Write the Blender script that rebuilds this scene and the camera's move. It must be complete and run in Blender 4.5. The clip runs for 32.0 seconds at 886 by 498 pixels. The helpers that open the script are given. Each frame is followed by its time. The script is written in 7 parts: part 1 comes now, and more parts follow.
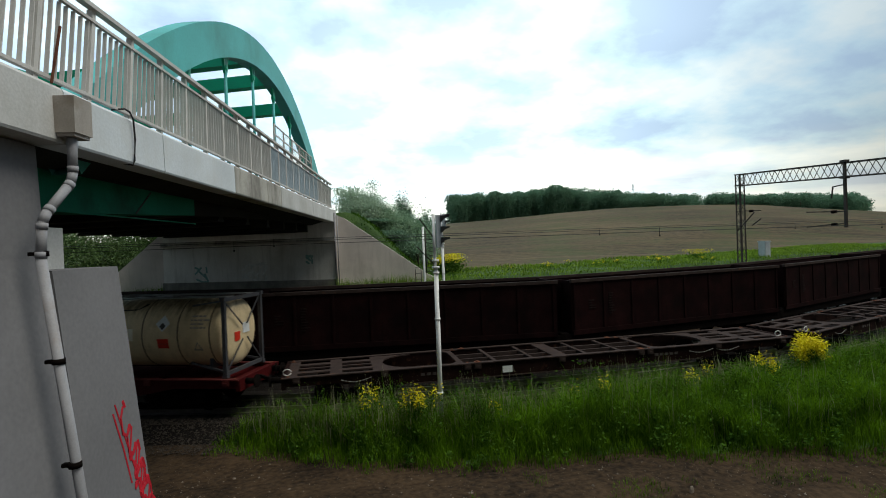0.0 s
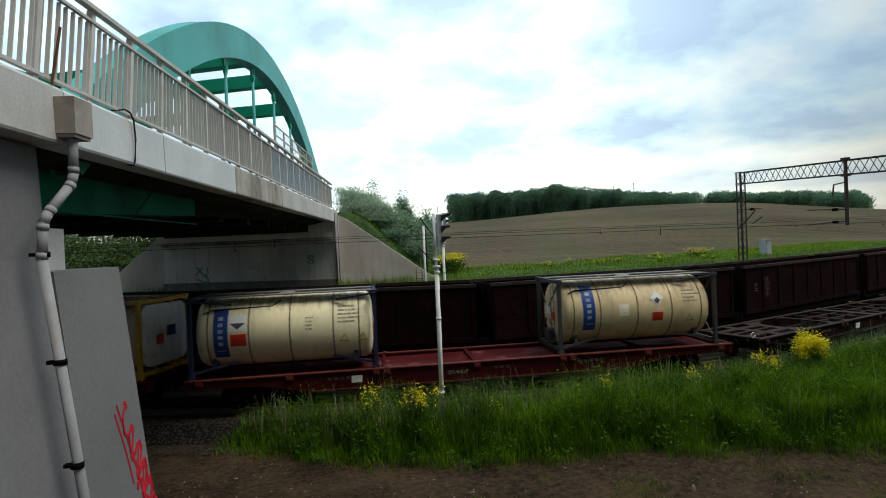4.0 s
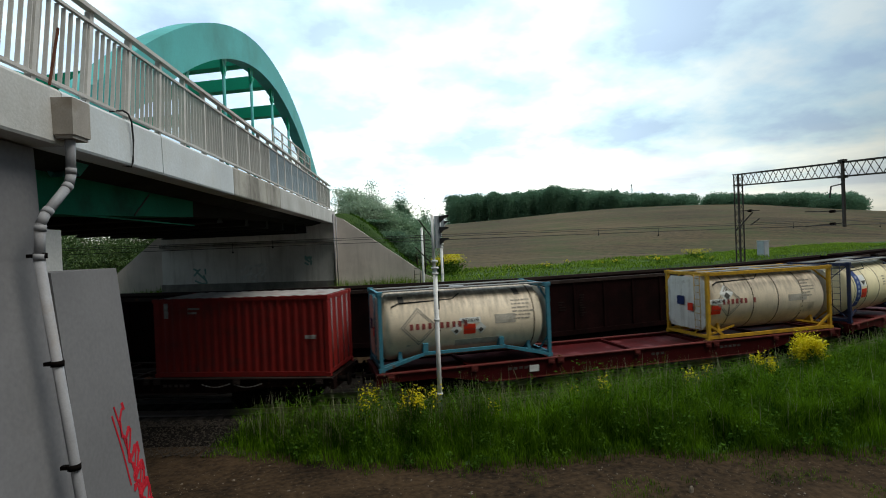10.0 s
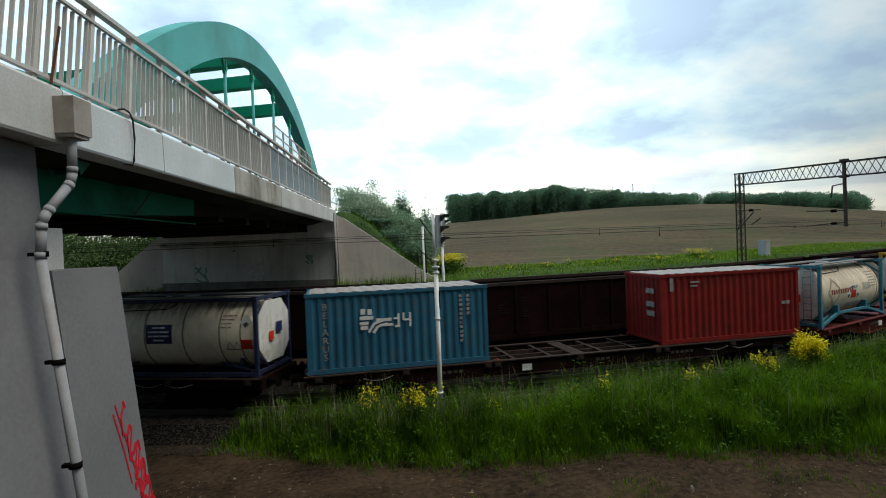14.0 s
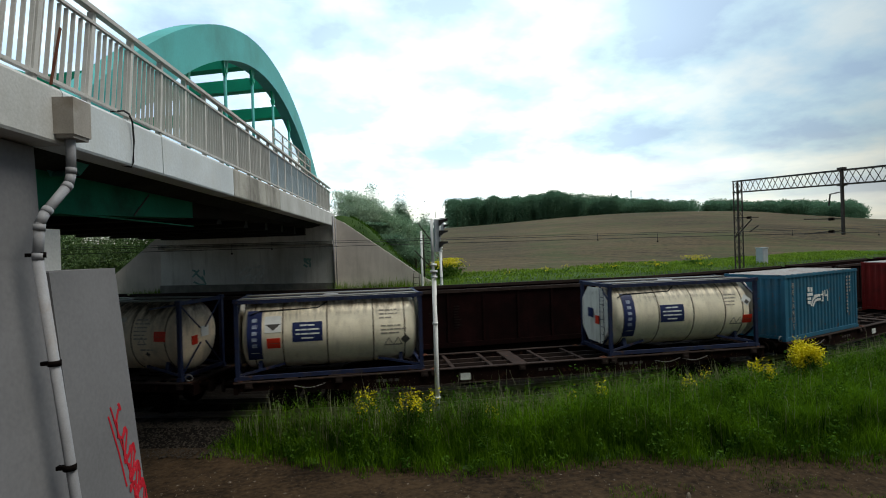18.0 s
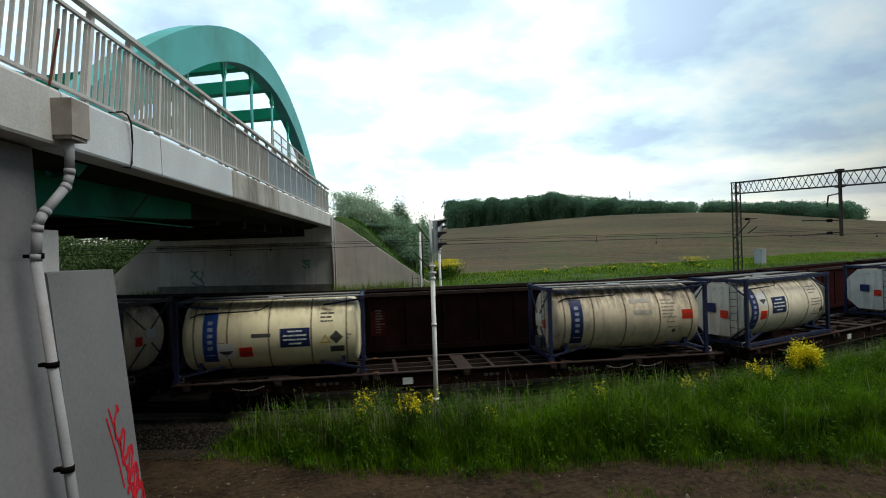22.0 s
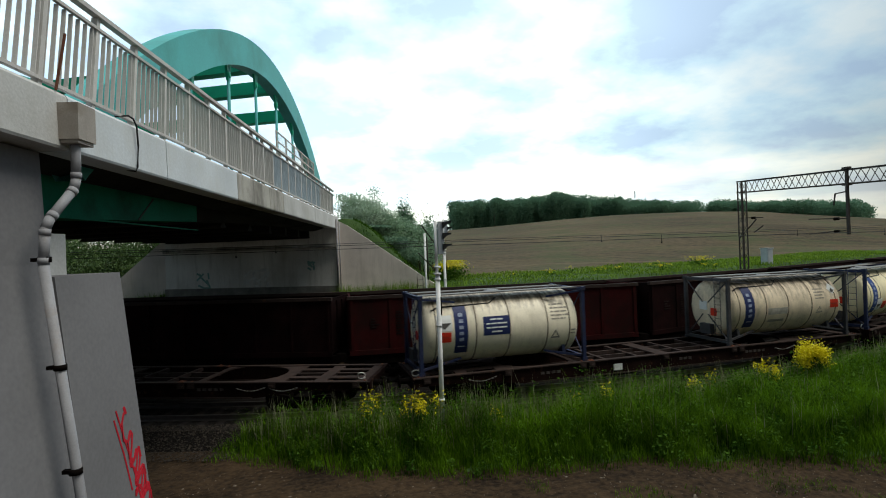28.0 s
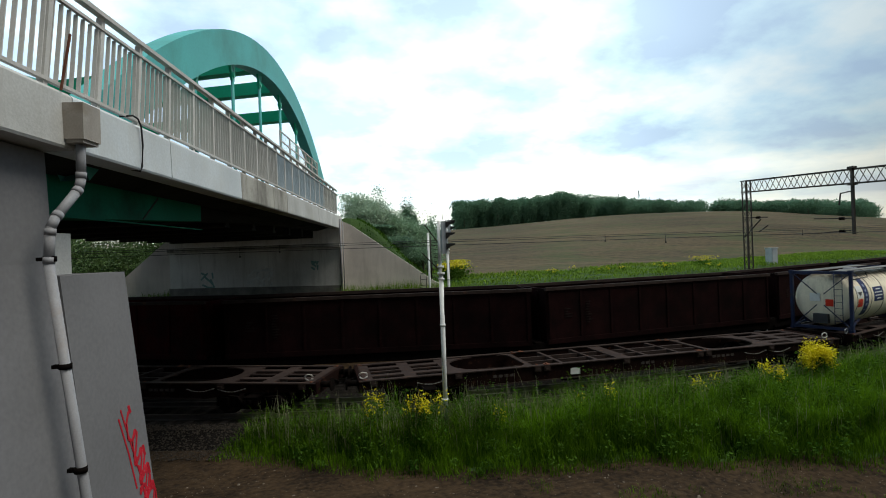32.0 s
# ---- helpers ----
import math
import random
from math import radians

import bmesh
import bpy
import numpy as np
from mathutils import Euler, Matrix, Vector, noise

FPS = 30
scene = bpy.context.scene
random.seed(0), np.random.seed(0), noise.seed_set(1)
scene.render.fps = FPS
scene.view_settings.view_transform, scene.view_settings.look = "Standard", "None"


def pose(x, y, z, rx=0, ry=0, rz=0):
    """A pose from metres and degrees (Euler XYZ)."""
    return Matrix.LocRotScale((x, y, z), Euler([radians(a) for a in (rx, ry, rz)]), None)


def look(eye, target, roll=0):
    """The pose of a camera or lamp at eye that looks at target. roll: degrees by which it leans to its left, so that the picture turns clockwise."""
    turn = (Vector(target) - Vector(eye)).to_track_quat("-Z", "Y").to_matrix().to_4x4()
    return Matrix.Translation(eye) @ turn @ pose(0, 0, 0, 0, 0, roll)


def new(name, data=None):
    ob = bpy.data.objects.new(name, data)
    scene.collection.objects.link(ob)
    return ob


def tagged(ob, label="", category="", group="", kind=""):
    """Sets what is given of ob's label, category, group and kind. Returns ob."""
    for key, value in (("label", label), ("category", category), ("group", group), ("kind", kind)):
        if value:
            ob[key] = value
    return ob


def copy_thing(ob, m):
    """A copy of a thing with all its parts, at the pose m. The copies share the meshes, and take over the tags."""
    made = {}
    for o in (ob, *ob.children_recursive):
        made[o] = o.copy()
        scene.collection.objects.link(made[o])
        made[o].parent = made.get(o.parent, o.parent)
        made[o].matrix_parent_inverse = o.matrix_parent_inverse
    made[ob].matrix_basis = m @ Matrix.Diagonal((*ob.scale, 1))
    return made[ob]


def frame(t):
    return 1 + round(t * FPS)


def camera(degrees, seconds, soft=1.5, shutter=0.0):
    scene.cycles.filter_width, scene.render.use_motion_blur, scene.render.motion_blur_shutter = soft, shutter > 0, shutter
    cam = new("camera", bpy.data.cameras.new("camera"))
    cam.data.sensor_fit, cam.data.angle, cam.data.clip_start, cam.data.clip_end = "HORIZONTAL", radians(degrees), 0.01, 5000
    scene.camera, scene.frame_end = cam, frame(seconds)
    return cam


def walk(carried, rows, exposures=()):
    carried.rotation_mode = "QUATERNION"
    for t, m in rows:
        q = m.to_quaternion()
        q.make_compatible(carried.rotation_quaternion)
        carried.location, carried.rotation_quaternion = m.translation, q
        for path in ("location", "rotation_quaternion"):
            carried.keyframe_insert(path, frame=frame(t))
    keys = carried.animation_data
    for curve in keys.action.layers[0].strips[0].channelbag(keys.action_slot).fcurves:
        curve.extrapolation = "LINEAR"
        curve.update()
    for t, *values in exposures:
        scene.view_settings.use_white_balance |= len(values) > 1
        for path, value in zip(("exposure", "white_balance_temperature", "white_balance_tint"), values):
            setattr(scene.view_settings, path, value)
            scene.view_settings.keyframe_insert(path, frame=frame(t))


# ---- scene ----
# The camera stands on the bank beside the bridge, 5.2 m above the rails.
# World: x along the tracks, y away from the camera, z = 0 at the rail tops.
EYE = Vector((0.0, 0.0, 5.2))
FOCAL = 951.7


def aim(dx, dy, lean):
    """The camera's pose: its resting direction with a small sway."""
    yaw, drop = 0.1727 - dx / FOCAL, 0.0115 - dy / FOCAL
    way = Vector((math.sin(yaw) * math.cos(drop), math.cos(yaw) * math.cos(drop), -math.sin(drop)))
    return look(EYE, EYE + way, -2.13 + math.degrees(lean))


cam = camera(79.0, 32.0, soft=1.0, shutter=0.35)
walk(cam, [(t, aim(dx, dy, lean)) for t, dx, dy, lean in (
    (0, -2.6, 1.4, 0.0004), (0.5, -0.3, -1.2, 0.0009), (1, -2.8, -0.4, -0.0033), (1.5, -4.7, 0.3, -0.0031), (2, -1.8, 0.2, -0.0019),
    (2.5, -4.2, 0.2, -0.0058), (3, -4.4, 1.6, -0.0049), (3.5, -2.2, 1.1, -0.0049), (5.5, -0.6, -1.5, 0.0000), (6, -1.6, -1.0, -0.0025),
    (6.5, -2.7, 0.6, -0.0011), (7, 0.0, -1.4, -0.0003), (7.5, -0.7, -1.3, -0.0040), (8, -3.0, 0.4, -0.0043), (8.5, -3.0, 2.1, -0.0020),
    (9, 0.0, 0.0, 0.0000), (9.5, -3.1, 3.3, -0.0016), (10, -4.5, 2.6, -0.0029), (10.5, -2.9, 2.5, -0.0013), (11, -3.9, 2.9, -0.0036),
    (11.5, -3.6, 1.6, -0.0028), (12, -1.6, 1.4, 0.0005), (12.5, -1.5, 0.7, -0.0014), (13, -2.8, 1.2, -0.0028), (13.5, 0.1, -0.9, -0.0012),
    (14, -2.9, 0.9, -0.0013), (14.5, -3.8, 2.5, 0.0026), (16.5, -1.7, 2.5, 0.0068), (17, -2.6, 5.6, 0.0076), (17.5, -6.3, 8.1, 0.0055),
    (18, -6.1, 8.8, 0.0078), (18.5, -3.6, 8.3, 0.0098), (19, -4.3, 7.7, 0.0061), (19.5, -4.9, 8.6, 0.0052), (20, -3.8, 6.4, 0.0090),
    (20.5, -4.9, 7.6, 0.0078), (21, -6.9, 10.2, 0.0068), (21.5, -6.3, 9.4, 0.0106), (22, -8.3, 10.9, 0.0083), (22.5, -8.0, 9.3, 0.0078),
    (23, -5.3, 9.4, 0.0057), (23.5, -5.2, 9.5, 0.0076), (24, -5.7, 9.4, 0.0093), (24.5, -2.7, 7.6, 0.0093), (25, -4.3, 7.4, 0.0097),
    (25.5, -5.3, 6.8, 0.0096), (27.5, 1.7, 9.5, 0.0029), (28, 0.1, 13.0, 0.0017), (28.5, 2.8, 13.0, -0.0008), (29, 4.6, 12.4, 0.0027),
    (29.5, 4.5, 10.7, 0.0054), (30, 5.2, 12.1, 0.0070), (30.5, 6.6, 12.5, 0.0049), (31, 6.4, 12.8, 0.0034), (31.5, 4.3, 13.9, 0.0041),
    (32, 6.2, 12.6, 0.0022),
)], exposures=((0, 0.0, 6750, 4), (32, 0.0, 6750, 4)))

# ---- light: a bright broken overcast, the sun behind thin cloud beyond the tracks ----
SUN_AZ, SUN_EL = radians(114), radians(61)     # azimuth from +y towards +x
GLOW_AZ, GLOW_EL = radians(-14), radians(34)   # the thinnest, brightest part of the cloud
world = bpy.data.worlds.new("sky")
scene.world = world
world.use_nodes = True


def build_sky():
    nt = world.node_tree
    nt.nodes.clear()
    N = nt.nodes.new
    out = N("ShaderNodeOutputWorld")
    sky = N("ShaderNodeTexSky")
    sky.sky_type, sky.sun_disc = "NISHITA", False
    sky.sun_elevation, sky.sun_rotation = SUN_EL, SUN_AZ
    clear = N("ShaderNodeBackground")
    clear.inputs["Strength"].default_value = 0.13
    nt.links.new(sky.outputs[0], clear.inputs["Color"])
    tc = N("ShaderNodeTexCoord")
    sep = N("ShaderNodeSeparateXYZ")
    nt.links.new(tc.outputs["Generated"], sep.inputs[0])
    up = N("ShaderNodeMath"); up.operation = "MAXIMUM"; up.inputs[1].default_value = 0.0
    nt.links.new(sep.outputs["Z"], up.inputs[0])
    lift = N("ShaderNodeMath"); lift.operation = "ADD"; lift.inputs[1].default_value = 0.27
    nt.links.new(up.outputs[0], lift.inputs[0])
    div = N("ShaderNodeVectorMath"); div.operation = "DIVIDE"
    nt.links.new(tc.outputs["Generated"], div.inputs[0])
    comb = N("ShaderNodeCombineXYZ")
    for i in range(3):
        nt.links.new(lift.outputs[0], comb.inputs[i])
    nt.links.new(comb.outputs[0], div.inputs[1])
    flat = N("ShaderNodeVectorMath"); flat.operation = "MULTIPLY"; flat.inputs[1].default_value = (1.0, 1.0, 0.0)
    nt.links.new(div.outputs[0], flat.inputs[0])
    n1 = N("ShaderNodeTexNoise")
    n1.inputs["Scale"].default_value, n1.inputs["Detail"].default_value, n1.inputs["Roughness"].default_value = 2.9, 7, 0.54
    nt.links.new(flat.outputs[0], n1.inputs["Vector"])
    n2 = N("ShaderNodeTexNoise")
    n2.inputs["Scale"].default_value, n2.inputs["Detail"].default_value, n2.inputs["Roughness"].default_value = 0.45, 4, 0.5
    nt.links.new(flat.outputs[0], n2.inputs["Vector"])
    shade = N("ShaderNodeValToRGB")                    # cloud undersides: grey-blue to white
    shade.color_ramp.elements[0].position, shade.color_ramp.elements[0].color = 0.40, (0.49, 0.63, 0.84, 1)
    shade.color_ramp.elements[1].position, shade.color_ramp.elements[1].color = 0.64, (0.90, 0.985, 1.0, 1)
    mid = shade.color_ramp.elements.new(0.50)
    mid.color = (0.63, 0.82, 0.96, 1)
    nt.links.new(n1.outputs["Fac"], shade.inputs[0])
    cloud = N("ShaderNodeBackground")
    # the overcast is thin ahead and heavier behind
    dot = N("ShaderNodeVectorMath"); dot.operation = "DOT_PRODUCT"
    dot.inputs[1].default_value = (math.sin(GLOW_AZ) * math.cos(GLOW_EL), math.cos(GLOW_AZ) * math.cos(GLOW_EL), math.sin(GLOW_EL))
    nt.links.new(tc.outputs["Generated"], dot.inputs[0])
    near = N("ShaderNodeMapRange")
    near.interpolation_type = "SMOOTHSTEP"
    near.inputs["From Min"].default_value, near.inputs["From Max"].default_value = 0.18, 1.0
    near.inputs["To Min"].default_value, near.inputs["To Max"].default_value = 0.15, 2.0
    nt.links.new(dot.outputs["Value"], near.inputs["Value"])
    nt.links.new(near.outputs[0], cloud.inputs["Strength"])
    warm = N("ShaderNodeMapRange")                     # a warm rim along the horizon
    warm.inputs["From Min"].default_value, warm.inputs["From Max"].default_value = 0.16, 0.0
    warm.inputs["To Max"].default_value = 0.75
    nt.links.new(up.outputs[0], warm.inputs["Value"])
    low = N("ShaderNodeVectorMath"); low.operation = "DOT_PRODUCT"
    low.inputs[1].default_value = (math.sin(0.85), math.cos(0.85), 0.0)
    nt.links.new(tc.outputs["Generated"], low.inputs[0])
    east = N("ShaderNodeMapRange")
    east.inputs["From Min"].default_value, east.inputs["From Max"].default_value = 0.70, 1.0
    east.inputs["To Min"].default_value, east.inputs["To Max"].default_value = 1.0, 1.9
    nt.links.new(low.outputs["Value"], east.inputs["Value"])
    glow = N("ShaderNodeVectorMath"); glow.operation = "SCALE"
    glow.inputs[0].default_value = (1.35, 1.24, 1.08)
    nt.links.new(east.outputs[0], glow.inputs["Scale"])
    rim = N("ShaderNodeMix"); rim.data_type = "RGBA"
    nt.links.new(glow.outputs[0], rim.inputs["B"])
    flatten = N("ShaderNodeMapping")                   # broken into long low bars of cloud
    flatten.inputs["Scale"].default_value = (2.6, 2.6, 24.0)
    nt.links.new(tc.outputs["Generated"], flatten.inputs["Vector"])
    bars = N("ShaderNodeTexNoise")
    bars.inputs["Scale"].default_value, bars.inputs["Detail"].default_value, bars.inputs["Roughness"].default_value = 1.0, 5, 0.5
    nt.links.new(flatten.outputs[0], bars.inputs["Vector"])
    gaps = N("ShaderNodeMapRange")
    gaps.inputs["From Min"].default_value, gaps.inputs["From Max"].default_value = 0.40, 0.58
    gaps.inputs["To Min"].default_value, gaps.inputs["To Max"].default_value = 0.45, 1.15
    nt.links.new(bars.outputs["Fac"], gaps.inputs["Value"])
    broken = N("ShaderNodeMath"); broken.operation = "MULTIPLY"
    nt.links.new(warm.outputs[0], broken.inputs[0])
    nt.links.new(gaps.outputs[0], broken.inputs[1])
    nt.links.new(broken.outputs[0], rim.inputs["Factor"])
    nt.links.new(shade.outputs[0], rim.inputs["A"])
    nt.links.new(rim.outputs["Result"], cloud.inputs["Color"])
    cover = N("ShaderNodeMapRange")
    cover.inputs["From Min"].default_value, cover.inputs["From Max"].default_value = 0.42, 0.58
    cover.inputs["To Min"].default_value, cover.inputs["To Max"].default_value = 0.45, 1.0
    nt.links.new(n2.outputs["Fac"], cover.inputs["Value"])
    mix = N("ShaderNodeMixShader")
    nt.links.new(cover.outputs[0], mix.inputs[0])
    nt.links.new(clear.outputs[0], mix.inputs[1])
    nt.links.new(cloud.outputs[0], mix.inputs[2])
    nt.links.new(mix.outputs[0], out.inputs["Surface"])


build_sky()
sun = new("sun", bpy.data.lights.new("sun", "SUN"))
sun.data.energy, sun.data.angle, sun.data.color = 2.7, radians(36), (1.0, 0.98, 0.95)
sun.matrix_world = look((30 * math.sin(SUN_AZ), 30 * math.cos(SUN_AZ), 40), (30 * math.sin(SUN_AZ) - math.sin(SUN_AZ) * math.cos(SUN_EL), 30 * math.cos(SUN_AZ) - math.cos(SUN_AZ) * math.cos(SUN_EL), 40 - math.sin(SUN_EL)))


# ---- materials ----
def mat(name, colour, rough=0.7, metal=0.0, vary=0.12, scale=3.0, fine=40.0, bump=0.15, dirt=None, dirt_at=(0.52, 0.7), spread=0.0, streak=0.0, spec=0.22, rust=None, soot=None):
    """A worn surface: colour varied at two scales, relief, dirt in patches, streaks that run down, a spread from piece to piece."""
    m = bpy.data.materials.new(name)
    m.use_nodes = True
    nt = m.node_tree
    N, L = nt.nodes.new, nt.links.new
    b = nt.nodes["Principled BSDF"]
    b.inputs["Roughness"].default_value, b.inputs["Metallic"].default_value = rough, metal
    b.inputs["Specular IOR Level"].default_value = spec
    tc = N("ShaderNodeTexCoord")
    big = N("ShaderNodeTexNoise")
    big.inputs["Scale"].default_value, big.inputs["Detail"].default_value = scale, 5
    L(tc.outputs["Object"], big.inputs["Vector"])
    small = N("ShaderNodeTexNoise")
    small.inputs["Scale"].default_value, small.inputs["Detail"].default_value = fine, 3
    L(tc.outputs["Object"], small.inputs["Vector"])

    def mul(fac_out, lo, hi, col_out):
        r = N("ShaderNodeMapRange")
        r.inputs["From Min"].default_value, r.inputs["From Max"].default_value = 0.3, 0.7
        r.inputs["To Min"].default_value, r.inputs["To Max"].default_value = lo, hi
        L(fac_out, r.inputs["Value"])
        x = N("ShaderNodeVectorMath")
        x.operation = "SCALE"
        L(col_out, x.inputs[0])
        L(r.outputs[0], x.inputs["Scale"])
        return x.outputs[0]

    rgb = N("ShaderNodeRGB")
    rgb.outputs[0].default_value = (*colour, 1)
    col = mul(big.outputs["Fac"], 1 - vary, 1 + vary, rgb.outputs[0])
    col = mul(small.outputs["Fac"], 1 - vary * 0.6, 1 + vary * 0.6, col)
    if spread:
        info = N("ShaderNodeObjectInfo")
        r = N("ShaderNodeMapRange")
        r.inputs["To Min"].default_value, r.inputs["To Max"].default_value = 1 - spread, 1 + spread
        L(info.outputs["Random"], r.inputs["Value"])
        x = N("ShaderNodeVectorMath")
        x.operation = "SCALE"
        L(col, x.inputs[0])
        L(r.outputs[0], x.inputs["Scale"])
        col = x.outputs[0]

    def over(vec_scale, detail, lo, hi, colour2, amount, col_out):
        mp = N("ShaderNodeMapping")
        mp.inputs["Scale"].default_value = vec_scale
        L(tc.outputs["Object"], mp.inputs["Vector"])
        n = N("ShaderNodeTexNoise")
        n.inputs["Scale"].default_value, n.inputs["Detail"].default_value = 1.0, detail
        n.inputs["Roughness"].default_value = 0.62
        L(mp.outputs[0], n.inputs["Vector"])
        r = N("ShaderNodeMapRange")
        r.inputs["From Min"].default_value, r.inputs["From Max"].default_value = lo, hi
        r.inputs["To Max"].default_value = amount
        L(n.outputs["Fac"], r.inputs["Value"])
        x = N("ShaderNodeMix")
        x.data_type = "RGBA"
        L(r.outputs[0], x.inputs["Factor"])
        L(col_out, x.inputs["A"])
        x.inputs["B"].default_value = (*colour2, 1)
        return x.outputs["Result"]

    if dirt:
        col = over((scale * 0.8,) * 3, 7, dirt_at[0], dirt_at[1], dirt, 0.75, col)
    if streak:
        col = over((5.0, 5.0, 0.5), 6, 0.5, 0.72, dirt or (0.08, 0.06, 0.05), streak, col)
    if soot:                                           # grime that has run down from the top
        colour2, high, low, amount = soot
        sp = N("ShaderNodeSeparateXYZ")
        L(tc.outputs["Object"], sp.inputs[0])
        zr = N("ShaderNodeMapRange")
        zr.inputs["From Min"].default_value, zr.inputs["From Max"].default_value = low, high
        zr.inputs["To Min"].default_value, zr.inputs["To Max"].default_value = -0.30, 0.22
        L(sp.outputs["Z"], zr.inputs["Value"])
        mp = N("ShaderNodeMapping")
        mp.inputs["Scale"].default_value = (6.0, 2.0, 0.35)
        L(tc.outputs["Object"], mp.inputs["Vector"])
        n = N("ShaderNodeTexNoise")
        n.inputs["Scale"].default_value, n.inputs["Detail"].default_value, n.inputs["Roughness"].default_value = 1.0, 6, 0.65
        L(mp.outputs[0], n.inputs["Vector"])
        ad = N("ShaderNodeMath")
        ad.operation = "ADD"
        L(n.outputs["Fac"], ad.inputs[0])
        L(zr.outputs[0], ad.inputs[1])
        r = N("ShaderNodeMapRange")
        r.inputs["From Min"].default_value, r.inputs["From Max"].default_value, r.inputs["To Max"].default_value = 0.42, 0.72, amount
        L(ad.outputs[0], r.inputs["Value"])
        x = N("ShaderNodeMix")
        x.data_type = "RGBA"
        L(r.outputs[0], x.inputs["Factor"])
        L(col, x.inputs["A"])
        x.inputs["B"].default_value = (*colour2, 1)
        col = x.outputs["Result"]
    if rust:
        col = over((4.5, 4.5, 3.0), 8, 0.60, 0.68, rust, 0.85, col)
    L(col, b.inputs["Base Color"])
    if bump:
        bp = N("ShaderNodeBump")
        bp.inputs["Strength"].default_value, bp.inputs["Distance"].default_value = bump, 0.02
        L(small.outputs["Fac"], bp.inputs["Height"])
        L(bp.outputs[0], b.inputs["Normal"])
    return m


M = {}
M["concrete"] = mat("weathered_concrete", (0.50, 0.495, 0.48), 0.85, vary=0.14, scale=0.8, fine=30, dirt=(0.36, 0.34, 0.30), dirt_at=(0.5, 0.8), streak=0.3)
M["concrete_pale"] = mat("painted_concrete", (0.58, 0.615, 0.64), 0.8, vary=0.10, scale=0.6, fine=25, dirt=(0.50, 0.49, 0.45), dirt_at=(0.5, 0.85), streak=0.2)
# set below the wall's own grey, so its colour holds the overhang's shade
M["wall_grey"] = mat("shade_grey_wall_concrete", (0.158, 0.153, 0.158), 0.85, vary=0.12, scale=0.5, fine=18, bump=0.05, dirt=(0.14, 0.136, 0.134), dirt_at=(0.5, 0.85), streak=0.22)
M["concrete_far"] = mat("pale_abutment_concrete", (0.66, 0.635, 0.60), 0.85, vary=0.14, scale=0.5, fine=20, dirt=(0.30, 0.27, 0.23), dirt_at=(0.52, 0.8), streak=0.45)
M["concrete_pink"] = mat("pinkish_wing_concrete", (0.62, 0.55, 0.50), 0.85, vary=0.14, scale=0.6, fine=20, dirt=(0.36, 0.31, 0.27), dirt_at=(0.52, 0.8), streak=0.3)
M["concrete_stained"] = mat("rain_stained_concrete", (0.40, 0.38, 0.34), 0.88, vary=0.16, scale=0.9, fine=25, dirt=(0.10, 0.09, 0.075), dirt_at=(0.48, 0.7), streak=0.8)
M["concrete_dark"] = mat("stained_concrete", (0.20, 0.19, 0.17), 0.9, vary=0.25, scale=1.5, fine=30, dirt=(0.12, 0.11, 0.10), streak=0.5)
M["rail_paint"] = mat("grey_rail_paint", (0.56, 0.535, 0.505), 0.6, vary=0.12, scale=2.0, fine=50, dirt=(0.20, 0.12, 0.08), dirt_at=(0.6, 0.8), spread=0.08)
M["rail_blue"] = mat("pale_blue_overpaint", (0.46, 0.53, 0.58), 0.6, vary=0.12, scale=2.0, fine=50, dirt=(0.30, 0.32, 0.34), dirt_at=(0.6, 0.8), spread=0.06)
M["green"] = mat("green_bridge_paint", (0.085, 0.43, 0.42), 0.55, vary=0.08, scale=0.7, fine=20, bump=0.04, dirt=(0.05, 0.22, 0.18), dirt_at=(0.5, 0.8))
M["green_fresh"] = mat("sheltered_green_paint", (0.015, 0.46, 0.27), 0.5, vary=0.08, scale=0.7, fine=20, bump=0.03, dirt=(0.01, 0.2, 0.12), dirt_at=(0.55, 0.85))
# girder green and brown are both darkened for the shade under the deck
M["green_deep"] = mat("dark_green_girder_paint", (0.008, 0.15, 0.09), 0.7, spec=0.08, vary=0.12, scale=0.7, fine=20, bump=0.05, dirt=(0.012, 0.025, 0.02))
M["girder_brown"] = mat("shade_brown_girder", (0.016, 0.013, 0.010), 0.8, spec=0.05, vary=0.25, scale=0.8, fine=20, bump=0.05, dirt=(0.008, 0.008, 0.007))
M["galv"] = mat("galvanised_pipe", (0.25, 0.25, 0.265), 0.55, vary=0.12, scale=4, fine=60, bump=0.05, dirt=(0.24, 0.20, 0.18), streak=0.25)
M["gully"] = mat("weathered_sheet_metal", (0.33, 0.295, 0.26), 0.6, vary=0.14, scale=3, fine=50, bump=0.05, dirt=(0.22, 0.18, 0.14), streak=0.3)
M["black"] = mat("black_rubber", (0.02, 0.02, 0.02), 0.6, vary=0.2, scale=6, fine=60)
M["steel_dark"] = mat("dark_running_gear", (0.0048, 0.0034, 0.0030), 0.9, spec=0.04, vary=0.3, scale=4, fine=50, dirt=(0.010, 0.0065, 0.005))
M["steel_rail"] = mat("worn_rail_steel", (0.22, 0.20, 0.19), 0.35, metal=0.9, vary=0.15, scale=3, fine=80)
M["wagon_brown"] = mat("brown_wagon_paint", (0.0105, 0.0042, 0.0034), 0.85, spec=0.06, vary=0.3, scale=1.6, fine=35, dirt=(0.019, 0.0095, 0.007), streak=0.4, rust=(0.05, 0.022, 0.013))
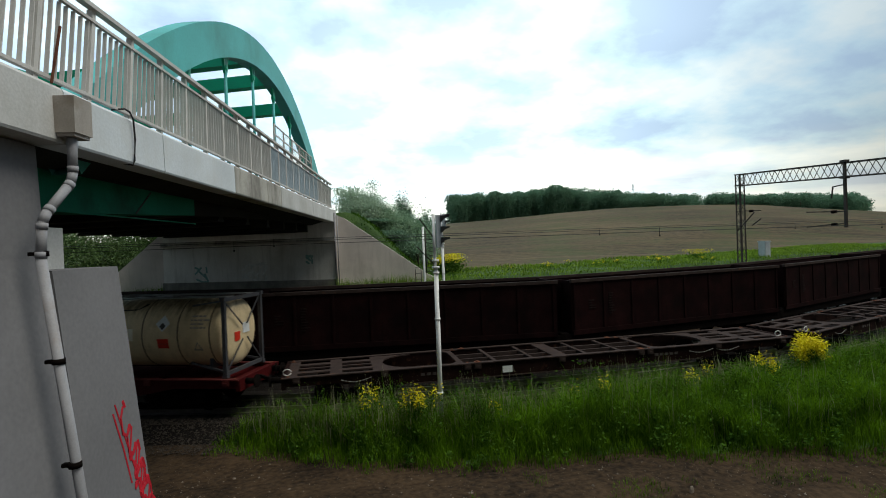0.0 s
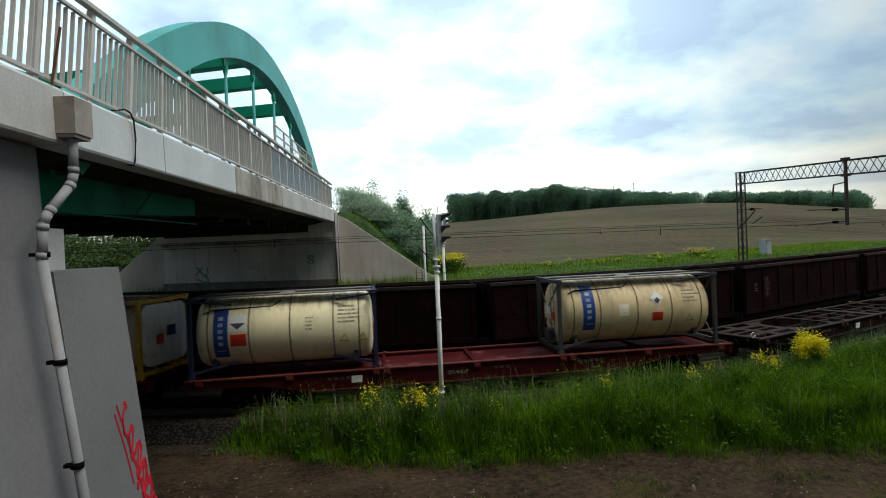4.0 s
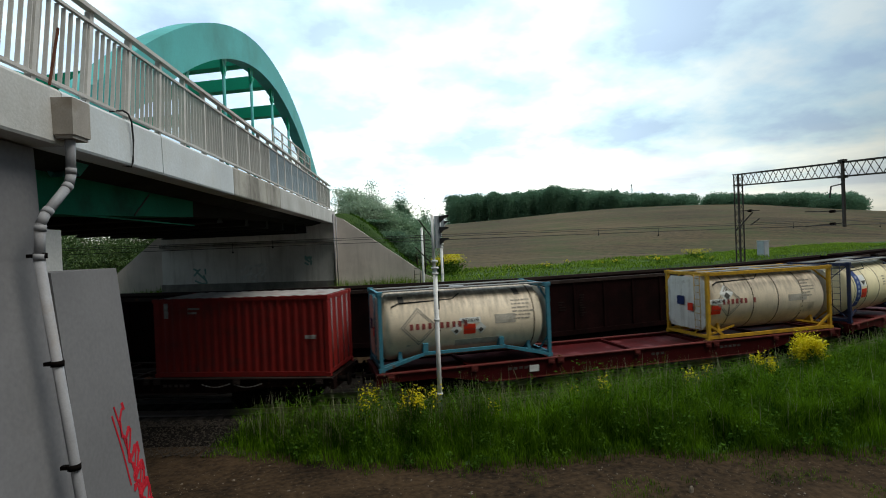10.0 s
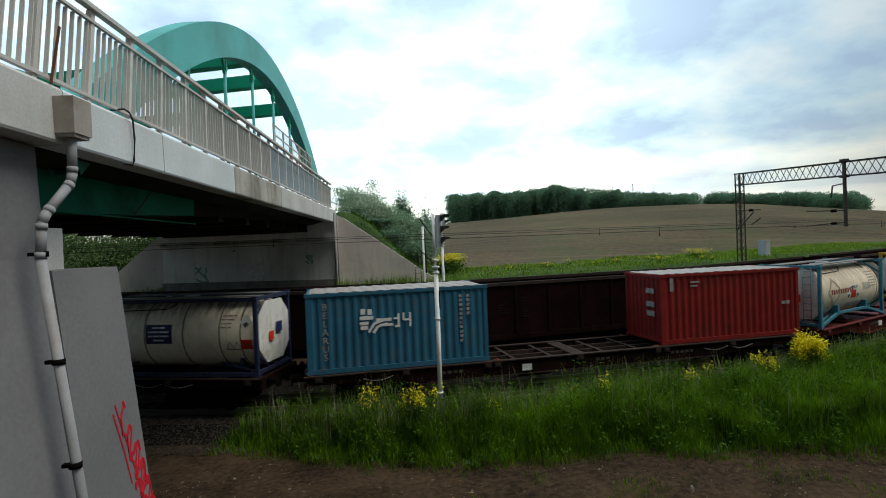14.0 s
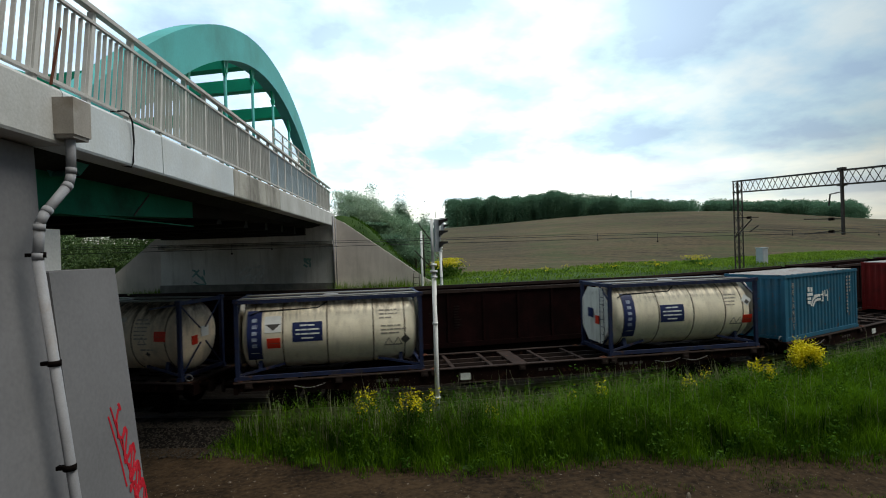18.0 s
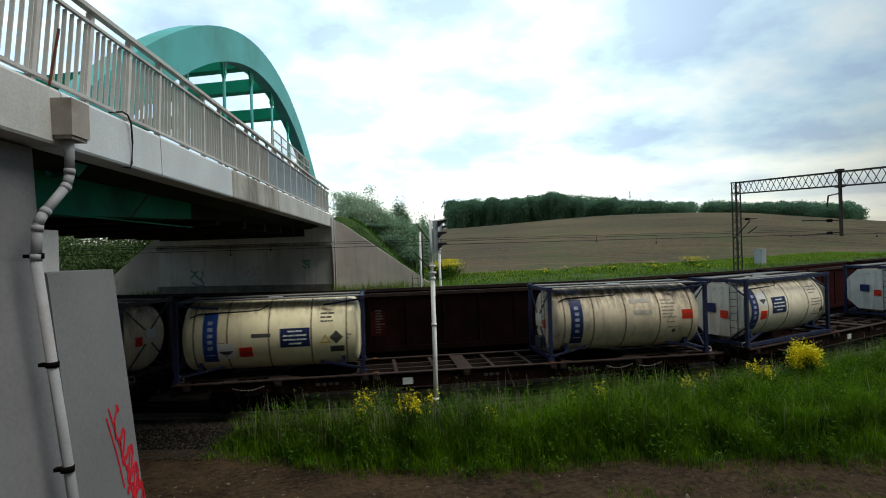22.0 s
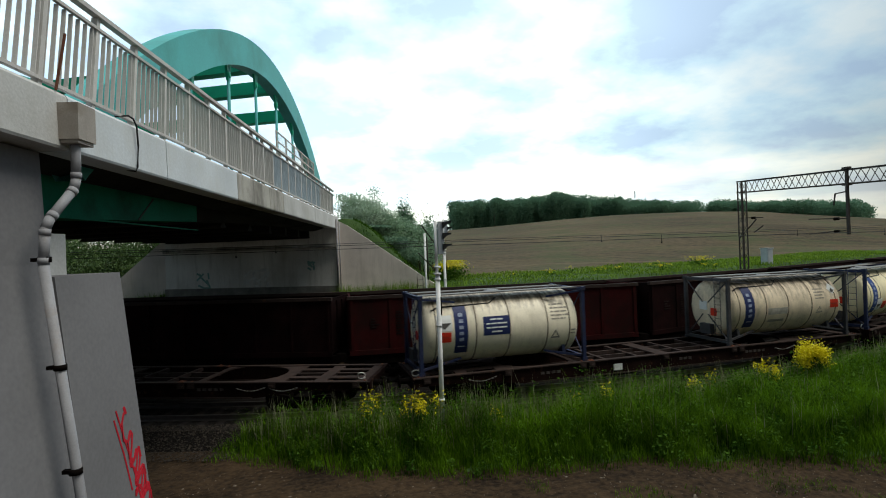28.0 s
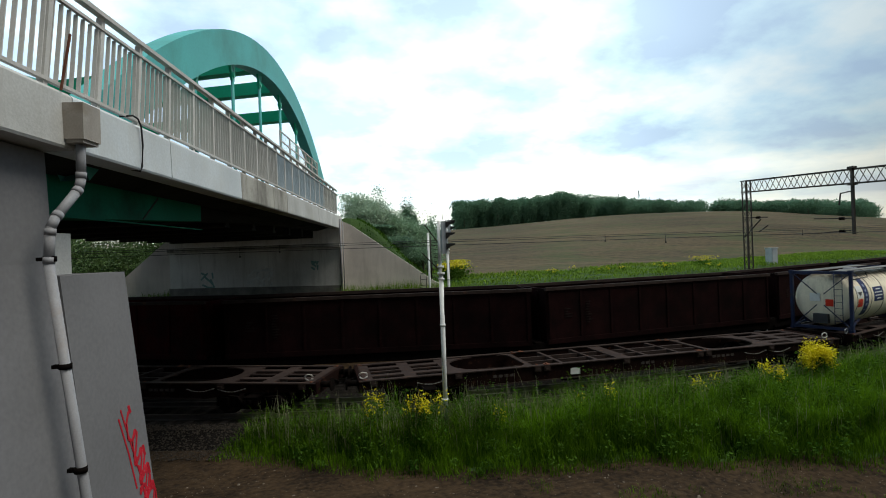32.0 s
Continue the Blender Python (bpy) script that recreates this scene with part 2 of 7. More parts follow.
M["wagon_dust_sheen"] = mat("dusty_sheen_brown_steel", (0.036, 0.0245, 0.0215), 0.85, spec=0.12, vary=0.25, scale=2.5, fine=35, dirt=(0.025, 0.017, 0.014), rust=(0.085, 0.042, 0.026))
M["wagon_edge"] = mat("scuffed_red_beam_edge", (0.12, 0.022, 0.020), 0.6, vary=0.25, scale=3.0, fine=40, dirt=(0.055, 0.010, 0.010), rust=(0.13, 0.07, 0.05))
M["wagon_red"] = mat("red_wagon_paint", (0.050, 0.0030, 0.0036), 0.6, spec=0.12, vary=0.18, scale=2.0, fine=35, dirt=(0.045, 0.009, 0.008), streak=0.3)
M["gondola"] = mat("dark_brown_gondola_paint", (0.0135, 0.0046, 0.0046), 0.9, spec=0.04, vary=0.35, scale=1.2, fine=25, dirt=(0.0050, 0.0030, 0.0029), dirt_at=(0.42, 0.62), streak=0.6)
M["gondola_red"] = mat("faded_red_gondola_paint", (0.040, 0.0050, 0.0052), 0.9, spec=0.06, vary=0.3, scale=1.0, fine=25, dirt=(0.016, 0.008, 0.007), dirt_at=(0.40, 0.62), streak=0.6)
M["faint_stencil"] = mat("sooted_stencil", (0.020, 0.013, 0.012), 0.9, spec=0.05, vary=0.3, scale=8, fine=60, bump=0, dirt=(0.010, 0.006, 0.006), dirt_at=(0.42, 0.62))
M["coal"] = mat("coal_dust", (0.012, 0.012, 0.012), 0.95, vary=0.3, scale=3, fine=20, bump=0.4)
# near-black colour that stands for the shade below the deck
M["under"] = mat("shade_dark_underside", (0.035, 0.035, 0.033), 0.9, spec=0.05, vary=0.25, scale=1.0, fine=25, dirt=(0.015, 0.014, 0.013))


# ---- building blocks ----
def box(bm, x0, x1, y0, y1, z0, z1, m=None):
    vs = [bm.verts.new((x, y, z)) for x in (x0, x1) for y in (y0, y1) for z in (z0, z1)]
    for f in ((0, 1, 3, 2), (4, 6, 7, 5), (0, 4, 5, 1), (2, 3, 7, 6), (0, 2, 6, 4), (1, 5, 7, 3)):
        bm.faces.new([vs[i] for i in f])
    if m is not None:
        bmesh.ops.transform(bm, matrix=m, verts=vs)
    return vs


def tube(bm, p0, p1, r0, r1=None, n=8, smooth=True):
    p0, p1 = Vector(p0), Vector(p1)
    r1 = r0 if r1 is None else r1
    q = (p1 - p0).to_track_quat("Z", "Y")
    rings = []
    for p, r in ((p0, r0), (p1, r1)):
        rings.append([bm.verts.new(p + q @ Vector((r * math.cos(2 * math.pi * i / n), r * math.sin(2 * math.pi * i / n), 0))) for i in range(n)])
    for i in range(n):
        f = bm.faces.new((rings[0][i], rings[0][(i + 1) % n], rings[1][(i + 1) % n], rings[1][i]))
        f.smooth = smooth
    bm.faces.new(rings[0][::-1])
    bm.faces.new(rings[1])


def beam(bm, p0, p1, w, h):
    """A square-edged bar from p0 to p1, w wide and h high."""
    p0, p1 = Vector(p0), Vector(p1)
    d = p1 - p0
    q = d.to_track_quat("X", "Z").to_matrix().to_4x4()
    return box(bm, 0, d.length, -w / 2, w / 2, -h / 2, h / 2, Matrix.Translation(p0) @ q)


def slab(bm, outline, a, b, axis="y"):
    """A plate with the given outline (pairs), from a to b along the axis."""
    def at(u, v, c):
        return {"x": (c, u, v), "y": (u, c, v), "z": (u, v, c)}[axis]
    lo = [bm.verts.new(at(u, v, a)) for u, v in outline]
    hi = [bm.verts.new(at(u, v, b)) for u, v in outline]
    bm.faces.new(lo)
    bm.faces.new(hi[::-1])
    n = len(outline)
    for i in range(n):
        bm.faces.new((lo[i], hi[i], hi[(i + 1) % n], lo[(i + 1) % n]))


def lathe(bm, profile, n=28, axis="x", centre=(0, 0, 0)):
    """Turns (along, radius) pairs round the axis."""
    rings = []
    for a, r in profile:
        ring = []
        for i in range(n):
            c, s = r * math.cos(2 * math.pi * i / n), r * math.sin(2 * math.pi * i / n)
            v = {"x": (a, c, s), "y": (c, a, s), "z": (c, s, a)}[axis]
            ring.append(bm.verts.new(Vector(v) + Vector(centre)))
        rings.append(ring)
    for p, q in zip(rings, rings[1:]):
        for i in range(n):
            bm.faces.new((p[i], p[(i + 1) % n], q[(i + 1) % n], q[i])).smooth = True
    bm.faces.new(rings[0][::-1])
    bm.faces.new(rings[-1])


def pipe(bm, pts, r, n=6):
    """One continuous round tube along a line of points."""
    pts = [Vector(p) for p in pts]
    rings = []
    for i, p in enumerate(pts):
        d = (pts[min(i + 1, len(pts) - 1)] - pts[max(i - 1, 0)]).normalized()
        q = d.to_track_quat("Z", "Y")
        rings.append([bm.verts.new(p + q @ Vector((r * math.cos(2 * math.pi * k / n), r * math.sin(2 * math.pi * k / n), 0))) for k in range(n)])
    for a, b in zip(rings, rings[1:]):
        for k in range(n):
            bm.faces.new((a[k], a[(k + 1) % n], b[(k + 1) % n], b[k])).smooth = True
    bm.faces.new(rings[0][::-1])
    bm.faces.new(rings[-1])


def mesh_of(name, bm, material, bevel=0.0):
    if bevel:
        bmesh.ops.bevel(bm, geom=[e for e in bm.edges if len(e.link_faces) == 2 and e.calc_face_angle(0) > 0.6], offset=bevel, segments=2, affect="EDGES", profile=0.6)
    bmesh.ops.recalc_face_normals(bm, faces=bm.faces)
    me = bpy.data.meshes.new(name)
    bm.to_mesh(me)
    bm.free()
    me.materials.append(material)
    return me


def part(name, bm, material, parent=None, label="", bevel=0.0, kind=""):
    """Links a bmesh (or a ready mesh) as one mesh object under its thing."""
    me = bm if isinstance(bm, bpy.types.Mesh) else mesh_of(name, bm, material, bevel)
    ob = new(name, me)
    ob.parent = parent
    return tagged(ob, label, kind=kind)


def placed(name, me, parent, m):
    """Another object on a shared mesh, at its place in the parent's space."""
    ob = new(name, me)
    ob.parent = parent
    ob.matrix_basis = m
    return ob


def empty(name, label, category, m=None, group="", kind=""):
    ob = new(name)
    ob.empty_display_size = 0.3
    if m is not None:
        ob.matrix_basis = m
    return tagged(ob, label, category, group, kind)


def raw_mesh(name, verts, faces, material):
    me = bpy.data.meshes.new(name)
    me.from_pydata(verts, [], faces)
    me.materials.append(material)
    me.update()
    return me


def text_mesh(words, size, material, depth=0.004):
    cu = bpy.data.curves.new("letters", "FONT")
    cu.body, cu.size, cu.extrude, cu.align_x, cu.align_y = words, size, depth, "CENTER", "CENTER"
    ob = bpy.data.objects.new("letters", cu)
    scene.collection.objects.link(ob)
    bpy.context.view_layer.update()
    me = bpy.data.meshes.new_from_object(ob)
    bpy.data.objects.remove(ob)
    me.materials.clear()
    me.materials.append(material)
    return me


# ---- the two tracks: one wide curve, straight at both ends ----
RADIUS, FRONT_Y, TURN = 50.0, 18.92, 0.40
HEADING = -0.1228                             # the tracks' direction where they pass the camera
CURVE_X, CURVE_Y = -RADIUS * math.sin(HEADING), FRONT_Y + RADIUS * math.cos(HEADING)
BACK = 4.5                                    # the second track lies this much further off
DECK = 1.15                                   # height of the flat wagons' deck


def on_track(s, lateral=0.0, z=0.0):
    """The pose at s metres along the front track, moved sideways (away from the camera)."""
    a = max(-TURN, min(TURN, HEADING + s / RADIUS))
    rest = s - (a - HEADING) * RADIUS
    r = RADIUS - lateral
    x = CURVE_X + r * math.sin(a) + rest * math.cos(a)
    y = CURVE_Y - r * math.cos(a) + rest * math.sin(a)
    return pose(x, y, z, 0, 0, math.degrees(a))


def on_bogies(s, half, lateral=0.0):
    """The pose of a wagon whose two bogies ride the length half before and behind s."""
    p, q = on_track(s - half, lateral).translation, on_track(s + half, lateral).translation
    m = (p + q) / 2
    return pose(m.x, m.y, 0, 0, 0, math.degrees(math.atan2(q.y - p.y, q.x - p.x)))


def lateral_of(x, y):
    """How far beyond the front track's centre line a place lies."""
    a = math.atan2(x - CURVE_X, CURVE_Y - y) if y < CURVE_Y else (math.pi if x > CURVE_X else -math.pi)
    if abs(a) <= TURN:
        return RADIUS - math.hypot(x - CURVE_X, CURVE_Y - y)
    t = TURN if a > 0 else -TURN
    return RADIUS - ((x - CURVE_X) * math.sin(t) + (CURVE_Y - y) * math.cos(t))


def smooth(a, b, v):
    u = max(0.0, min(1.0, (v - a) / (b - a)))
    return u * u * (3 - 2 * u)


BRIDGE = pose(-3.05, 8.28, 0, 0, 0, -6.73)    # its y axis runs along the bridge, x = 0 is its edge
BRIDGE_IN = BRIDGE.inverted()


def crest(az):
    """Height of the hill's brow in a direction (radians from +y)."""
    return 9.5 + 9.8 * math.exp(-((az - 0.52) / 0.40) ** 2) + 1.6 * smooth(0.35, 0.05, az) - 4.0 * smooth(0.68, 0.9, az)


def ground_z(x, y):
    lat = lateral_of(x, y)
    d = math.hypot(x, y)
    az = math.atan2(x, y)
    wob = 0.05 * noise.noise((x * 0.5, y * 0.5, 0)) + 0.15 * noise.noise((x * 0.07, y * 0.07, 3))
    if lat < 6:
        z = -0.55 + 4.0 * smooth(-9.5, -17.0, lat) + (wob if lat < -3.5 else 0)
        z += (0.30 * smooth(3, 8, x) + 0.45 * smooth(9, 16, x)) * smooth(-2.3, -3.8, lat) * smooth(-10, -6.5, lat)
        if y < -2:
            z += 2.5 * smooth(-2, -12, y)
    else:
        z = -0.55 + 3.75 * smooth(7.6, 11.2, lat) + 0.3 * smooth(11, 30, lat)
        far = smooth(42, 300, d) ** 0.85 * smooth(20, 40, lat)
        z += (crest(az) - 3.5) * far * (1 - 0.6 * smooth(330, 900, d)) + wob * smooth(9, 13, lat)
    p = BRIDGE_IN @ Vector((x, y, 0))
    # the road's embankments at both ends of the bridge
    for inside in (smooth(21.0, 23.0, p.y + 0.27 * min(p.x, 0)), smooth(-1.0, -4.0, p.y) * smooth(-0.6, -2.5, p.x)):
        if inside > 0:
            across = smooth(5.5, 0.2, p.x) * smooth(-12.9, -9.4, p.x)
            z = max(z, z + (7.2 - z) * across * inside)
    return z


def build_ground():
    xs = sorted({round(v, 3) for v in [*np.arange(-30, 40, 0.8), *np.arange(-120, 160, 6.0), *np.linspace(-3000, 3000, 40)]})
    ys = sorted({round(v, 3) for v in [*np.arange(-8, 60, 0.8), *np.arange(60, 420, 8.0), *np.linspace(-800, 4000, 34)]})
    verts = [(x, y, ground_z(x, y)) for y in ys for x in xs]
    nx = len(xs)
    faces, kinds = [], []
    for j in range(len(ys) - 1):
        for i in range(nx - 1):
            faces.append((j * nx + i, j * nx + i + 1, (j + 1) * nx + i + 1, (j + 1) * nx + i))
            x, y = (xs[i] + xs[i + 1]) / 2, (ys[j] + ys[j + 1]) / 2
            lat = lateral_of(x, y)
            p = BRIDGE_IN @ Vector((x, y, 0))
            far_bank = p.y > 19 and -18 < p.x < 7 and p.y < 120
            kinds.append(2 if lat > 18.5 + 2 * noise.noise((x * 0.1, y * 0.1, 7)) and not far_bank else 1 if -3.0 < lat < 9.4 or (lat < 5.5 and y < dirt_edge(x) + 0.9) or (p.x < 1.8 and lat < -1 and p.y > -1) else 0)
    me = raw_mesh("ground", verts, faces, M["turf"])
    me.materials.append(M["dirt"])
    me.materials.append(M["field"])
    me.polygons.foreach_set("material_index", kinds)
    me.polygons.foreach_set("use_smooth", [True] * len(faces))
    tagged(new("ground", me), "grassy verge, dirt track and ploughed field rising to a low hill", "ground", kind="structure")


def dirt_edge(x):
    """Where the dirt road ends and the tall grass begins."""
    return 13.85 - 0.27 * min(x, 13.0) + 0.3 * max(0.0, -x)


def soil(name, a, b, scale, fine, rough=0.95, bump=0.6, speck=None, row=0.0, sprout=None):
    m = bpy.data.materials.new(name)
    m.use_nodes = True
    nt = m.node_tree
    N, L = nt.nodes.new, nt.links.new
    bs = nt.nodes["Principled BSDF"]
    bs.inputs["Roughness"].default_value = rough
    bs.inputs["Specular IOR Level"].default_value = 0.15
    g = N("ShaderNodeNewGeometry")
    big = N("ShaderNodeTexNoise")
    big.inputs["Scale"].default_value, big.inputs["Detail"].default_value = scale, 8
    L(g.outputs["Position"], big.inputs["Vector"])
    sm = N("ShaderNodeTexNoise")
    sm.inputs["Scale"].default_value, sm.inputs["Detail"].default_value = fine, 5
    L(g.outputs["Position"], sm.inputs["Vector"])
    mx = N("ShaderNodeMath")
    mx.operation = "ADD"
    L(big.outputs["Fac"], mx.inputs[0])
    L(sm.outputs["Fac"], mx.inputs[1])
    height = mx.outputs[0]
    if row:
        mp = N("ShaderNodeMapping")
        mp.inputs["Rotation"].default_value = (0, 0, 0.5)
        mp.inputs["Scale"].default_value = (0.012, row, 0.1)
        L(g.outputs["Position"], mp.inputs["Vector"])
        rn = N("ShaderNodeTexNoise")
        rn.inputs["Scale"].default_value, rn.inputs["Detail"].default_value = 1.0, 3
        L(mp.outputs[0], rn.inputs["Vector"])
        ad = N("ShaderNodeMath")
        ad.operation = "MULTIPLY_ADD"
        ad.inputs[1].default_value = 0.9
        L(rn.outputs["Fac"], ad.inputs[0])
        L(height, ad.inputs[2])
        sb = N("ShaderNodeMath")
        sb.operation = "SUBTRACT"
        sb.inputs[1].default_value = 0.45
        L(ad.outputs[0], sb.inputs[0])
        height = sb.outputs[0]
    r = N("ShaderNodeMapRange")
    r.inputs["From Min"].default_value, r.inputs["From Max"].default_value = 0.75, 1.25
    L(height, r.inputs["Value"])
    c = N("ShaderNodeMix")
    c.data_type = "RGBA"
    c.inputs["A"].default_value, c.inputs["B"].default_value = (*a, 1), (*b, 1)
    L(r.outputs[0], c.inputs["Factor"])
    col = c.outputs["Result"]
    if sprout:                                  # thin young growth in drifts
        dn = N("ShaderNodeTexNoise")
        dn.inputs["Scale"].default_value, dn.inputs["Detail"].default_value, dn.inputs["Roughness"].default_value = 0.09, 9, 0.68
        L(g.outputs["Position"], dn.inputs["Vector"])
        dr = N("ShaderNodeMapRange")
        dr.inputs["From Min"].default_value, dr.inputs["From Max"].default_value = 0.48, 0.62
        dr.inputs["To Max"].default_value = 0.75
        L(dn.outputs["Fac"], dr.inputs["Value"])
        dc = N("ShaderNodeMix")
        dc.data_type = "RGBA"
        dc.inputs["B"].default_value = (*sprout, 1)
        L(dr.outputs[0], dc.inputs["Factor"])
        L(col, dc.inputs["A"])
        col = dc.outputs["Result"]
    if speck:
        v = N("ShaderNodeTexVoronoi")
        v.inputs["Scale"].default_value = 9.0
        L(g.outputs["Position"], v.inputs["Vector"])
        rr = N("ShaderNodeMapRange")
        rr.inputs["From Min"].default_value, rr.inputs["From Max"].default_value = 0.11, 0.07
        L(v.outputs["Distance"], rr.inputs["Value"])
        cc = N("ShaderNodeMix")
        cc.data_type = "RGBA"
        cc.inputs["B"].default_value = (*speck, 1)
        L(rr.outputs[0], cc.inputs["Factor"])
        L(col, cc.inputs["A"])
        col = cc.outputs["Result"]
    L(col, bs.inputs["Base Color"])
    bp = N("ShaderNodeBump")
    bp.inputs["Strength"].default_value, bp.inputs["Distance"].default_value = bump, 0.06
    L(height, bp.inputs["Height"])
    L(bp.outputs[0], bs.inputs["Normal"])
    return m


M["turf"] = soil("short_turf", (0.018, 0.040, 0.010), (0.055, 0.095, 0.025), 0.8, 14.0)
M["dirt"] = soil("dirt_road", (0.010, 0.0056, 0.0027), (0.054, 0.033, 0.0170), 0.7, 7.0, speck=(0.15, 0.12, 0.09))
M["field"] = soil("ploughed_field", (0.030, 0.021, 0.0095), (0.110, 0.080, 0.040), 0.03, 1.6, row=1.1, bump=1.0, sprout=(0.047, 0.056, 0.017))
# near-black stone and sleepers: shade below deck and wagons is in the colour
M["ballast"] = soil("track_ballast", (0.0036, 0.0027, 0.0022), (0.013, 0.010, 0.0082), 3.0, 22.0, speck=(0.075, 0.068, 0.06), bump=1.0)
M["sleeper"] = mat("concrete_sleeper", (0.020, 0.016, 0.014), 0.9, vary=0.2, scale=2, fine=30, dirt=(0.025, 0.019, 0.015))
build_ground()


def build_tracks():
    for lat, which in ((0.0, "front"), (BACK, "far")):
        steps = [s for s in np.arange(-150, 190, 2.0)]
        prof = ((-2.7, -0.62), (-1.75, -0.20), (1.75, -0.20), (2.7 if lat else 2.25, -0.62 if lat else -0.25))
        verts, faces = [], []
        for s in steps:
            m = on_track(s, lat)
            verts += [m @ Vector((0, y, z)) for y, z in prof]
        k = len(prof)
        for i in range(len(steps) - 1):
            for j in range(k - 1):
                faces.append((i * k + j, (i + 1) * k + j, (i + 1) * k + j + 1, i * k + j + 1))
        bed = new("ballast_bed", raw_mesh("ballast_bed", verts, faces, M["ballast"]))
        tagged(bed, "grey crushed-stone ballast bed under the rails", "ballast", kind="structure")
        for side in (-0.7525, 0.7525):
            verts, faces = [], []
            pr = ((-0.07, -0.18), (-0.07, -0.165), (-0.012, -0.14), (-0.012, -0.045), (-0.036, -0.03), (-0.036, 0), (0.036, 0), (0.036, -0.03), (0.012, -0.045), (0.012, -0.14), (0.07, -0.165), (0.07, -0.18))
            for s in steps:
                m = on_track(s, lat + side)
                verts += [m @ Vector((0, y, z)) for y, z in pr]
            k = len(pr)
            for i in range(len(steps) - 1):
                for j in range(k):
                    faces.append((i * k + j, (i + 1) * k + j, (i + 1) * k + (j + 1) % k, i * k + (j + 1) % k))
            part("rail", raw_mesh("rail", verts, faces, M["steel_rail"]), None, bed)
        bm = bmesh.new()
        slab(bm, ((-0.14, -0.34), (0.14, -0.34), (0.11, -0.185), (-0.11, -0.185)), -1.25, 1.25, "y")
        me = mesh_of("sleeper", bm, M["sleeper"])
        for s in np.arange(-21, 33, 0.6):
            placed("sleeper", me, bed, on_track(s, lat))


build_tracks()


M["rust"] = mat("rusted_steel", (0.12, 0.045, 0.025), 0.9, vary=0.3, scale=6, fine=50)
M["paint_teal"] = mat("faded_teal_spray_paint", (0.20, 0.34, 0.31), 0.8, vary=0.2, scale=5, fine=40, bump=0)
M["paint_pale"] = mat("faded_white_spray_paint", (0.62, 0.62, 0.60), 0.8, vary=0.2, scale=5, fine=40, bump=0)
M["graffiti"] = mat("red_spray_paint", (0.45, 0.015, 0.03), 0.6, vary=0.15, scale=6, fine=40, bump=0)
# ---- the road bridge ----
SOFFIT, TOP = 6.52, 7.18
SPAN0, SPAN1 = -1.3, 20.4                     # the deck's free length
ARCH_NEAR = 11.45                               # the near half springs a little further out
ARCH_X, ARCH_X2, ARCH_MID, ARCH_HALF, ARCH_FOOT, ARCH_RISE = -0.80, -9.5, 10.9, 11.6, 7.0, 4.87
SKEW = 0.27                                    # the bridge crosses the tracks at a slant


def arch_z(y, x=0):
    return ARCH_FOOT + ARCH_RISE * (1 - ((y - ARCH_MID) / (ARCH_NEAR if y < ARCH_MID else ARCH_HALF)) ** 2)


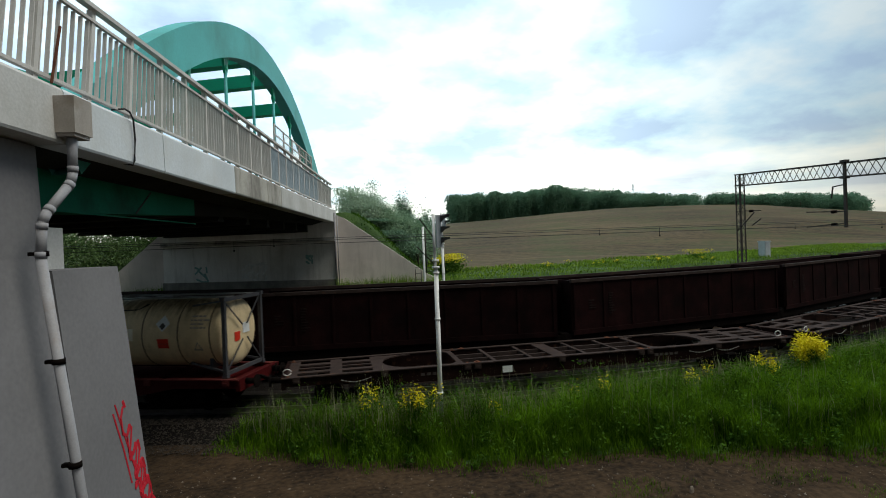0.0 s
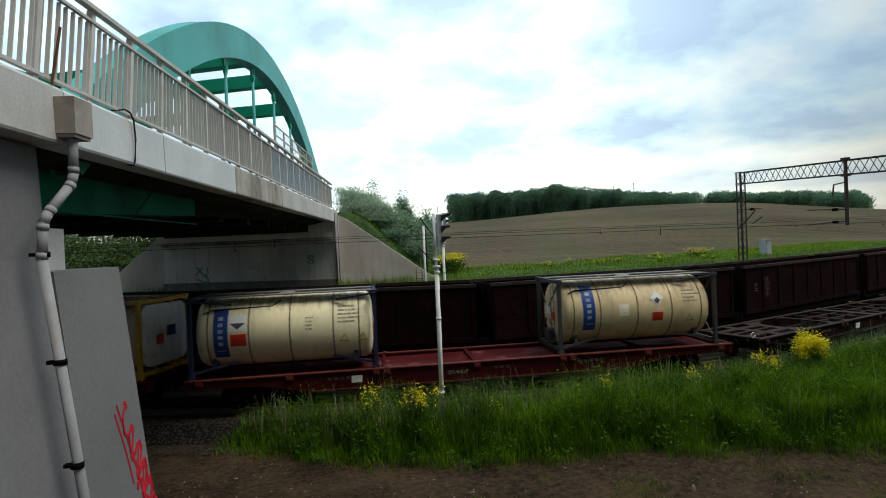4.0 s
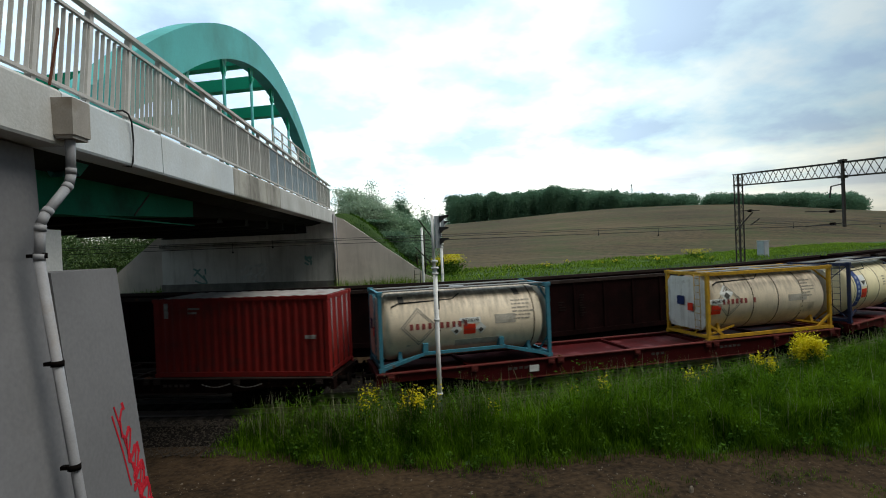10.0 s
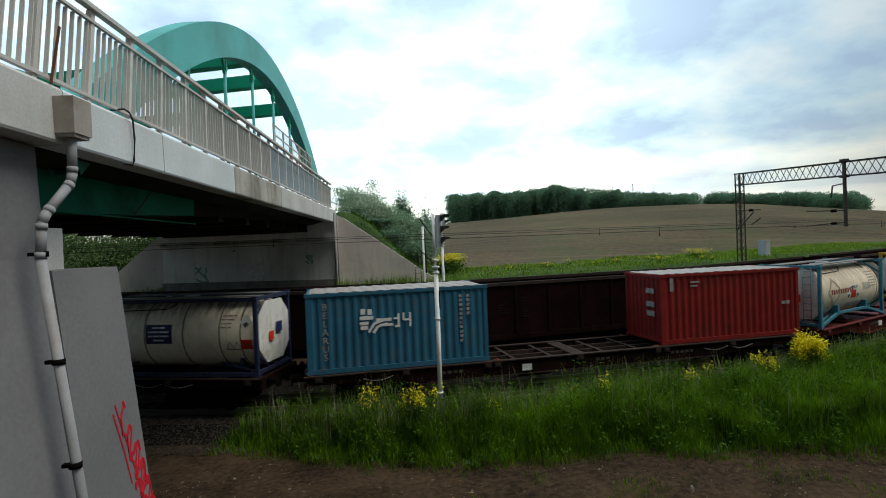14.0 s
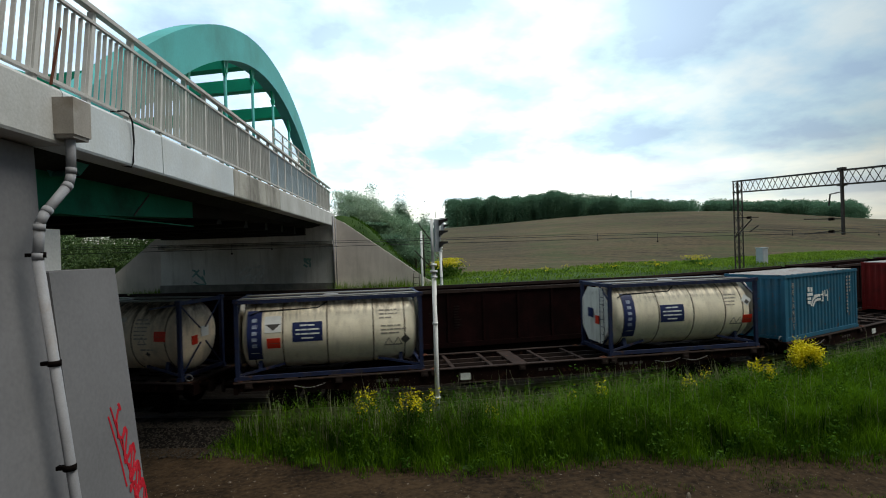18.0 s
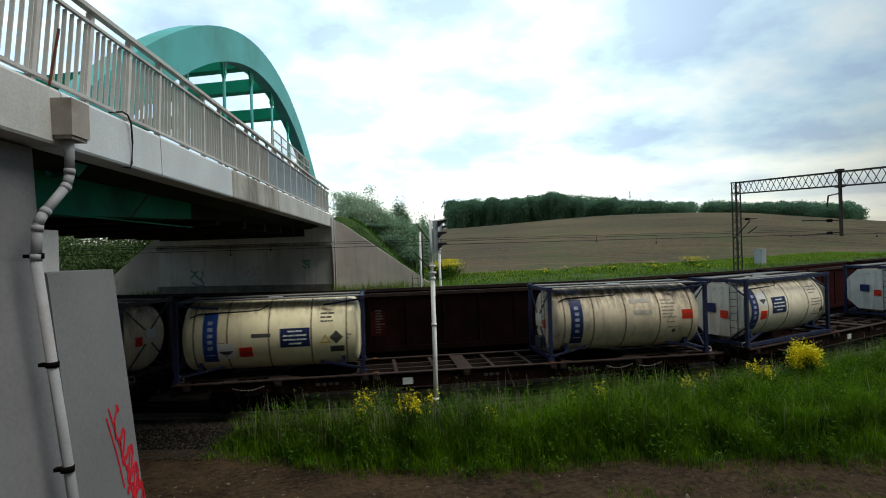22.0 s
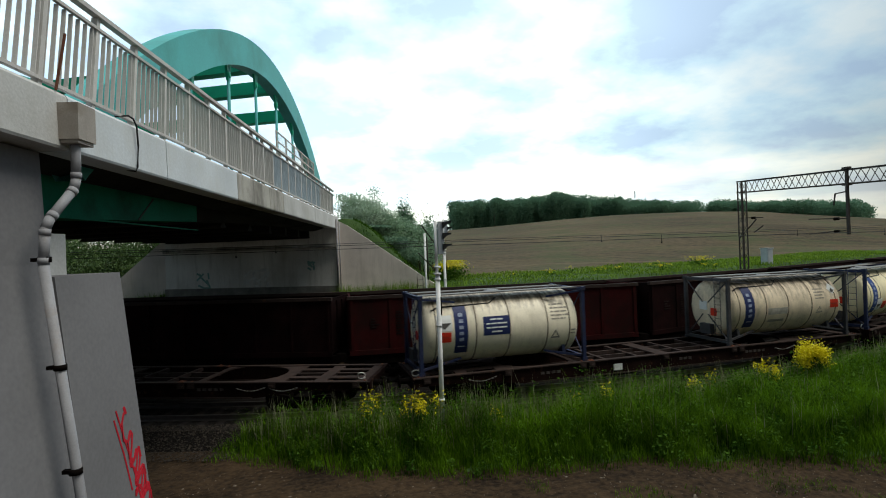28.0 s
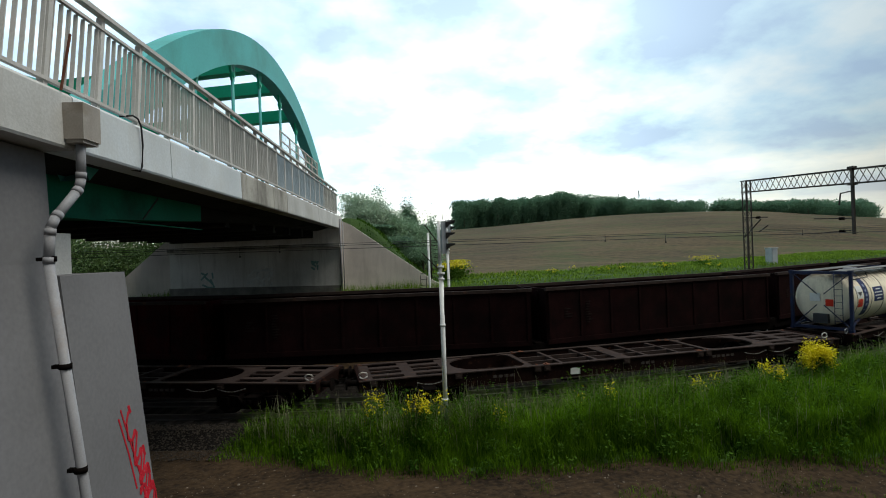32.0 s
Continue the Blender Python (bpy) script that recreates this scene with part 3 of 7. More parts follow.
def build_bridge():
    br = empty("road_bridge", "road bridge with pale concrete deck edge and green steel tied arches", "bridge", BRIDGE, kind="structure")
    # deck edge in cast lengths, each a little different
    cuts = (-9.0, -4.6, -1.32, 1.2, 4.76, 9.2, 14.6, 20.4)
    looks = ("concrete", "concrete", "concrete_pale", "concrete_pale", "concrete_stained", "concrete", "concrete")
    for a, b, kind in zip(cuts, cuts[1:], looks):
        bm = bmesh.new()
        slab(bm, ((-0.42, SOFFIT + 0.12), (-0.36, SOFFIT), (0.0, SOFFIT), (0.015, SOFFIT + 0.03), (0.0, TOP - 0.04), (-0.03, TOP), (-0.42, TOP)), a + 0.012, b - 0.012, "y")
        part("edge_beam", bm, M[kind], br)
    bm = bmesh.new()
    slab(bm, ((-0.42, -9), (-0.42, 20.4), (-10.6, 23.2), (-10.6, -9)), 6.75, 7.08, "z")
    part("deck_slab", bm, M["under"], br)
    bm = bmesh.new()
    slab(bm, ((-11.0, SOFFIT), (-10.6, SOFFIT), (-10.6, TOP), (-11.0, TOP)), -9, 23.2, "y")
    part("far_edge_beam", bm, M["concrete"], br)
    # the footway's shade-coloured soffit slopes down to the tie girders, which are set back from the edge
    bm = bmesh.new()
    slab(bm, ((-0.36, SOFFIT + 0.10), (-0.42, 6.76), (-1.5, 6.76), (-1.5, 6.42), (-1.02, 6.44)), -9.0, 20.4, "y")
    part("footway_slab", bm, M["under"], br, "underside of the footway slab, its shade put in as near-black")
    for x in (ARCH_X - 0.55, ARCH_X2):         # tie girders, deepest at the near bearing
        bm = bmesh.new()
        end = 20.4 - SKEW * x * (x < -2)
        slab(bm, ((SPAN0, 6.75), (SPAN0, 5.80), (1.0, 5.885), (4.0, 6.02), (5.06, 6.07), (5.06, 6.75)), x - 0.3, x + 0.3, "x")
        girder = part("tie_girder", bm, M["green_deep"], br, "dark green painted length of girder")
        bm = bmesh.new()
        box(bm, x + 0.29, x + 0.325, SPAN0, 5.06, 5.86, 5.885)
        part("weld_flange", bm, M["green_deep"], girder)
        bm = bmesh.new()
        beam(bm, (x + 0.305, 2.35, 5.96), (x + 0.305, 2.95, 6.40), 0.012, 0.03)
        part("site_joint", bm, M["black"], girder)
        # from here on the girder's near-black brown holds the deck's shade
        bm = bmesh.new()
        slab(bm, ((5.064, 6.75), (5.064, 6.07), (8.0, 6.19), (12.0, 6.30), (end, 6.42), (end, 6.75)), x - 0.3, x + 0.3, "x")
        part("tie_girder", bm, M["girder_brown"], br, "length of girder in brown darkened to the deck's shade")
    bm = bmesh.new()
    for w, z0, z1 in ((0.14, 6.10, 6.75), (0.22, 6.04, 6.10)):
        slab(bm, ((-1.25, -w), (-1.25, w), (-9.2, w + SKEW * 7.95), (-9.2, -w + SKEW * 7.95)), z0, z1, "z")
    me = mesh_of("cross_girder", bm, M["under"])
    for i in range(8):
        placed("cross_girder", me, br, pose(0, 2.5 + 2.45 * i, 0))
    # arches: boxes that follow the curve
    for x, half in ((ARCH_X, 0.20), (ARCH_X2, 0.20)):
        verts, faces = [], []
        off = SKEW * (ARCH_X - x)
        n = 48
        for i in range(n + 1):
            y = ARCH_MID - ARCH_NEAR + (ARCH_NEAR + ARCH_HALF - 1.6) * i / n
            slope = -2 * ARCH_RISE * (y - ARCH_MID) / (ARCH_NEAR if y < ARCH_MID else ARCH_HALF) ** 2
            nrm = Vector((0, -slope, 1)).normalized()
            z = arch_z(y)
            for dx, dn in ((-half, 0), (half, 0), (half, -0.84), (-half, -0.84)):
                p = Vector((x + dx, y + off, z)) + nrm * dn
                verts.append(p)
        for i in range(n):
            for j in range(4):
                faces.append((i * 4 + j, i * 4 + (j + 1) % 4, (i + 1) * 4 + (j + 1) % 4, (i + 1) * 4 + j))
        arch = part("arch", raw_mesh("arch", verts, faces, M["green"]), None, br, "green painted steel box arch")
        for i in range(8):                     # hangers with their gussets
            y = 1.75 + 2.55 * i
            z = arch_z(y) - 0.89
            bm = bmesh.new()
            tube(bm, (x, y + off, 7.05), (x, y + off, z), 0.045, n=8)
            part("hanger", bm, M["green"], br)
            y += off
            bm = bmesh.new()
            slab(bm, ((y - 0.22, z + 0.12), (y + 0.22, z + 0.12), (y + 0.08, z - 0.42), (y - 0.08, z - 0.42)), x - 0.03, x + 0.03, "x")
            tube(bm, (x - 0.06, y, z - 0.26), (x + 0.06, y, z - 0.26), 0.08, n=10)
            part("hanger_gusset", bm, M["green_fresh"], br)
    for y in (9.55, 12.0, 14.45):      # struts between the arches
        z = arch_z(y) - 0.26
        bm = bmesh.new()
        far = y + SKEW * (ARCH_X - ARCH_X2)
        slab(bm, ((ARCH_X, y - 0.2), (ARCH_X, y + 0.2), (ARCH_X2, far + 0.2), (ARCH_X2, far - 0.2)), z - 0.44, z, "z")
        part("arch_strut", bm, M["green_fresh"], br, "fresh green box strut between the arches")
    # railing
    bm = bmesh.new()
    box(bm, -0.051, 0.0, -0.006, 0.006, 0.0, 0.985)
    bar = mesh_of("baluster", bm, M["rail_paint"])
    bar_blue = bar.copy()
    bar_blue.materials[0] = M["rail_blue"]
    y = -8.9
    while y < 20.3:
        placed("baluster", bar_blue if 8.2 < y < 16.5 else bar, br, pose(-0.06 + random.uniform(-0.003, 0.003), y, TOP + 0.10, random.uniform(-0.3, 0.3) - 9 * smooth(5, -1, y)))
        y += 0.14
    bm = bmesh.new()
    beam(bm, (0.0, -1.52, TOP), (0.0, -1.32, TOP + 0.72), 0.022, 0.022)
    part("rusty_bar", bm, M["rust"], br, "rusty steel bar beside the railing")
    bm = bmesh.new()
    box(bm, -0.08, 0.0, -0.035, 0.035, 0, 1.265)
    post = mesh_of("railing_post", bm, M["rail_paint"])
    y = -8.7
    while y < 20.3:
        placed("railing_post", post, br, pose(-0.055, y, TOP, -9 * smooth(5, -1, y)))
        y += 1.0
    for z0, z1, w in ((0.06, 0.10, 0.03), (1.08, 1.12, 0.025)):
        bm = bmesh.new()
        box(bm, -0.065 - w, -0.065 + w, -9, 20.35, TOP + z0, TOP + z1)
        part("railing_rail", bm, M["rail_paint"], br)
    bm = bmesh.new()
    box(bm, -0.11, -0.01, -9, 20.35, TOP + 1.25, TOP + 1.31)
    part("handrail", bm, M["rail_paint"], br, bevel=0.012)
    # the taller mesh guard over the wires near the far end
    for y in (9.6, 10.9, 12.2, 13.5, 14.8, 16.0):
        bm = bmesh.new()
        beam(bm, (-0.25, y, TOP), (-0.25, y, TOP + 2.05), 0.05, 0.05)
        part("guard_post", bm, M["rail_paint"], br)
    for z in (1.40, 1.72, 2.03):
        bm = bmesh.new()
        beam(bm, (-0.25, 9.6, TOP + z), (-0.25, 16.0, TOP + z), 0.03, 0.04)
        part("guard_rail", bm, M["rail_paint"], br)
    bm = bmesh.new()
    beam(bm, (-0.25, 0, TOP + 1.3), (-0.25, 0, TOP + 2.03), 0.006, 0.006)
    rod = mesh_of("guard_rod", bm, M["rail_paint"])
    for i in range(64):
        placed("guard_rod", rod, br, pose(0, 9.6 + 0.1 * i, 0))
    # a black cable that hangs over the edge
    bm = bmesh.new()
    pts = [(-0.1, -0.12, TOP + 0.05), (0.02, 0.0, TOP + 0.09), (0.04, 0.1, TOP + 0.07), (0.045, 0.18, TOP - 0.02), (0.045, 0.21, TOP - 0.3), (0.035, 0.19, SOFFIT + 0.05), (0.02, 0.17, SOFFIT - 0.02), (-0.3, 0.2, SOFFIT + 0.05)]
    pipe(bm, pts, 0.014)
    part("cable", bm, M["black"], br, "thin black cable hanging over the edge")
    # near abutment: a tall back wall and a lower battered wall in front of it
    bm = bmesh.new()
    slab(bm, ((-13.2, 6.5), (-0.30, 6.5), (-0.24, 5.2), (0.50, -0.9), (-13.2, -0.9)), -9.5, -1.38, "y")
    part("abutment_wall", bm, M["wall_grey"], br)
    bm = bmesh.new()
    box(bm, -13.2, -0.72, -1.38, -0.28, 5.0, 5.60)
    part("bearing_block", bm, M["concrete"], br, bevel=0.02)
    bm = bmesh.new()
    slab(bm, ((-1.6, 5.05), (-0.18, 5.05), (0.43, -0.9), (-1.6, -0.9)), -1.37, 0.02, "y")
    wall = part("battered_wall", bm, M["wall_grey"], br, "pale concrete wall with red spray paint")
    bm = bmesh.new()                           # a spray-painted scrawl of loops and strokes
    def spot(y, z):
        return (-0.18 + (5.05 - z) * 0.1025 + 0.004, y, z)
    strokes = [((-0.62, 3.05), (-0.50, 2.55), (-0.42, 2.05)), ((-0.55, 3.15), (-0.30, 2.2), (-0.22, 1.7)), ((-0.36, 3.15), (-0.33, 3.05)), ((-0.10, 1.98), (-0.07, 1.88))]
    for y0, z0, turns, size in ((-0.42, 2.95, 3, 0.09), (-0.33, 2.62, 4, 0.10), (-0.22, 2.40, 4, 0.10), (-0.16, 2.12, 3, 0.09), (-0.34, 2.2, 3, 0.08)):
        strokes.append([(y0 + 0.05 * k / turns + size * math.sin(1.25 * k + z0 * 3), z0 - 0.055 * k + 1.4 * size * math.cos(1.25 * k)) for k in range(turns * 4)])
    for k, line in enumerate(strokes):
        for (y0, z0), (y1, z1) in zip(line, line[1:]):
            beam(bm, spot(y0, z0 + 0.08), spot(y1, z1 + 0.08), 0.012, 0.036 if k > 1 else 0.018)
    part("spray_paint", bm, M["graffiti"], wall, "red scrawl")
    # far abutment with its sloping wing walls
    bm = bmesh.new()
    slab(bm, ((0.0, 20.4), (0.0, 21.4), (-9.9, 24.07), (-9.9, 23.07)), -1.0, 6.5, "z")
    part("far_abutment", bm, M["concrete_far"], br, "pale stained concrete abutment")
    bm = bmesh.new()
    slab(bm, ((0.0, -1), (0.0, 6.95), (0.5, 6.72), (4.9, 3.55), (5.6, 3.2), (5.6, -1)), 20.75, 21.15, "y")
    part("wing_wall", bm, M["concrete_pink"], br)
    bm = bmesh.new()
    slab(bm, ((-9.9, -1), (-9.9, 6.5), (-13.2, 3.7), (-13.2, -1)), 23.4, 23.8, "y")
    part("wing_wall", bm, M["concrete_pink"], br)
    bm = bmesh.new()
    slab(bm, ((0.02, 20.1), (0.02, 20.4), (-9.9, 23.07), (-9.9, 22.77)), 5.55, 5.75, "z")
    part("bearing_shelf", bm, M["concrete_stained"], br)
    bm = bmesh.new()
    slab(bm, ((0.0, 20.4), (0.0, 21.4), (-10.6, 24.26), (-10.6, 23.26)), 6.5, 7.18, "z")
    part("back_wall", bm, M["concrete"], br)
    bm = bmesh.new()
    slab(bm, ((0.05, 20.33), (0.05, 20.42), (-9.95, 23.10), (-9.95, 23.01)), -1.0, 3.55, "z")
    part("plinth", bm, M["concrete_dark"], br, "dark stained plinth of the abutment")
    # faded spray paint low on the far abutment
    for x0, z0, s, kind in ((-7.6, 3.5, 0.9, "paint_teal"), (-4.9, 3.7, 0.8, "paint_pale"), (-4.2, 3.55, 1.0, "paint_pale"), (-1.4, 4.4, 0.45, "paint_teal")):
        bm = bmesh.new()
        for k in range(7):
            a = 1.7 * k
            p = [(x0 + s * 0.45 * math.sin(b * 1.3 + s), z0 + s * (0.5 + 0.5 * math.cos(b + x0))) for b in (a, a + 1.1)]
            q = [(x, 20.4 - SKEW * x - 0.008, z) for x, z in p]
            beam(bm, q[0], q[1], 0.01, 0.10)
        part("spray_paint", bm, M[kind], br)
    # black drain hose down the far corner
    bm = bmesh.new()
    tube(bm, (0.06, 20.32, 7.0), (0.06, 20.32, 3.0), 0.05)
    tube(bm, (0.18, 20.36, 6.9), (0.18, 20.36, 3.0), 0.03)
    part("downpipe", bm, M["galv"], br)
    # gully box and downpipe on the near side
    bm = bmesh.new()
    box(bm, 0.0, 0.235, -1.52, -1.18, 6.62, 7.04)
    box(bm, 0.02, 0.215, -1.50, -1.20, 6.58, 6.62)
    part("gully_box", bm, M["gully"], br, "grey sheet-metal gully box", bevel=0.015)
    bm = bmesh.new()
    pts = [(0.12, -1.39, 6.62), (0.12, -1.40, 6.18), (0.11, -1.44, 6.05), (0.06, -1.78, 5.70), (0.04, -1.84, 5.58), (0.02, -1.85, 5.2), (0.62, -1.76, -0.2)]
    for p, q in zip(pts, pts[1:]):
        tube(bm, p, q, 0.052, n=16)
        bmesh.ops.create_uvsphere(bm, u_segments=16, v_segments=8, radius=0.052, matrix=Matrix.Translation(q))
    for p, q in ((pts[0], pts[1]), (pts[2], pts[3]), (pts[4], pts[5])):
        p, q = Vector(p), Vector(q)
        tube(bm, q - (q - p).normalized() * 0.07, q, 0.058, n=16)
        if p.z < 6.3:
            tube(bm, p, p + (q - p).normalized() * 0.07, 0.058, n=16)
    part("downpipe", bm, M["galv"], br, "grey drain pipe with an offset bend")
    for z in (5.25, 4.08, 2.95):
        x = 0.02 + max(0, (5.2 - z)) * 0.111
        bm = bmesh.new()
        tube(bm, (x, -1.83, z - 0.03), (x, -1.83, z + 0.03), 0.066, n=16)
        box(bm, x - 0.13, x, -1.86, -1.80, z - 0.02, z + 0.02)
        part("pipe_clamp", bm, M["steel_dark"], br)
    return br


bridge = build_bridge()


# ---- the trains ----
flat_wagons, loads, gondolas, wheelsets = [], [], [], []
M["navy_frame"] = mat("navy_frame_paint", (0.018, 0.026, 0.068), 0.6, vary=0.2, scale=3, fine=40, dirt=(0.05, 0.04, 0.035), rust=(0.10, 0.05, 0.03))
M["grey_frame"] = mat("dark_grey_frame_paint", (0.05, 0.05, 0.055), 0.65, vary=0.2, scale=3, fine=40, dirt=(0.05, 0.04, 0.035), rust=(0.10, 0.05, 0.03))
M["yellow_frame"] = mat("yellow_frame_paint", (0.52, 0.29, 0.025), 0.55, vary=0.15, scale=3, fine=40, dirt=(0.20, 0.12, 0.04), rust=(0.16, 0.07, 0.03))
M["sky_frame"] = mat("light_blue_frame_paint", (0.050, 0.21, 0.29), 0.6, vary=0.15, scale=3, fine=40, dirt=(0.09, 0.16, 0.18), rust=(0.16, 0.08, 0.04))
M["cream"] = mat("cream_tank_paint", (0.86, 0.76, 0.50), 0.42, vary=0.08, scale=1.2, fine=25, bump=0.03, dirt=(0.36, 0.29, 0.18), dirt_at=(0.60, 0.90), streak=0.22, soot=((0.17, 0.13, 0.085), 2.55, 1.7, 0.7))
M["tan"] = mat("tan_tank_paint", (0.72, 0.56, 0.33), 0.5, vary=0.12, scale=1.2, fine=25, bump=0.03, dirt=(0.36, 0.25, 0.14), dirt_at=(0.50, 0.82), streak=0.35, soot=((0.10, 0.07, 0.04), 2.55, 1.6, 0.8))
M["ivory"] = mat("ivory_tank_paint", (0.88, 0.79, 0.62), 0.42, vary=0.10, scale=1.3, fine=25, bump=0.03, dirt=(0.30, 0.22, 0.14), dirt_at=(0.58, 0.88), streak=0.3, soot=((0.10, 0.062, 0.035), 2.5, 1.55, 0.85))
M["beige"] = mat("grimy_beige_tank_cladding", (0.77, 0.65, 0.50), 0.50, vary=0.12, scale=1.0, fine=25, bump=0.03, dirt=(0.33, 0.28, 0.23), dirt_at=(0.55, 0.85), streak=0.3, soot=((0.16, 0.12, 0.09), 2.5, 1.2, 0.7))
M["grime"] = mat("sooty_tank_paint", (0.76, 0.63, 0.46), 0.55, vary=0.15, scale=1.5, fine=25, bump=0.03, dirt=(0.20, 0.16, 0.12), dirt_at=(0.56, 0.80), streak=0.4, soot=((0.050, 0.035, 0.025), 2.50, 1.25, 0.92))
M["band"] = mat("brown_joint_strip", (0.12, 0.09, 0.06), 0.7, vary=0.3, scale=5, fine=40)
M["navy"] = mat("navy_panel", (0.018, 0.028, 0.10), 0.5, vary=0.1, scale=4, fine=40, bump=0.02, dirt=(0.08, 0.08, 0.10), dirt_at=(0.6, 0.8))
M["blue_panel"] = mat("blue_panel", (0.020, 0.055, 0.22), 0.5, vary=0.1, scale=4, fine=40, bump=0.02)
M["red_panel"] = mat("red_placard", (0.60, 0.035, 0.015), 0.5, vary=0.08, scale=6, fine=40, bump=0.02)
M["white_panel"] = mat("white_placard", (0.74, 0.74, 0.72), 0.5, vary=0.06, scale=6, fine=40, bump=0.02)
M["end_sheet"] = mat("stained_white_sheet", (0.70, 0.68, 0.63), 0.6, vary=0.1, scale=2, fine=30, bump=0.03, dirt=(0.28, 0.22, 0.16), dirt_at=(0.56, 0.72), streak=0.5)
M["ink"] = mat("dark_lettering", (0.08, 0.075, 0.07), 0.7, vary=0.2, scale=6, fine=40, bump=0)
M["faded_ink"] = mat("faded_grey_lettering", (0.33, 0.295, 0.245), 0.7, vary=0.2, scale=6, fine=40, bump=0)
M["faded_patch"] = mat("overpainted_patch", (0.46, 0.42, 0.36), 0.7, vary=0.2, scale=4, fine=40, bump=0.02, dirt=(0.30, 0.26, 0.21), streak=0.4)
M["worn_letter"] = mat("worn_pale_lettering", (0.36, 0.40, 0.50), 0.7, vary=0.3, scale=9, fine=60, bump=0, dirt=(0.08, 0.10, 0.22), dirt_at=(0.45, 0.7))
M["maroon"] = mat("maroon_lettering", (0.26, 0.06, 0.055), 0.7, vary=0.2, scale=6, fine=40, bump=0)
M["yellow_panel"] = mat("yellow_warning_sign", (0.65, 0.42, 0.03), 0.5, vary=0.08, scale=6, fine=40, bump=0.02)
M["walkway"] = mat("galvanised_walkway", (0.15, 0.145, 0.135), 0.7, vary=0.15, scale=5, fine=60, dirt=(0.16, 0.14, 0.12), bump=0.1)
M["box_blue"] = mat("blue_container_paint", (0.024, 0.12, 0.20), 0.6, vary=0.12, scale=1.5, fine=30, dirt=(0.06, 0.12, 0.16), streak=0.35, rust=(0.14, 0.07, 0.04))
M["box_red"] = mat("red_container_paint", (0.215, 0.014, 0.012), 0.6, vary=0.12, scale=1.5, fine=30, dirt=(0.10, 0.018, 0.015), streak=0.35)
M["roof_pale"] = mat("sun_bleached_container_roof", (0.30, 0.28, 0.27), 0.6, vary=0.2, scale=2.0, fine=30, dirt=(0.20, 0.12, 0.10), streak=0.3)
M["plate"] = mat("white_data_plate", (0.70, 0.70, 0.68), 0.6, vary=0.1, scale=8, fine=60, bump=0.02)
M["stencil"] = mat("grimy_stencil", (0.075, 0.060, 0.056), 0.85, vary=0.3, scale=8, fine=60, bump=0, dirt=(0.03, 0.02, 0.018), dirt_at=(0.45, 0.65))
M["dull_white"] = mat("worn_white_stencil", (0.34, 0.33, 0.32), 0.8, vary=0.3, scale=8, fine=60, bump=0, dirt=(0.15, 0.10, 0.09), dirt_at=(0.45, 0.65))

TANK_R, TANK_Z = 1.165, 1.345


def wrap(bm, x0, x1, z0, z1, lift=0.008, r=TANK_R):
    """A thin sheet laid on the tank's near side between two heights."""
    a0, a1 = (math.asin(max(-1, min(1, (z - TANK_Z) / r))) for z in (z0, z1))
    n = max(2, int(abs(a1 - a0) / 0.12) + 1)
    rows = []
    for k in range(n + 1):
        a = a0 + (a1 - a0) * k / n
        rows.append([bm.verts.new((x, -(r + d) * math.cos(a), TANK_Z + (r + d) * math.sin(a))) for x, d in ((x0, lift), (x1, lift), (x1, -0.01), (x0, -0.01))])
    for p, q in zip(rows, rows[1:]):
        for i in range(4):
            bm.faces.new((p[i], p[(i + 1) % 4], q[(i + 1) % 4], q[i]))
    bm.faces.new(rows[0][::-1])
    bm.faces.new(rows[-1])


def diamond(bm, x, z, s, lift=0.010, inner=0.0):
    """A square on its corner on the tank's side; with inner, only its rim."""
    def at(u, v, d):
        a = math.asin(max(-1, min(1, (z + v - TANK_Z) / TANK_R)))
        return bm.verts.new((x + u, -(TANK_R + d) * math.cos(a), TANK_Z + (TANK_R + d) * math.sin(a)))
    c = ((-s, 0), (0, -s), (s, 0), (0, s))
    if not inner:
        top = [at(u, v, lift + 0.004) for u, v in c]
        mid = at(0, 0, lift + 0.004)
        for i in range(4):
            bm.faces.new((top[i], top[(i + 1) % 4], mid))
        return
    k = inner
    for i in range(4):
        (u0, v0), (u1, v1) = c[i], c[(i + 1) % 4]
        m = 4
        for j in range(m):
            f0, f1 = j / m, (j + 1) / m
            p = [(u0 + (u1 - u0) * f, v0 + (v1 - v0) * f) for f in (f0, f1)]
            bm.faces.new((at(*p[0], lift), at(*p[1], lift), at(p[1][0] * k, p[1][1] * k, lift), at(p[0][0] * k, p[0][1] * k, lift)))


def sticker(name, shape, material, parent, label=""):
    bm = bmesh.new()
    shape(bm)
    return part(name, bm, M[material], parent, label)


def frame_corners(tank, paint):
    bm = bmesh.new()
    box(bm, -0.06, 0.06, -0.06, 0.06, 0.11, 2.48)
    post = mesh_of("corner_post", bm, M[paint], 0.008)
    bm = bmesh.new()
    box(bm, -0.09, 0.09, -0.08, 0.08, 0, 0.118)
    cast = mesh_of("corner_casting", bm, M[paint], 0.01)
    bm = bmesh.new()
    box(bm, -0.05, 0.05, -1.07, 1.07, -0.06, 0.06)
    bar = mesh_of("end_beam", bm, M[paint], 0.008)
    for x in (0.09, 5.97):
        for y in (-1.14, 1.14):
            placed("corner_post", post, tank, pose(x, y, 0))
            placed("corner_casting", cast, tank, pose(x, y, 0))
            placed("corner_casting", cast, tank, pose(x, y, 2.472))
        placed("end_beam", bar, tank, pose(x, 0, 0.12))
        placed("end_beam", bar, tank, pose(x, 0, 2.50))


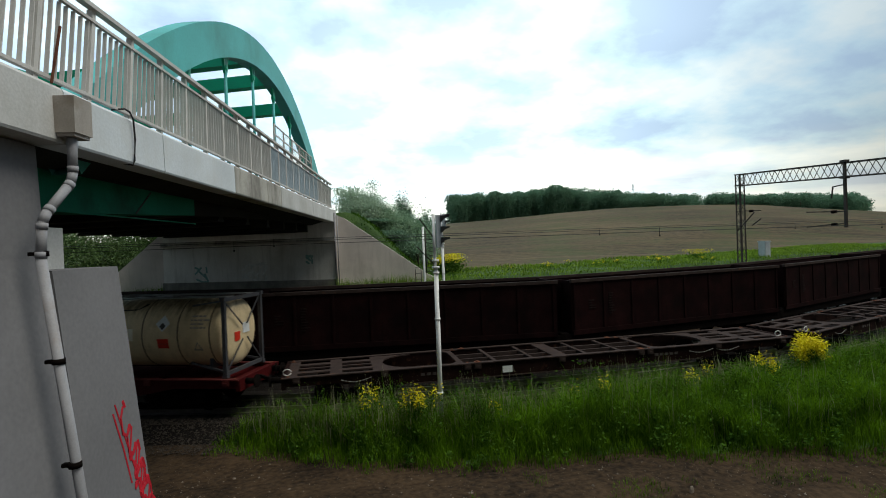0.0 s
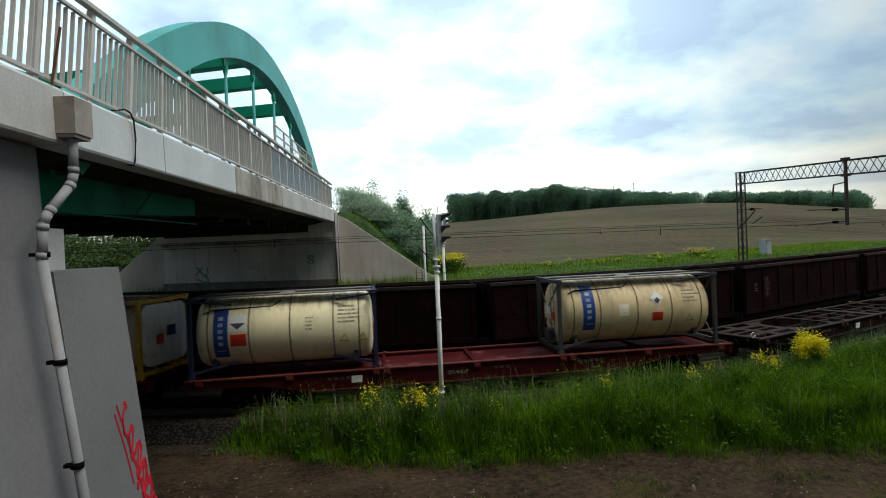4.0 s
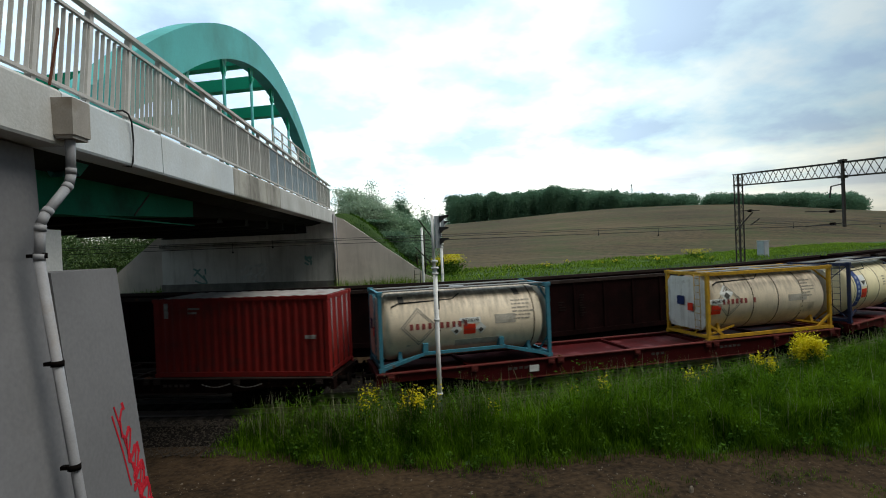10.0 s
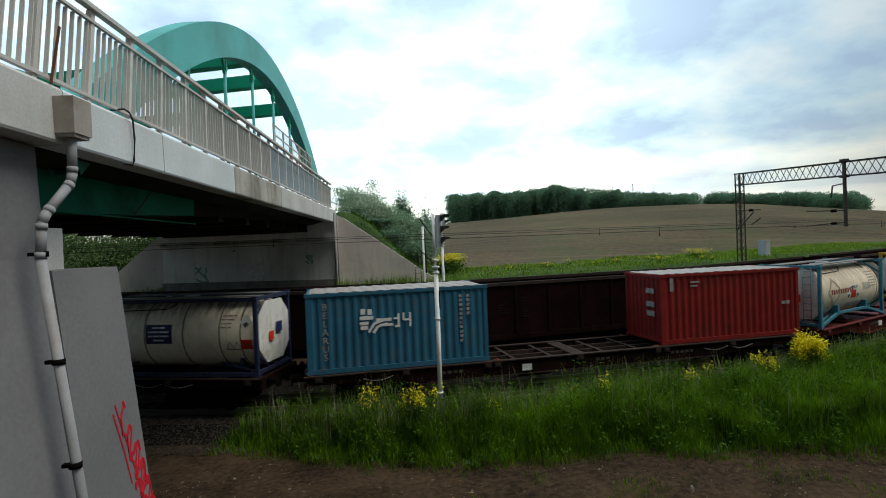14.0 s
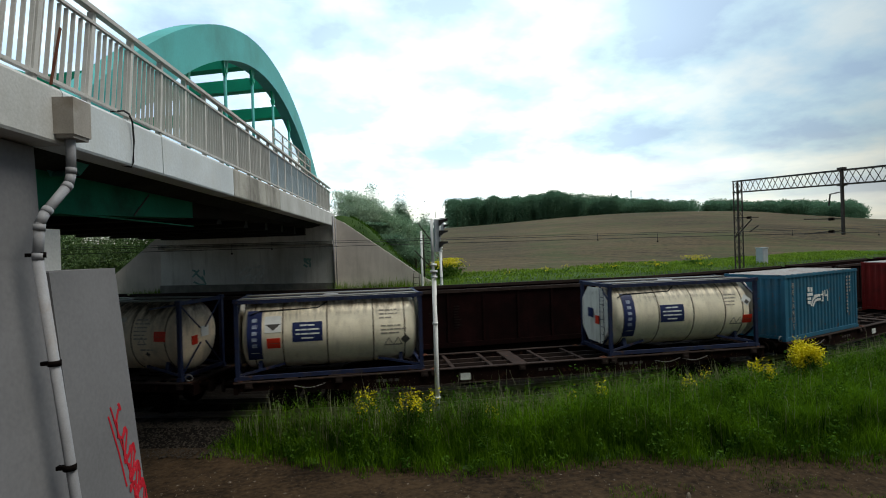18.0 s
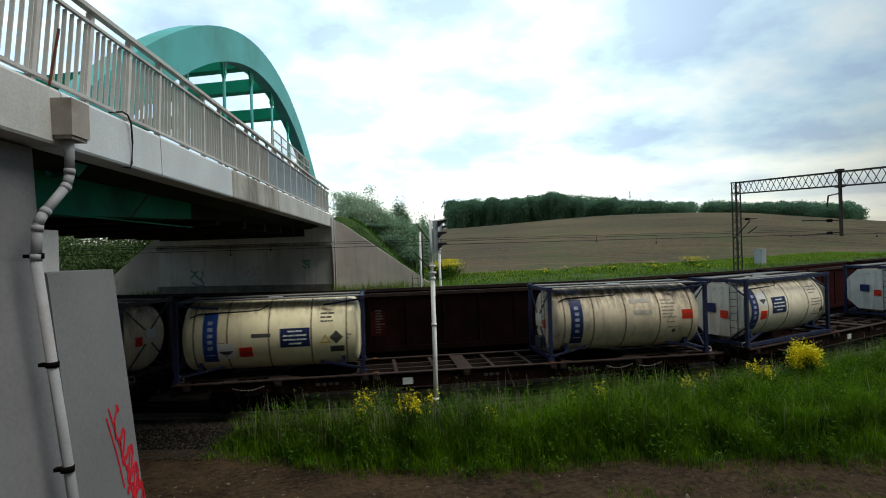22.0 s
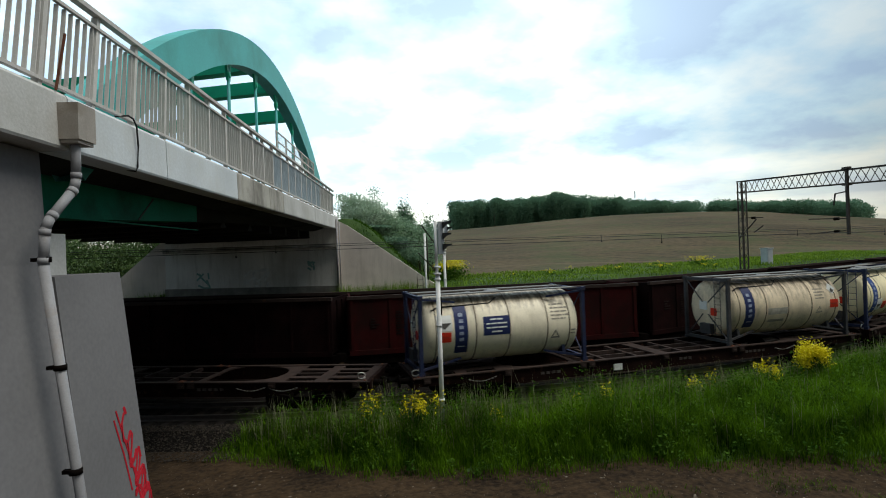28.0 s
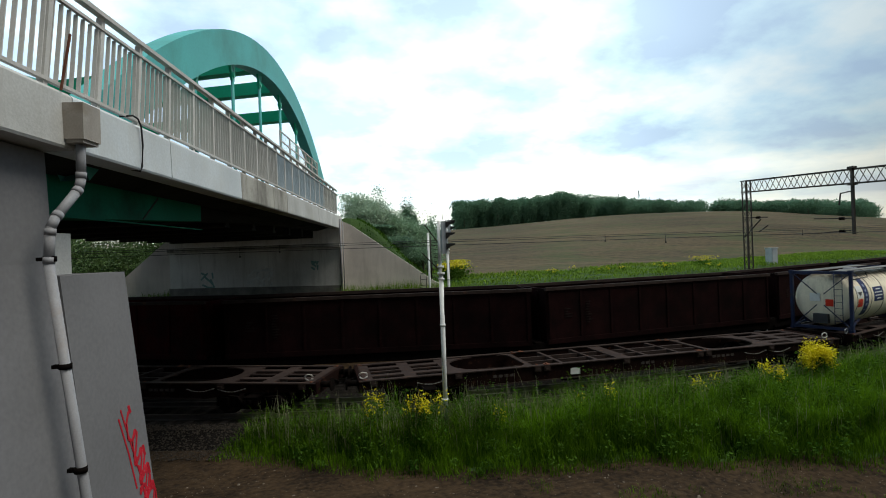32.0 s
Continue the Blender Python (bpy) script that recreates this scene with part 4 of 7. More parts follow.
def tank_container(label, paint, frame_kind, shell, bands, marks, end_board=False, ladder=True):
    tank = empty("tank_container", label, "tank container", group="tank containers on the train")
    frame_corners(tank, paint)
    prof = [(0.17, 0.05), (0.17, 0.6), (0.20, 0.86), (0.26, 1.03), (0.34, 1.12), (0.46, TANK_R), (3.03, TANK_R), (5.60, TANK_R), (5.72, 1.12), (5.80, 1.03), (5.86, 0.86), (5.89, 0.6), (5.89, 0.05)]
    bm = bmesh.new()
    lathe(bm, prof, 40, "x", (0, 0, TANK_Z))
    barrel = part("barrel", bm, M[shell], tank)
    bm = bmesh.new()
    lathe(bm, [(-0.02, TANK_R - 0.02), (-0.02, TANK_R + 0.007), (0.02, TANK_R + 0.007), (0.02, TANK_R - 0.02)], 40, "x", (0, 0, TANK_Z))
    ring = mesh_of("joint_band", bm, M["band"])
    for x in bands:
        placed("joint_band", ring, barrel, pose(x, 0, 0))
    # saddles and struts
    for x0, x1 in ((0.12, 0.75), (5.94, 5.31)):
        for y in (-0.95, 0.95):
            bm = bmesh.new()
            beam(bm, (x0, y * 1.12, 0.16), (x1 + (x1 - x0) * 1.2, y * 0.9, 0.42), 0.07, 0.07)
            part("bottom_strut", bm, M[paint], tank)
    for x in (0.75, 5.31):
        bm = bmesh.new()
        slab(bm, ((-0.95, 0.25), (0.95, 0.25), (0.85, 0.62), (-0.85, 0.62)), x - 0.06, x + 0.06, "x")
        part("saddle", bm, M[paint], tank)
    if frame_kind in ("full", "yellow"):
        for y in (-1.16, 1.16):
            for z in (0.09, 2.50):
                bm = bmesh.new()
                box(bm, 0.15, 5.91, y - 0.05, y + 0.05, z - 0.06, z + 0.06)
                part("side_rail", bm, M[paint], tank, bevel=0.008)
    if frame_kind == "yellow":
        for x0, x1 in ((0.15, 0.75), (5.91, 5.31)):
            bm = bmesh.new()
            beam(bm, (x0, -1.16, 0.55), (x1, -1.16, 0.12), 0.07, 0.09)
            part("corner_gusset", bm, M[paint], tank)
        for x in (0.9, 2.2, 3.6, 5.0):
            bm = bmesh.new()
            box(bm, x - 0.04, x + 0.04, -1.1, 1.1, 2.50, 2.555)
            part("top_crossbar", bm, M[paint], tank)
    if frame_kind == "trapeze":
        bm = bmesh.new()
        beam(bm, (0.15, -1.16, 0.10), (1.55, -1.16, 0.50), 0.09, 0.10)
        beam(bm, (1.50, -1.16, 0.50), (4.35, -1.16, 0.50), 0.09, 0.10)
        beam(bm, (4.30, -1.16, 0.50), (5.91, -1.16, 0.10), 0.09, 0.10)
        part("side_strut", bm, M[paint], tank)
        for x in (1.55, 4.2):
            bm = bmesh.new()
            box(bm, x - 0.08, x + 0.08, -1.2, -0.85, 0.45, 0.82)
            part("strut_bracket", bm, M[paint], tank)
    if frame_kind == "beam":
        for x0, x1 in ((0.15, 1.35), (5.91, 4.7)):
            bm = bmesh.new()
            beam(bm, (x0, -1.15, 2.47), (x1, -0.86, 2.30), 0.07, 0.06)
            part("top_strut", bm, M[paint], tank)
            bm = bmesh.new()
            beam(bm, (x0, 1.15, 2.47), (x1, 0.86, 2.30), 0.07, 0.06)
            part("top_strut", bm, M[paint], tank)
    # diagonals across the ends
    for x in (0.09, 5.97):
        for s in (-1, 1):
            for z0, z1 in ((0.15, 0.75), (2.45, 1.95)):
                bm = bmesh.new()
                if end_board or frame_kind == "yellow":
                    beam(bm, (x, s * 1.1, z1), (x, s * 0.35, z0), 0.05, 0.05)
                else:
                    beam(bm, (x, s * 1.09, z0), (x - 0.05 if x < 1 else x + 0.05, s * 0.14, 1.10 if z0 < 1 else 1.58), 0.035, 0.035)
                part("end_brace", bm, M[paint], tank)
    # walkway, hatch and hand rail on top
    bm = bmesh.new()
    for y in (-0.62, 0.62):
        box(bm, 0.15, 5.9, y - 0.24, y + 0.24, 2.545, 2.575)
    part("walkway", bm, M["walkway"], tank)
    bm = bmesh.new()
    tube(bm, (3.0, 0, 2.42), (3.0, 0, 2.57), 0.26, n=16)
    part("manhole", bm, M["galv"], tank)
    bm = bmesh.new()
    tube(bm, (2.1, 0, 2.42), (2.1, 0, 2.55), 0.10, n=12)
    part("relief_valve", bm, M["galv"], tank)
    bm = bmesh.new()
    pts = [(0.5, -0.95, 2.06), (0.75, -0.87, 2.16), (2.6, -0.80, 2.19), (2.9, -0.62, 2.36)]
    for p, q in zip(pts, pts[1:]):
        tube(bm, p, q, 0.022, n=6)
    part("steam_pipe", bm, M["black"], tank)
    if ladder:
        bm = bmesh.new()
        for y in (-0.86, -0.56):
            tube(bm, (-0.02, y, 0.3), (-0.02, y, 2.5), 0.014, n=6)
        for k in range(8):
            tube(bm, (-0.02, -0.86, 0.45 + 0.27 * k), (-0.02, -0.56, 0.45 + 0.27 * k), 0.011, n=6)
        part("ladder", bm, M[paint], tank)
    bm = bmesh.new()
    box(bm, -0.02, 0.18, -0.28, 0.28, 0.32, 0.72)
    if end_board:
        bm.free()
    else:
        part("valve_box", bm, M["grey_frame"], tank, bevel=0.01)
    if end_board:
        for x in (0.05, 6.01):
            bm = bmesh.new()
            c = 0.55 if end_board == "octagon" else 0.86
            slab(bm, ((-c, 0.35), (c, 0.35), (1.05, 0.35 + 1.05 - c), (1.05, 2.38 - 1.05 + c), (c, 2.38), (-c, 2.38), (-1.05, 2.38 - 1.05 + c), (-1.05, 0.35 + 1.05 - c)), x - 0.015, x + 0.015, "x")
            part("end_board", bm, M["end_sheet"], tank, "stained white board over the tank's end")
    for x in (-0.01, 6.07):                     # placards on the ends
        bm = bmesh.new()
        box(bm, x - 0.008 if end_board else 0.14 if x < 1 else 5.90, x + 0.008 if end_board else 0.16 if x < 1 else 5.92, -0.45, -0.15, 1.05, 1.35)
        part("placard", bm, M["red_panel"], tank, "red hazard placard")
        bm = bmesh.new()
        box(bm, x - 0.008 if end_board else 0.14 if x < 1 else 5.90, x + 0.008 if end_board else 0.16 if x < 1 else 5.92, 0.05, 0.45, 1.25, 1.6)
        part("notice", bm, M["navy" if end_board else "white_panel"], tank)
    for mark in marks:
        what, x, z = mark[:3]
        if what == "name":                      # tall maker's panel
            sticker("name_panel", lambda b: wrap(b, x, x + 0.45, z, z + 1.55), mark[3], tank, "blue upright panel")
            for u in range(5):                  # five worn letters as plain bars
                sticker("lettering", lambda b: wrap(b, x + 0.15, x + 0.30, z + 0.41 + 0.20 * u, z + 0.52 + 0.20 * u, 0.011), "worn_letter", tank)
            sticker("lettering", lambda b: wrap(b, x + 0.10, x + 0.36, z + 0.22, z + 0.235, 0.011), "white_panel", tank)
        elif what == "info":
            sticker("info_panel", lambda b: wrap(b, x, x + 0.95, z, z + 0.62), "navy", tank, "navy notice panel with white lines")
            for k, words in enumerate(((0.28, 0.66), (0.10, 0.24, 0.27, 0.50, 0.53, 0.84), (0.10, 0.24, 0.27, 0.46, 0.49, 0.84), (0.24, 0.46, 0.49, 0.70))):
                for u0, u1 in zip(words[::2], words[1::2]):
                    sticker("lettering", lambda b: wrap(b, x + u0, x + u1, z + 0.09 + 0.135 * k, z + 0.14 + 0.135 * k, 0.011), "white_panel", tank)
        elif what == "red":
            s = mark[3] if len(mark) > 3 else 0.40
            sticker("placard", lambda b: wrap(b, x, x + s, z, z + s * 0.78), "red_panel", tank, "orange-red hazard placard")
            sticker("lettering", lambda b: wrap(b, x + 0.03, x + s - 0.03, z + s * 0.36, z + s * 0.39, 0.011), "ink", tank)
        elif what in ("diamond", "black_diamond"):
            s = mark[3] if len(mark) > 3 else 0.26
            sticker("hazard_sign", lambda b: diamond(b, x, z, s), "white_panel" if what == "diamond" else "ink", tank)
            if what == "diamond":
                sticker("hazard_mark", lambda b: diamond(b, x, z - s * 0.3, s * 0.45, 0.013), "ink", tank)
        elif what == "corrosive":
            def wedge(b):
                vs = [(-0.24, 0.0), (0.24, 0.0), (0.0, -0.2)]
                b.faces.new([b.verts.new((x + u, -(TANK_R + 0.016) * math.cos(math.asin((z + v - TANK_Z) / TANK_R)), z + v)) for u, v in vs])
            sticker("hazard_sign", lambda b: wrap(b, x - 0.26, x + 0.26, z - 0.26, z + 0.24, 0.009), "white_panel", tank)
            sticker("hazard_mark", wedge, "ink", tank)
        elif what == "warn":
            def tri(b):
                vs = [(-0.17, -0.13), (0.17, -0.13), (0, 0.16)]
                rings = [[b.verts.new((x + u * f, -(TANK_R + 0.012) * math.cos(math.asin(max(-1, (z + v * f - TANK_Z) / TANK_R))), z + v * f)) for u, v in vs] for f in (1.0, 0.66)]
                for i in range(3):
                    b.faces.new((rings[0][i], rings[0][(i + 1) % 3], rings[1][(i + 1) % 3], rings[1][i]))
            sticker("warning_sign", tri, mark[3] if len(mark) > 3 else "yellow_panel", tank)
        elif what == "lines":                   # stencilled data that cannot be read
            w, n, ink = mark[3], mark[4], mark[5] if len(mark) > 5 else "faded_ink"
            for k in range(n):
                end, u0 = x + w * (0.65 + 0.35 * random.random()), x
                while u0 < end - 0.05:          # words of uneven length
                    u1 = min(end, u0 + random.choice((0.06, 0.11, 0.16, 0.21)))
                    sticker("lettering", lambda b: wrap(b, u0, u1, z - 0.12 * k, z - 0.12 * k + 0.045, 0.007), ink, tank)
                    u0 = u1 + 0.035
        elif what == "emblem":                  # a large outlined lozenge with a bar of lettering
            sticker("emblem", lambda b: diamond(b, x, z, 0.62, 0.008, 0.9), mark[3], tank)
            sticker("emblem", lambda b: diamond(b, x, z, 0.52, 0.008, 0.93), mark[3], tank)
            for k in range(mark[4]):            # a worn bar for each letter
                if k in (mark[5] if len(mark) > 5 else ()):
                    continue
                u = x - 0.30 + 0.205 * k
                sticker("lettering", lambda b: wrap(b, u, u + 0.11, z - 0.09, z + 0.10, 0.012), "maroon", tank)
        elif what == "cargo":                   # white strip with the cargo's name
            sticker("cargo_sign", lambda b: wrap(b, x, x + 0.72, z, z + 0.19), "white_panel", tank, "white strip with black lettering")
            ob = part("lettering", text_mesh("ФЕНОЛ", 0.17, M["ink"]), None, tank)
            ob.matrix_basis = pose(x + 0.36, -TANK_R - 0.014, z + 0.095, 90)
        elif what == "patch":
            sticker("repair_patch", lambda b: wrap(b, x, x + mark[3], z, z + mark[4], 0.006), mark[5], tank)
    return tank


def corrugated(bm, length, z0, z1, y, depth=0.036, pitch=0.278):
    """A pressed side wall: trapezoid ribs along x."""
    x, pts = 0.0, []
    while x < length - 0.01:
        for dx, d in ((0, 0), (0.07, 0), (0.139, 1), (0.209, 1)):
            if x + dx <= length:
                pts.append((x + dx, y + depth * d))
        x += pitch
    pts.append((length, y))
    lo = [bm.verts.new((px, py, z0)) for px, py in pts]
    hi = [bm.verts.new((px, py, z1)) for px, py in pts]
    for i in range(len(pts) - 1):
        bm.faces.new((lo[i], lo[i + 1], hi[i + 1], hi[i]))


def box_container(label, paint, roof, writing):
    c = empty("shipping_container", label, "container", group="box containers on the train")
    frame_corners(c, paint)
    for s, nm in ((-1, "side_wall"), (1, "side_wall")):
        bm = bmesh.new()
        corrugated(bm, 5.76, 0.15, 2.50, 0)
        ob = part(nm, bm, M[paint], c)
        ob.matrix_basis = pose(0.15, -1.19, 0) if s < 0 else pose(5.91, 1.19, 0, 0, 0, 180)
    bm = bmesh.new()
    corrugated(bm, 2.2, 0.18, 2.46, 0)
    part("front_wall", bm, M[paint], c).matrix_basis = pose(0.06, 1.1, 0, 0, 0, -90)
    for y0, y1 in ((-1.1, -0.01), (0.01, 1.1)):
        bm = bmesh.new()
        box(bm, 5.95, 6.0, y0, y1, 0.18, 2.46)
        door = part("door", bm, M[paint], c, bevel=0.01)
        for y in (y0 + 0.3, y0 + 0.8):
            bm = bmesh.new()
            tube(bm, (6.02, y, 0.2), (6.02, y, 2.44), 0.017, n=6)
            part("lock_rod", bm, M["galv"], door)
    bm = bmesh.new()
    corrugated(bm, 5.8, -1.14, 1.14, 0, 0.02, 0.418)
    part("roof", bm, M[roof], c).matrix_basis = pose(0.13, 0, 2.585, 90)
    bm = bmesh.new()
    box(bm, 0.1, 5.96, -1.12, 1.12, 0.13, 0.16)
    part("floor", bm, M["steel_dark"], c)
    for y in (-1.18, 1.18):
        for z, h in ((0.085, 0.075), (2.53, 0.05)):
            bm = bmesh.new()
            box(bm, 0.15, 5.91, y - 0.035, y + 0.035, z - h, z + h)
            part("side_rail", bm, M[paint], c, bevel=0.006)
    if writing:
        for k, ch in enumerate("BELARUS"):
            ob = part("lettering", text_mesh(ch, 0.30, M["dull_white"]), None, c)
            ob.matrix_basis = pose(0.62, -1.205, 2.14 - 0.27 * k, 90)
        # an emblem: head, bars and sweeping strokes
        for x0, x1, z0, z1 in ((1.75, 1.90, 1.84, 2.02), (1.98, 2.12, 1.82, 2.0), (1.72, 2.15, 1.66, 1.78), (1.72, 2.0, 1.50, 1.60), (1.74, 1.98, 1.34, 1.46), (2.25, 2.75, 1.58, 1.68), (2.35, 2.8, 1.42, 1.50), (2.95, 3.02, 1.36, 1.80), (2.82, 2.95, 1.62, 1.68), (2.86, 2.95, 1.36, 1.42), (3.12, 3.18, 1.58, 1.82), (3.18, 3.34, 1.56, 1.62), (3.34, 3.40, 1.36, 1.82)):
            bm = bmesh.new()
            box(bm, x0, x1, -1.208, -1.193, z0, z1)
            part("emblem_bar", bm, M["white_panel"], c)
        bm = bmesh.new()
        for p, q in (((2.0, 1.25), (2.18, 1.52)), ((2.18, 1.52), (2.5, 1.62)), ((2.15, 1.22), (2.30, 1.42)), ((2.30, 1.42), (2.62, 1.50))):
            beam(bm, (p[0], -1.2, p[1]), (q[0], -1.2, q[1]), 0.015, 0.08)
        part("emblem_sweep", bm, M["white_panel"], c, "white sweeping strokes")
        for x, n in ((5.05, 11), (5.3, 5)):
            for k in range(n):
                bm = bmesh.new()
                box(bm, x, x + 0.10, -1.206, -1.193, 2.22 - 0.15 * k, 2.31 - 0.15 * k)
                part("lettering", bm, M["dull_white"], c)
    else:
        for x, z, w, h in ((1.25, 2.22, 0.4, 0.06), (1.25, 2.08, 0.3, 0.06), (5.25, 1.2, 0.35, 0.12), (0.4, 1.95, 0.14, 0.5)):
            bm = bmesh.new()
            box(bm, x, x + w, -1.206, -1.193, z, z + h)
            part("lettering", bm, M["dull_white"], c)
        for z in (1.0, 1.35, 1.85):              # stencils on the end wall
            bm = bmesh.new()
            box(bm, 0.015, 0.03, -0.75, -0.25, z, z + 0.2)
            part("lettering", bm, M["dull_white"], c)
    return c


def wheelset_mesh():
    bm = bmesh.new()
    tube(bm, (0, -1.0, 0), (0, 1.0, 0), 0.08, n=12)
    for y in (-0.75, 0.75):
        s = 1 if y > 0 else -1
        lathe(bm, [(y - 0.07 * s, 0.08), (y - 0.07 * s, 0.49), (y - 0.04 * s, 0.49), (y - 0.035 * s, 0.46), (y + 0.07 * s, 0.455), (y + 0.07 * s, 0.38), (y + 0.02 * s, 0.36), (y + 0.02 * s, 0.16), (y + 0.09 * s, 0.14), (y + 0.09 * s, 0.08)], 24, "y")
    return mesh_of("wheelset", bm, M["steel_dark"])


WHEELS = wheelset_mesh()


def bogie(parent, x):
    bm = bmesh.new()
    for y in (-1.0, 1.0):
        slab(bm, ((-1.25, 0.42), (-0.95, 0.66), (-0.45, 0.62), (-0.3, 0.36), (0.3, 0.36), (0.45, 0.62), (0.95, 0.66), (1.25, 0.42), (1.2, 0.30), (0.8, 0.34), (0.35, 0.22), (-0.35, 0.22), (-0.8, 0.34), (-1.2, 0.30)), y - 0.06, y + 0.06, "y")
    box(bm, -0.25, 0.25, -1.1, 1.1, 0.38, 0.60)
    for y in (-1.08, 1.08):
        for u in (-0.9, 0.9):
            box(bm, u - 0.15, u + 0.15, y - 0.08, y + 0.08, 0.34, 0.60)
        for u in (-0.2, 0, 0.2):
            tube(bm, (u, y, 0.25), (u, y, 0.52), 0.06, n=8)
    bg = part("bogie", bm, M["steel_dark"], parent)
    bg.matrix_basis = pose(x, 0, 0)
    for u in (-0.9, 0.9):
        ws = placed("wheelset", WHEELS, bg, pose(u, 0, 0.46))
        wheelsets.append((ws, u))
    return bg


def buffers(parent, end, paint):
    bm = bmesh.new()
    tube(bm, (0, 0, 0), (0.38, 0, 0), 0.10, n=12)
    tube(bm, (0.38, 0, 0), (0.42, 0, 0), 0.21, n=16)
    me = mesh_of("buffer", bm, M["steel_dark"])
    for s in (-1, 1):
        for y in (-0.875, 0.875):
            placed("buffer", me, parent, pose(s * end, y, 1.0, 0, 0, 0 if s > 0 else 180))
        bm = bmesh.new()
        beam(bm, (s * end, 0, 0.95), (s * (end + 0.32), 0, 0.85), 0.10, 0.10)
        part("coupler", bm, M["steel_dark"], parent)


def fillet(bm, x, y, dx, dy, z0, z1):
    """A rounded gusset that fills the inner corner at x, y of an opening in the deck."""
    pts = [(x, y)] + [(x + dx * (1 - math.cos(a)), y + dy * (1 - math.sin(a))) for a in (0.0, 0.4, 0.8, 1.2, 1.5708)]
    slab(bm, pts, z0, z1, "z")


def deck_plate(w, paint, x0, x1, y0, y1, z0=1.07, z1=1.118):
    bm = bmesh.new()
    box(bm, x0, x1, y0, y1, z0, z1)
    return part("deck_plate", bm, M[paint], w)


def skeleton_deck(w, paint):
    """The open deck: slotted plates over the bogies, a wide oval hole, then a grid of stringers."""
    for s in (-1, 1):
        lo, hi = min, max
        for a, b in ((9.0, 9.33), (7.55, 7.95), (6.15, 6.55), (3.50, 3.68)):
            deck_plate(w, paint, lo(s * a, s * b), hi(s * a, s * b), -1.1, 1.1)
        for a, b in ((6.55, 7.55), (7.95, 9.0)):
            for y0, y1 in ((-0.72, -0.42), (-0.06, 0.06), (0.42, 0.72)):
                deck_plate(w, paint, lo(s * a, s * b), hi(s * a, s * b), y0, y1)
        for ysign in (-1, 1):
            for x, dx, dy in ((6.15, -1.1, 0.95), (3.68, 0.4, 0.4)):
                bm = bmesh.new()
                fillet(bm, s * x, ysign * 1.08, s * dx, -ysign * dy, 1.07, 1.116)
                part("gusset", bm, M[paint], w)
        for a, b in ((2.30, 2.42), (0.95, 1.07)):
            deck_plate(w, paint, lo(s * a, s * b), hi(s * a, s * b), -1.1, 1.1, 0.98, 1.10)
        for y in (-0.36, 0.36):
            deck_plate(w, paint, lo(0.25 * s, 3.5 * s), hi(0.25 * s, 3.5 * s), y - 0.05, y + 0.05, 0.96, 1.085)
    deck_plate(w, paint, -0.25, 0.25, -1.1, 1.1)
    bm = bmesh.new()
    box(bm, -6.2, 6.2, -0.30, 0.30, 0.62, 0.80)
    part("centre_sill", bm, M["steel_dark"], w)
    for x in (-9.30, 9.10):                    # folded stop rings at the ends
        bm = bmesh.new()
        ring = [(x + 0.13 * math.cos(a), -0.98, 1.24 + 0.10 * math.sin(a)) for a in np.arange(0, 6.5, 0.6)]
        pipe(bm, ring, 0.018, 5)
        part("tie_ring", bm, M["rail_paint"], w, "pale steel ring")


def plated_deck(w, paint):
    """A sunken floor of worn plates between the side beams, with cross bars over it."""
    for k in range(6):
        x = -9.3 + 3.1 * k
        bm = bmesh.new()
        box(bm, x + 0.015, x + 3.085, -1.11, 1.11, 0.99, 1.005)
        part("floor_plate", bm, M["wagon_red_worn_glint"], w)
    for x in (-9.2, -6.3, -3.35, -3.1, 0.0, 3.1, 3.35, 6.3, 9.2):
        bm = bmesh.new()
        box(bm, x - 0.06, x + 0.06, -1.12, 1.12, 1.003, 1.10)
        part("cross_bar", bm, M[paint], w, bevel=0.006)


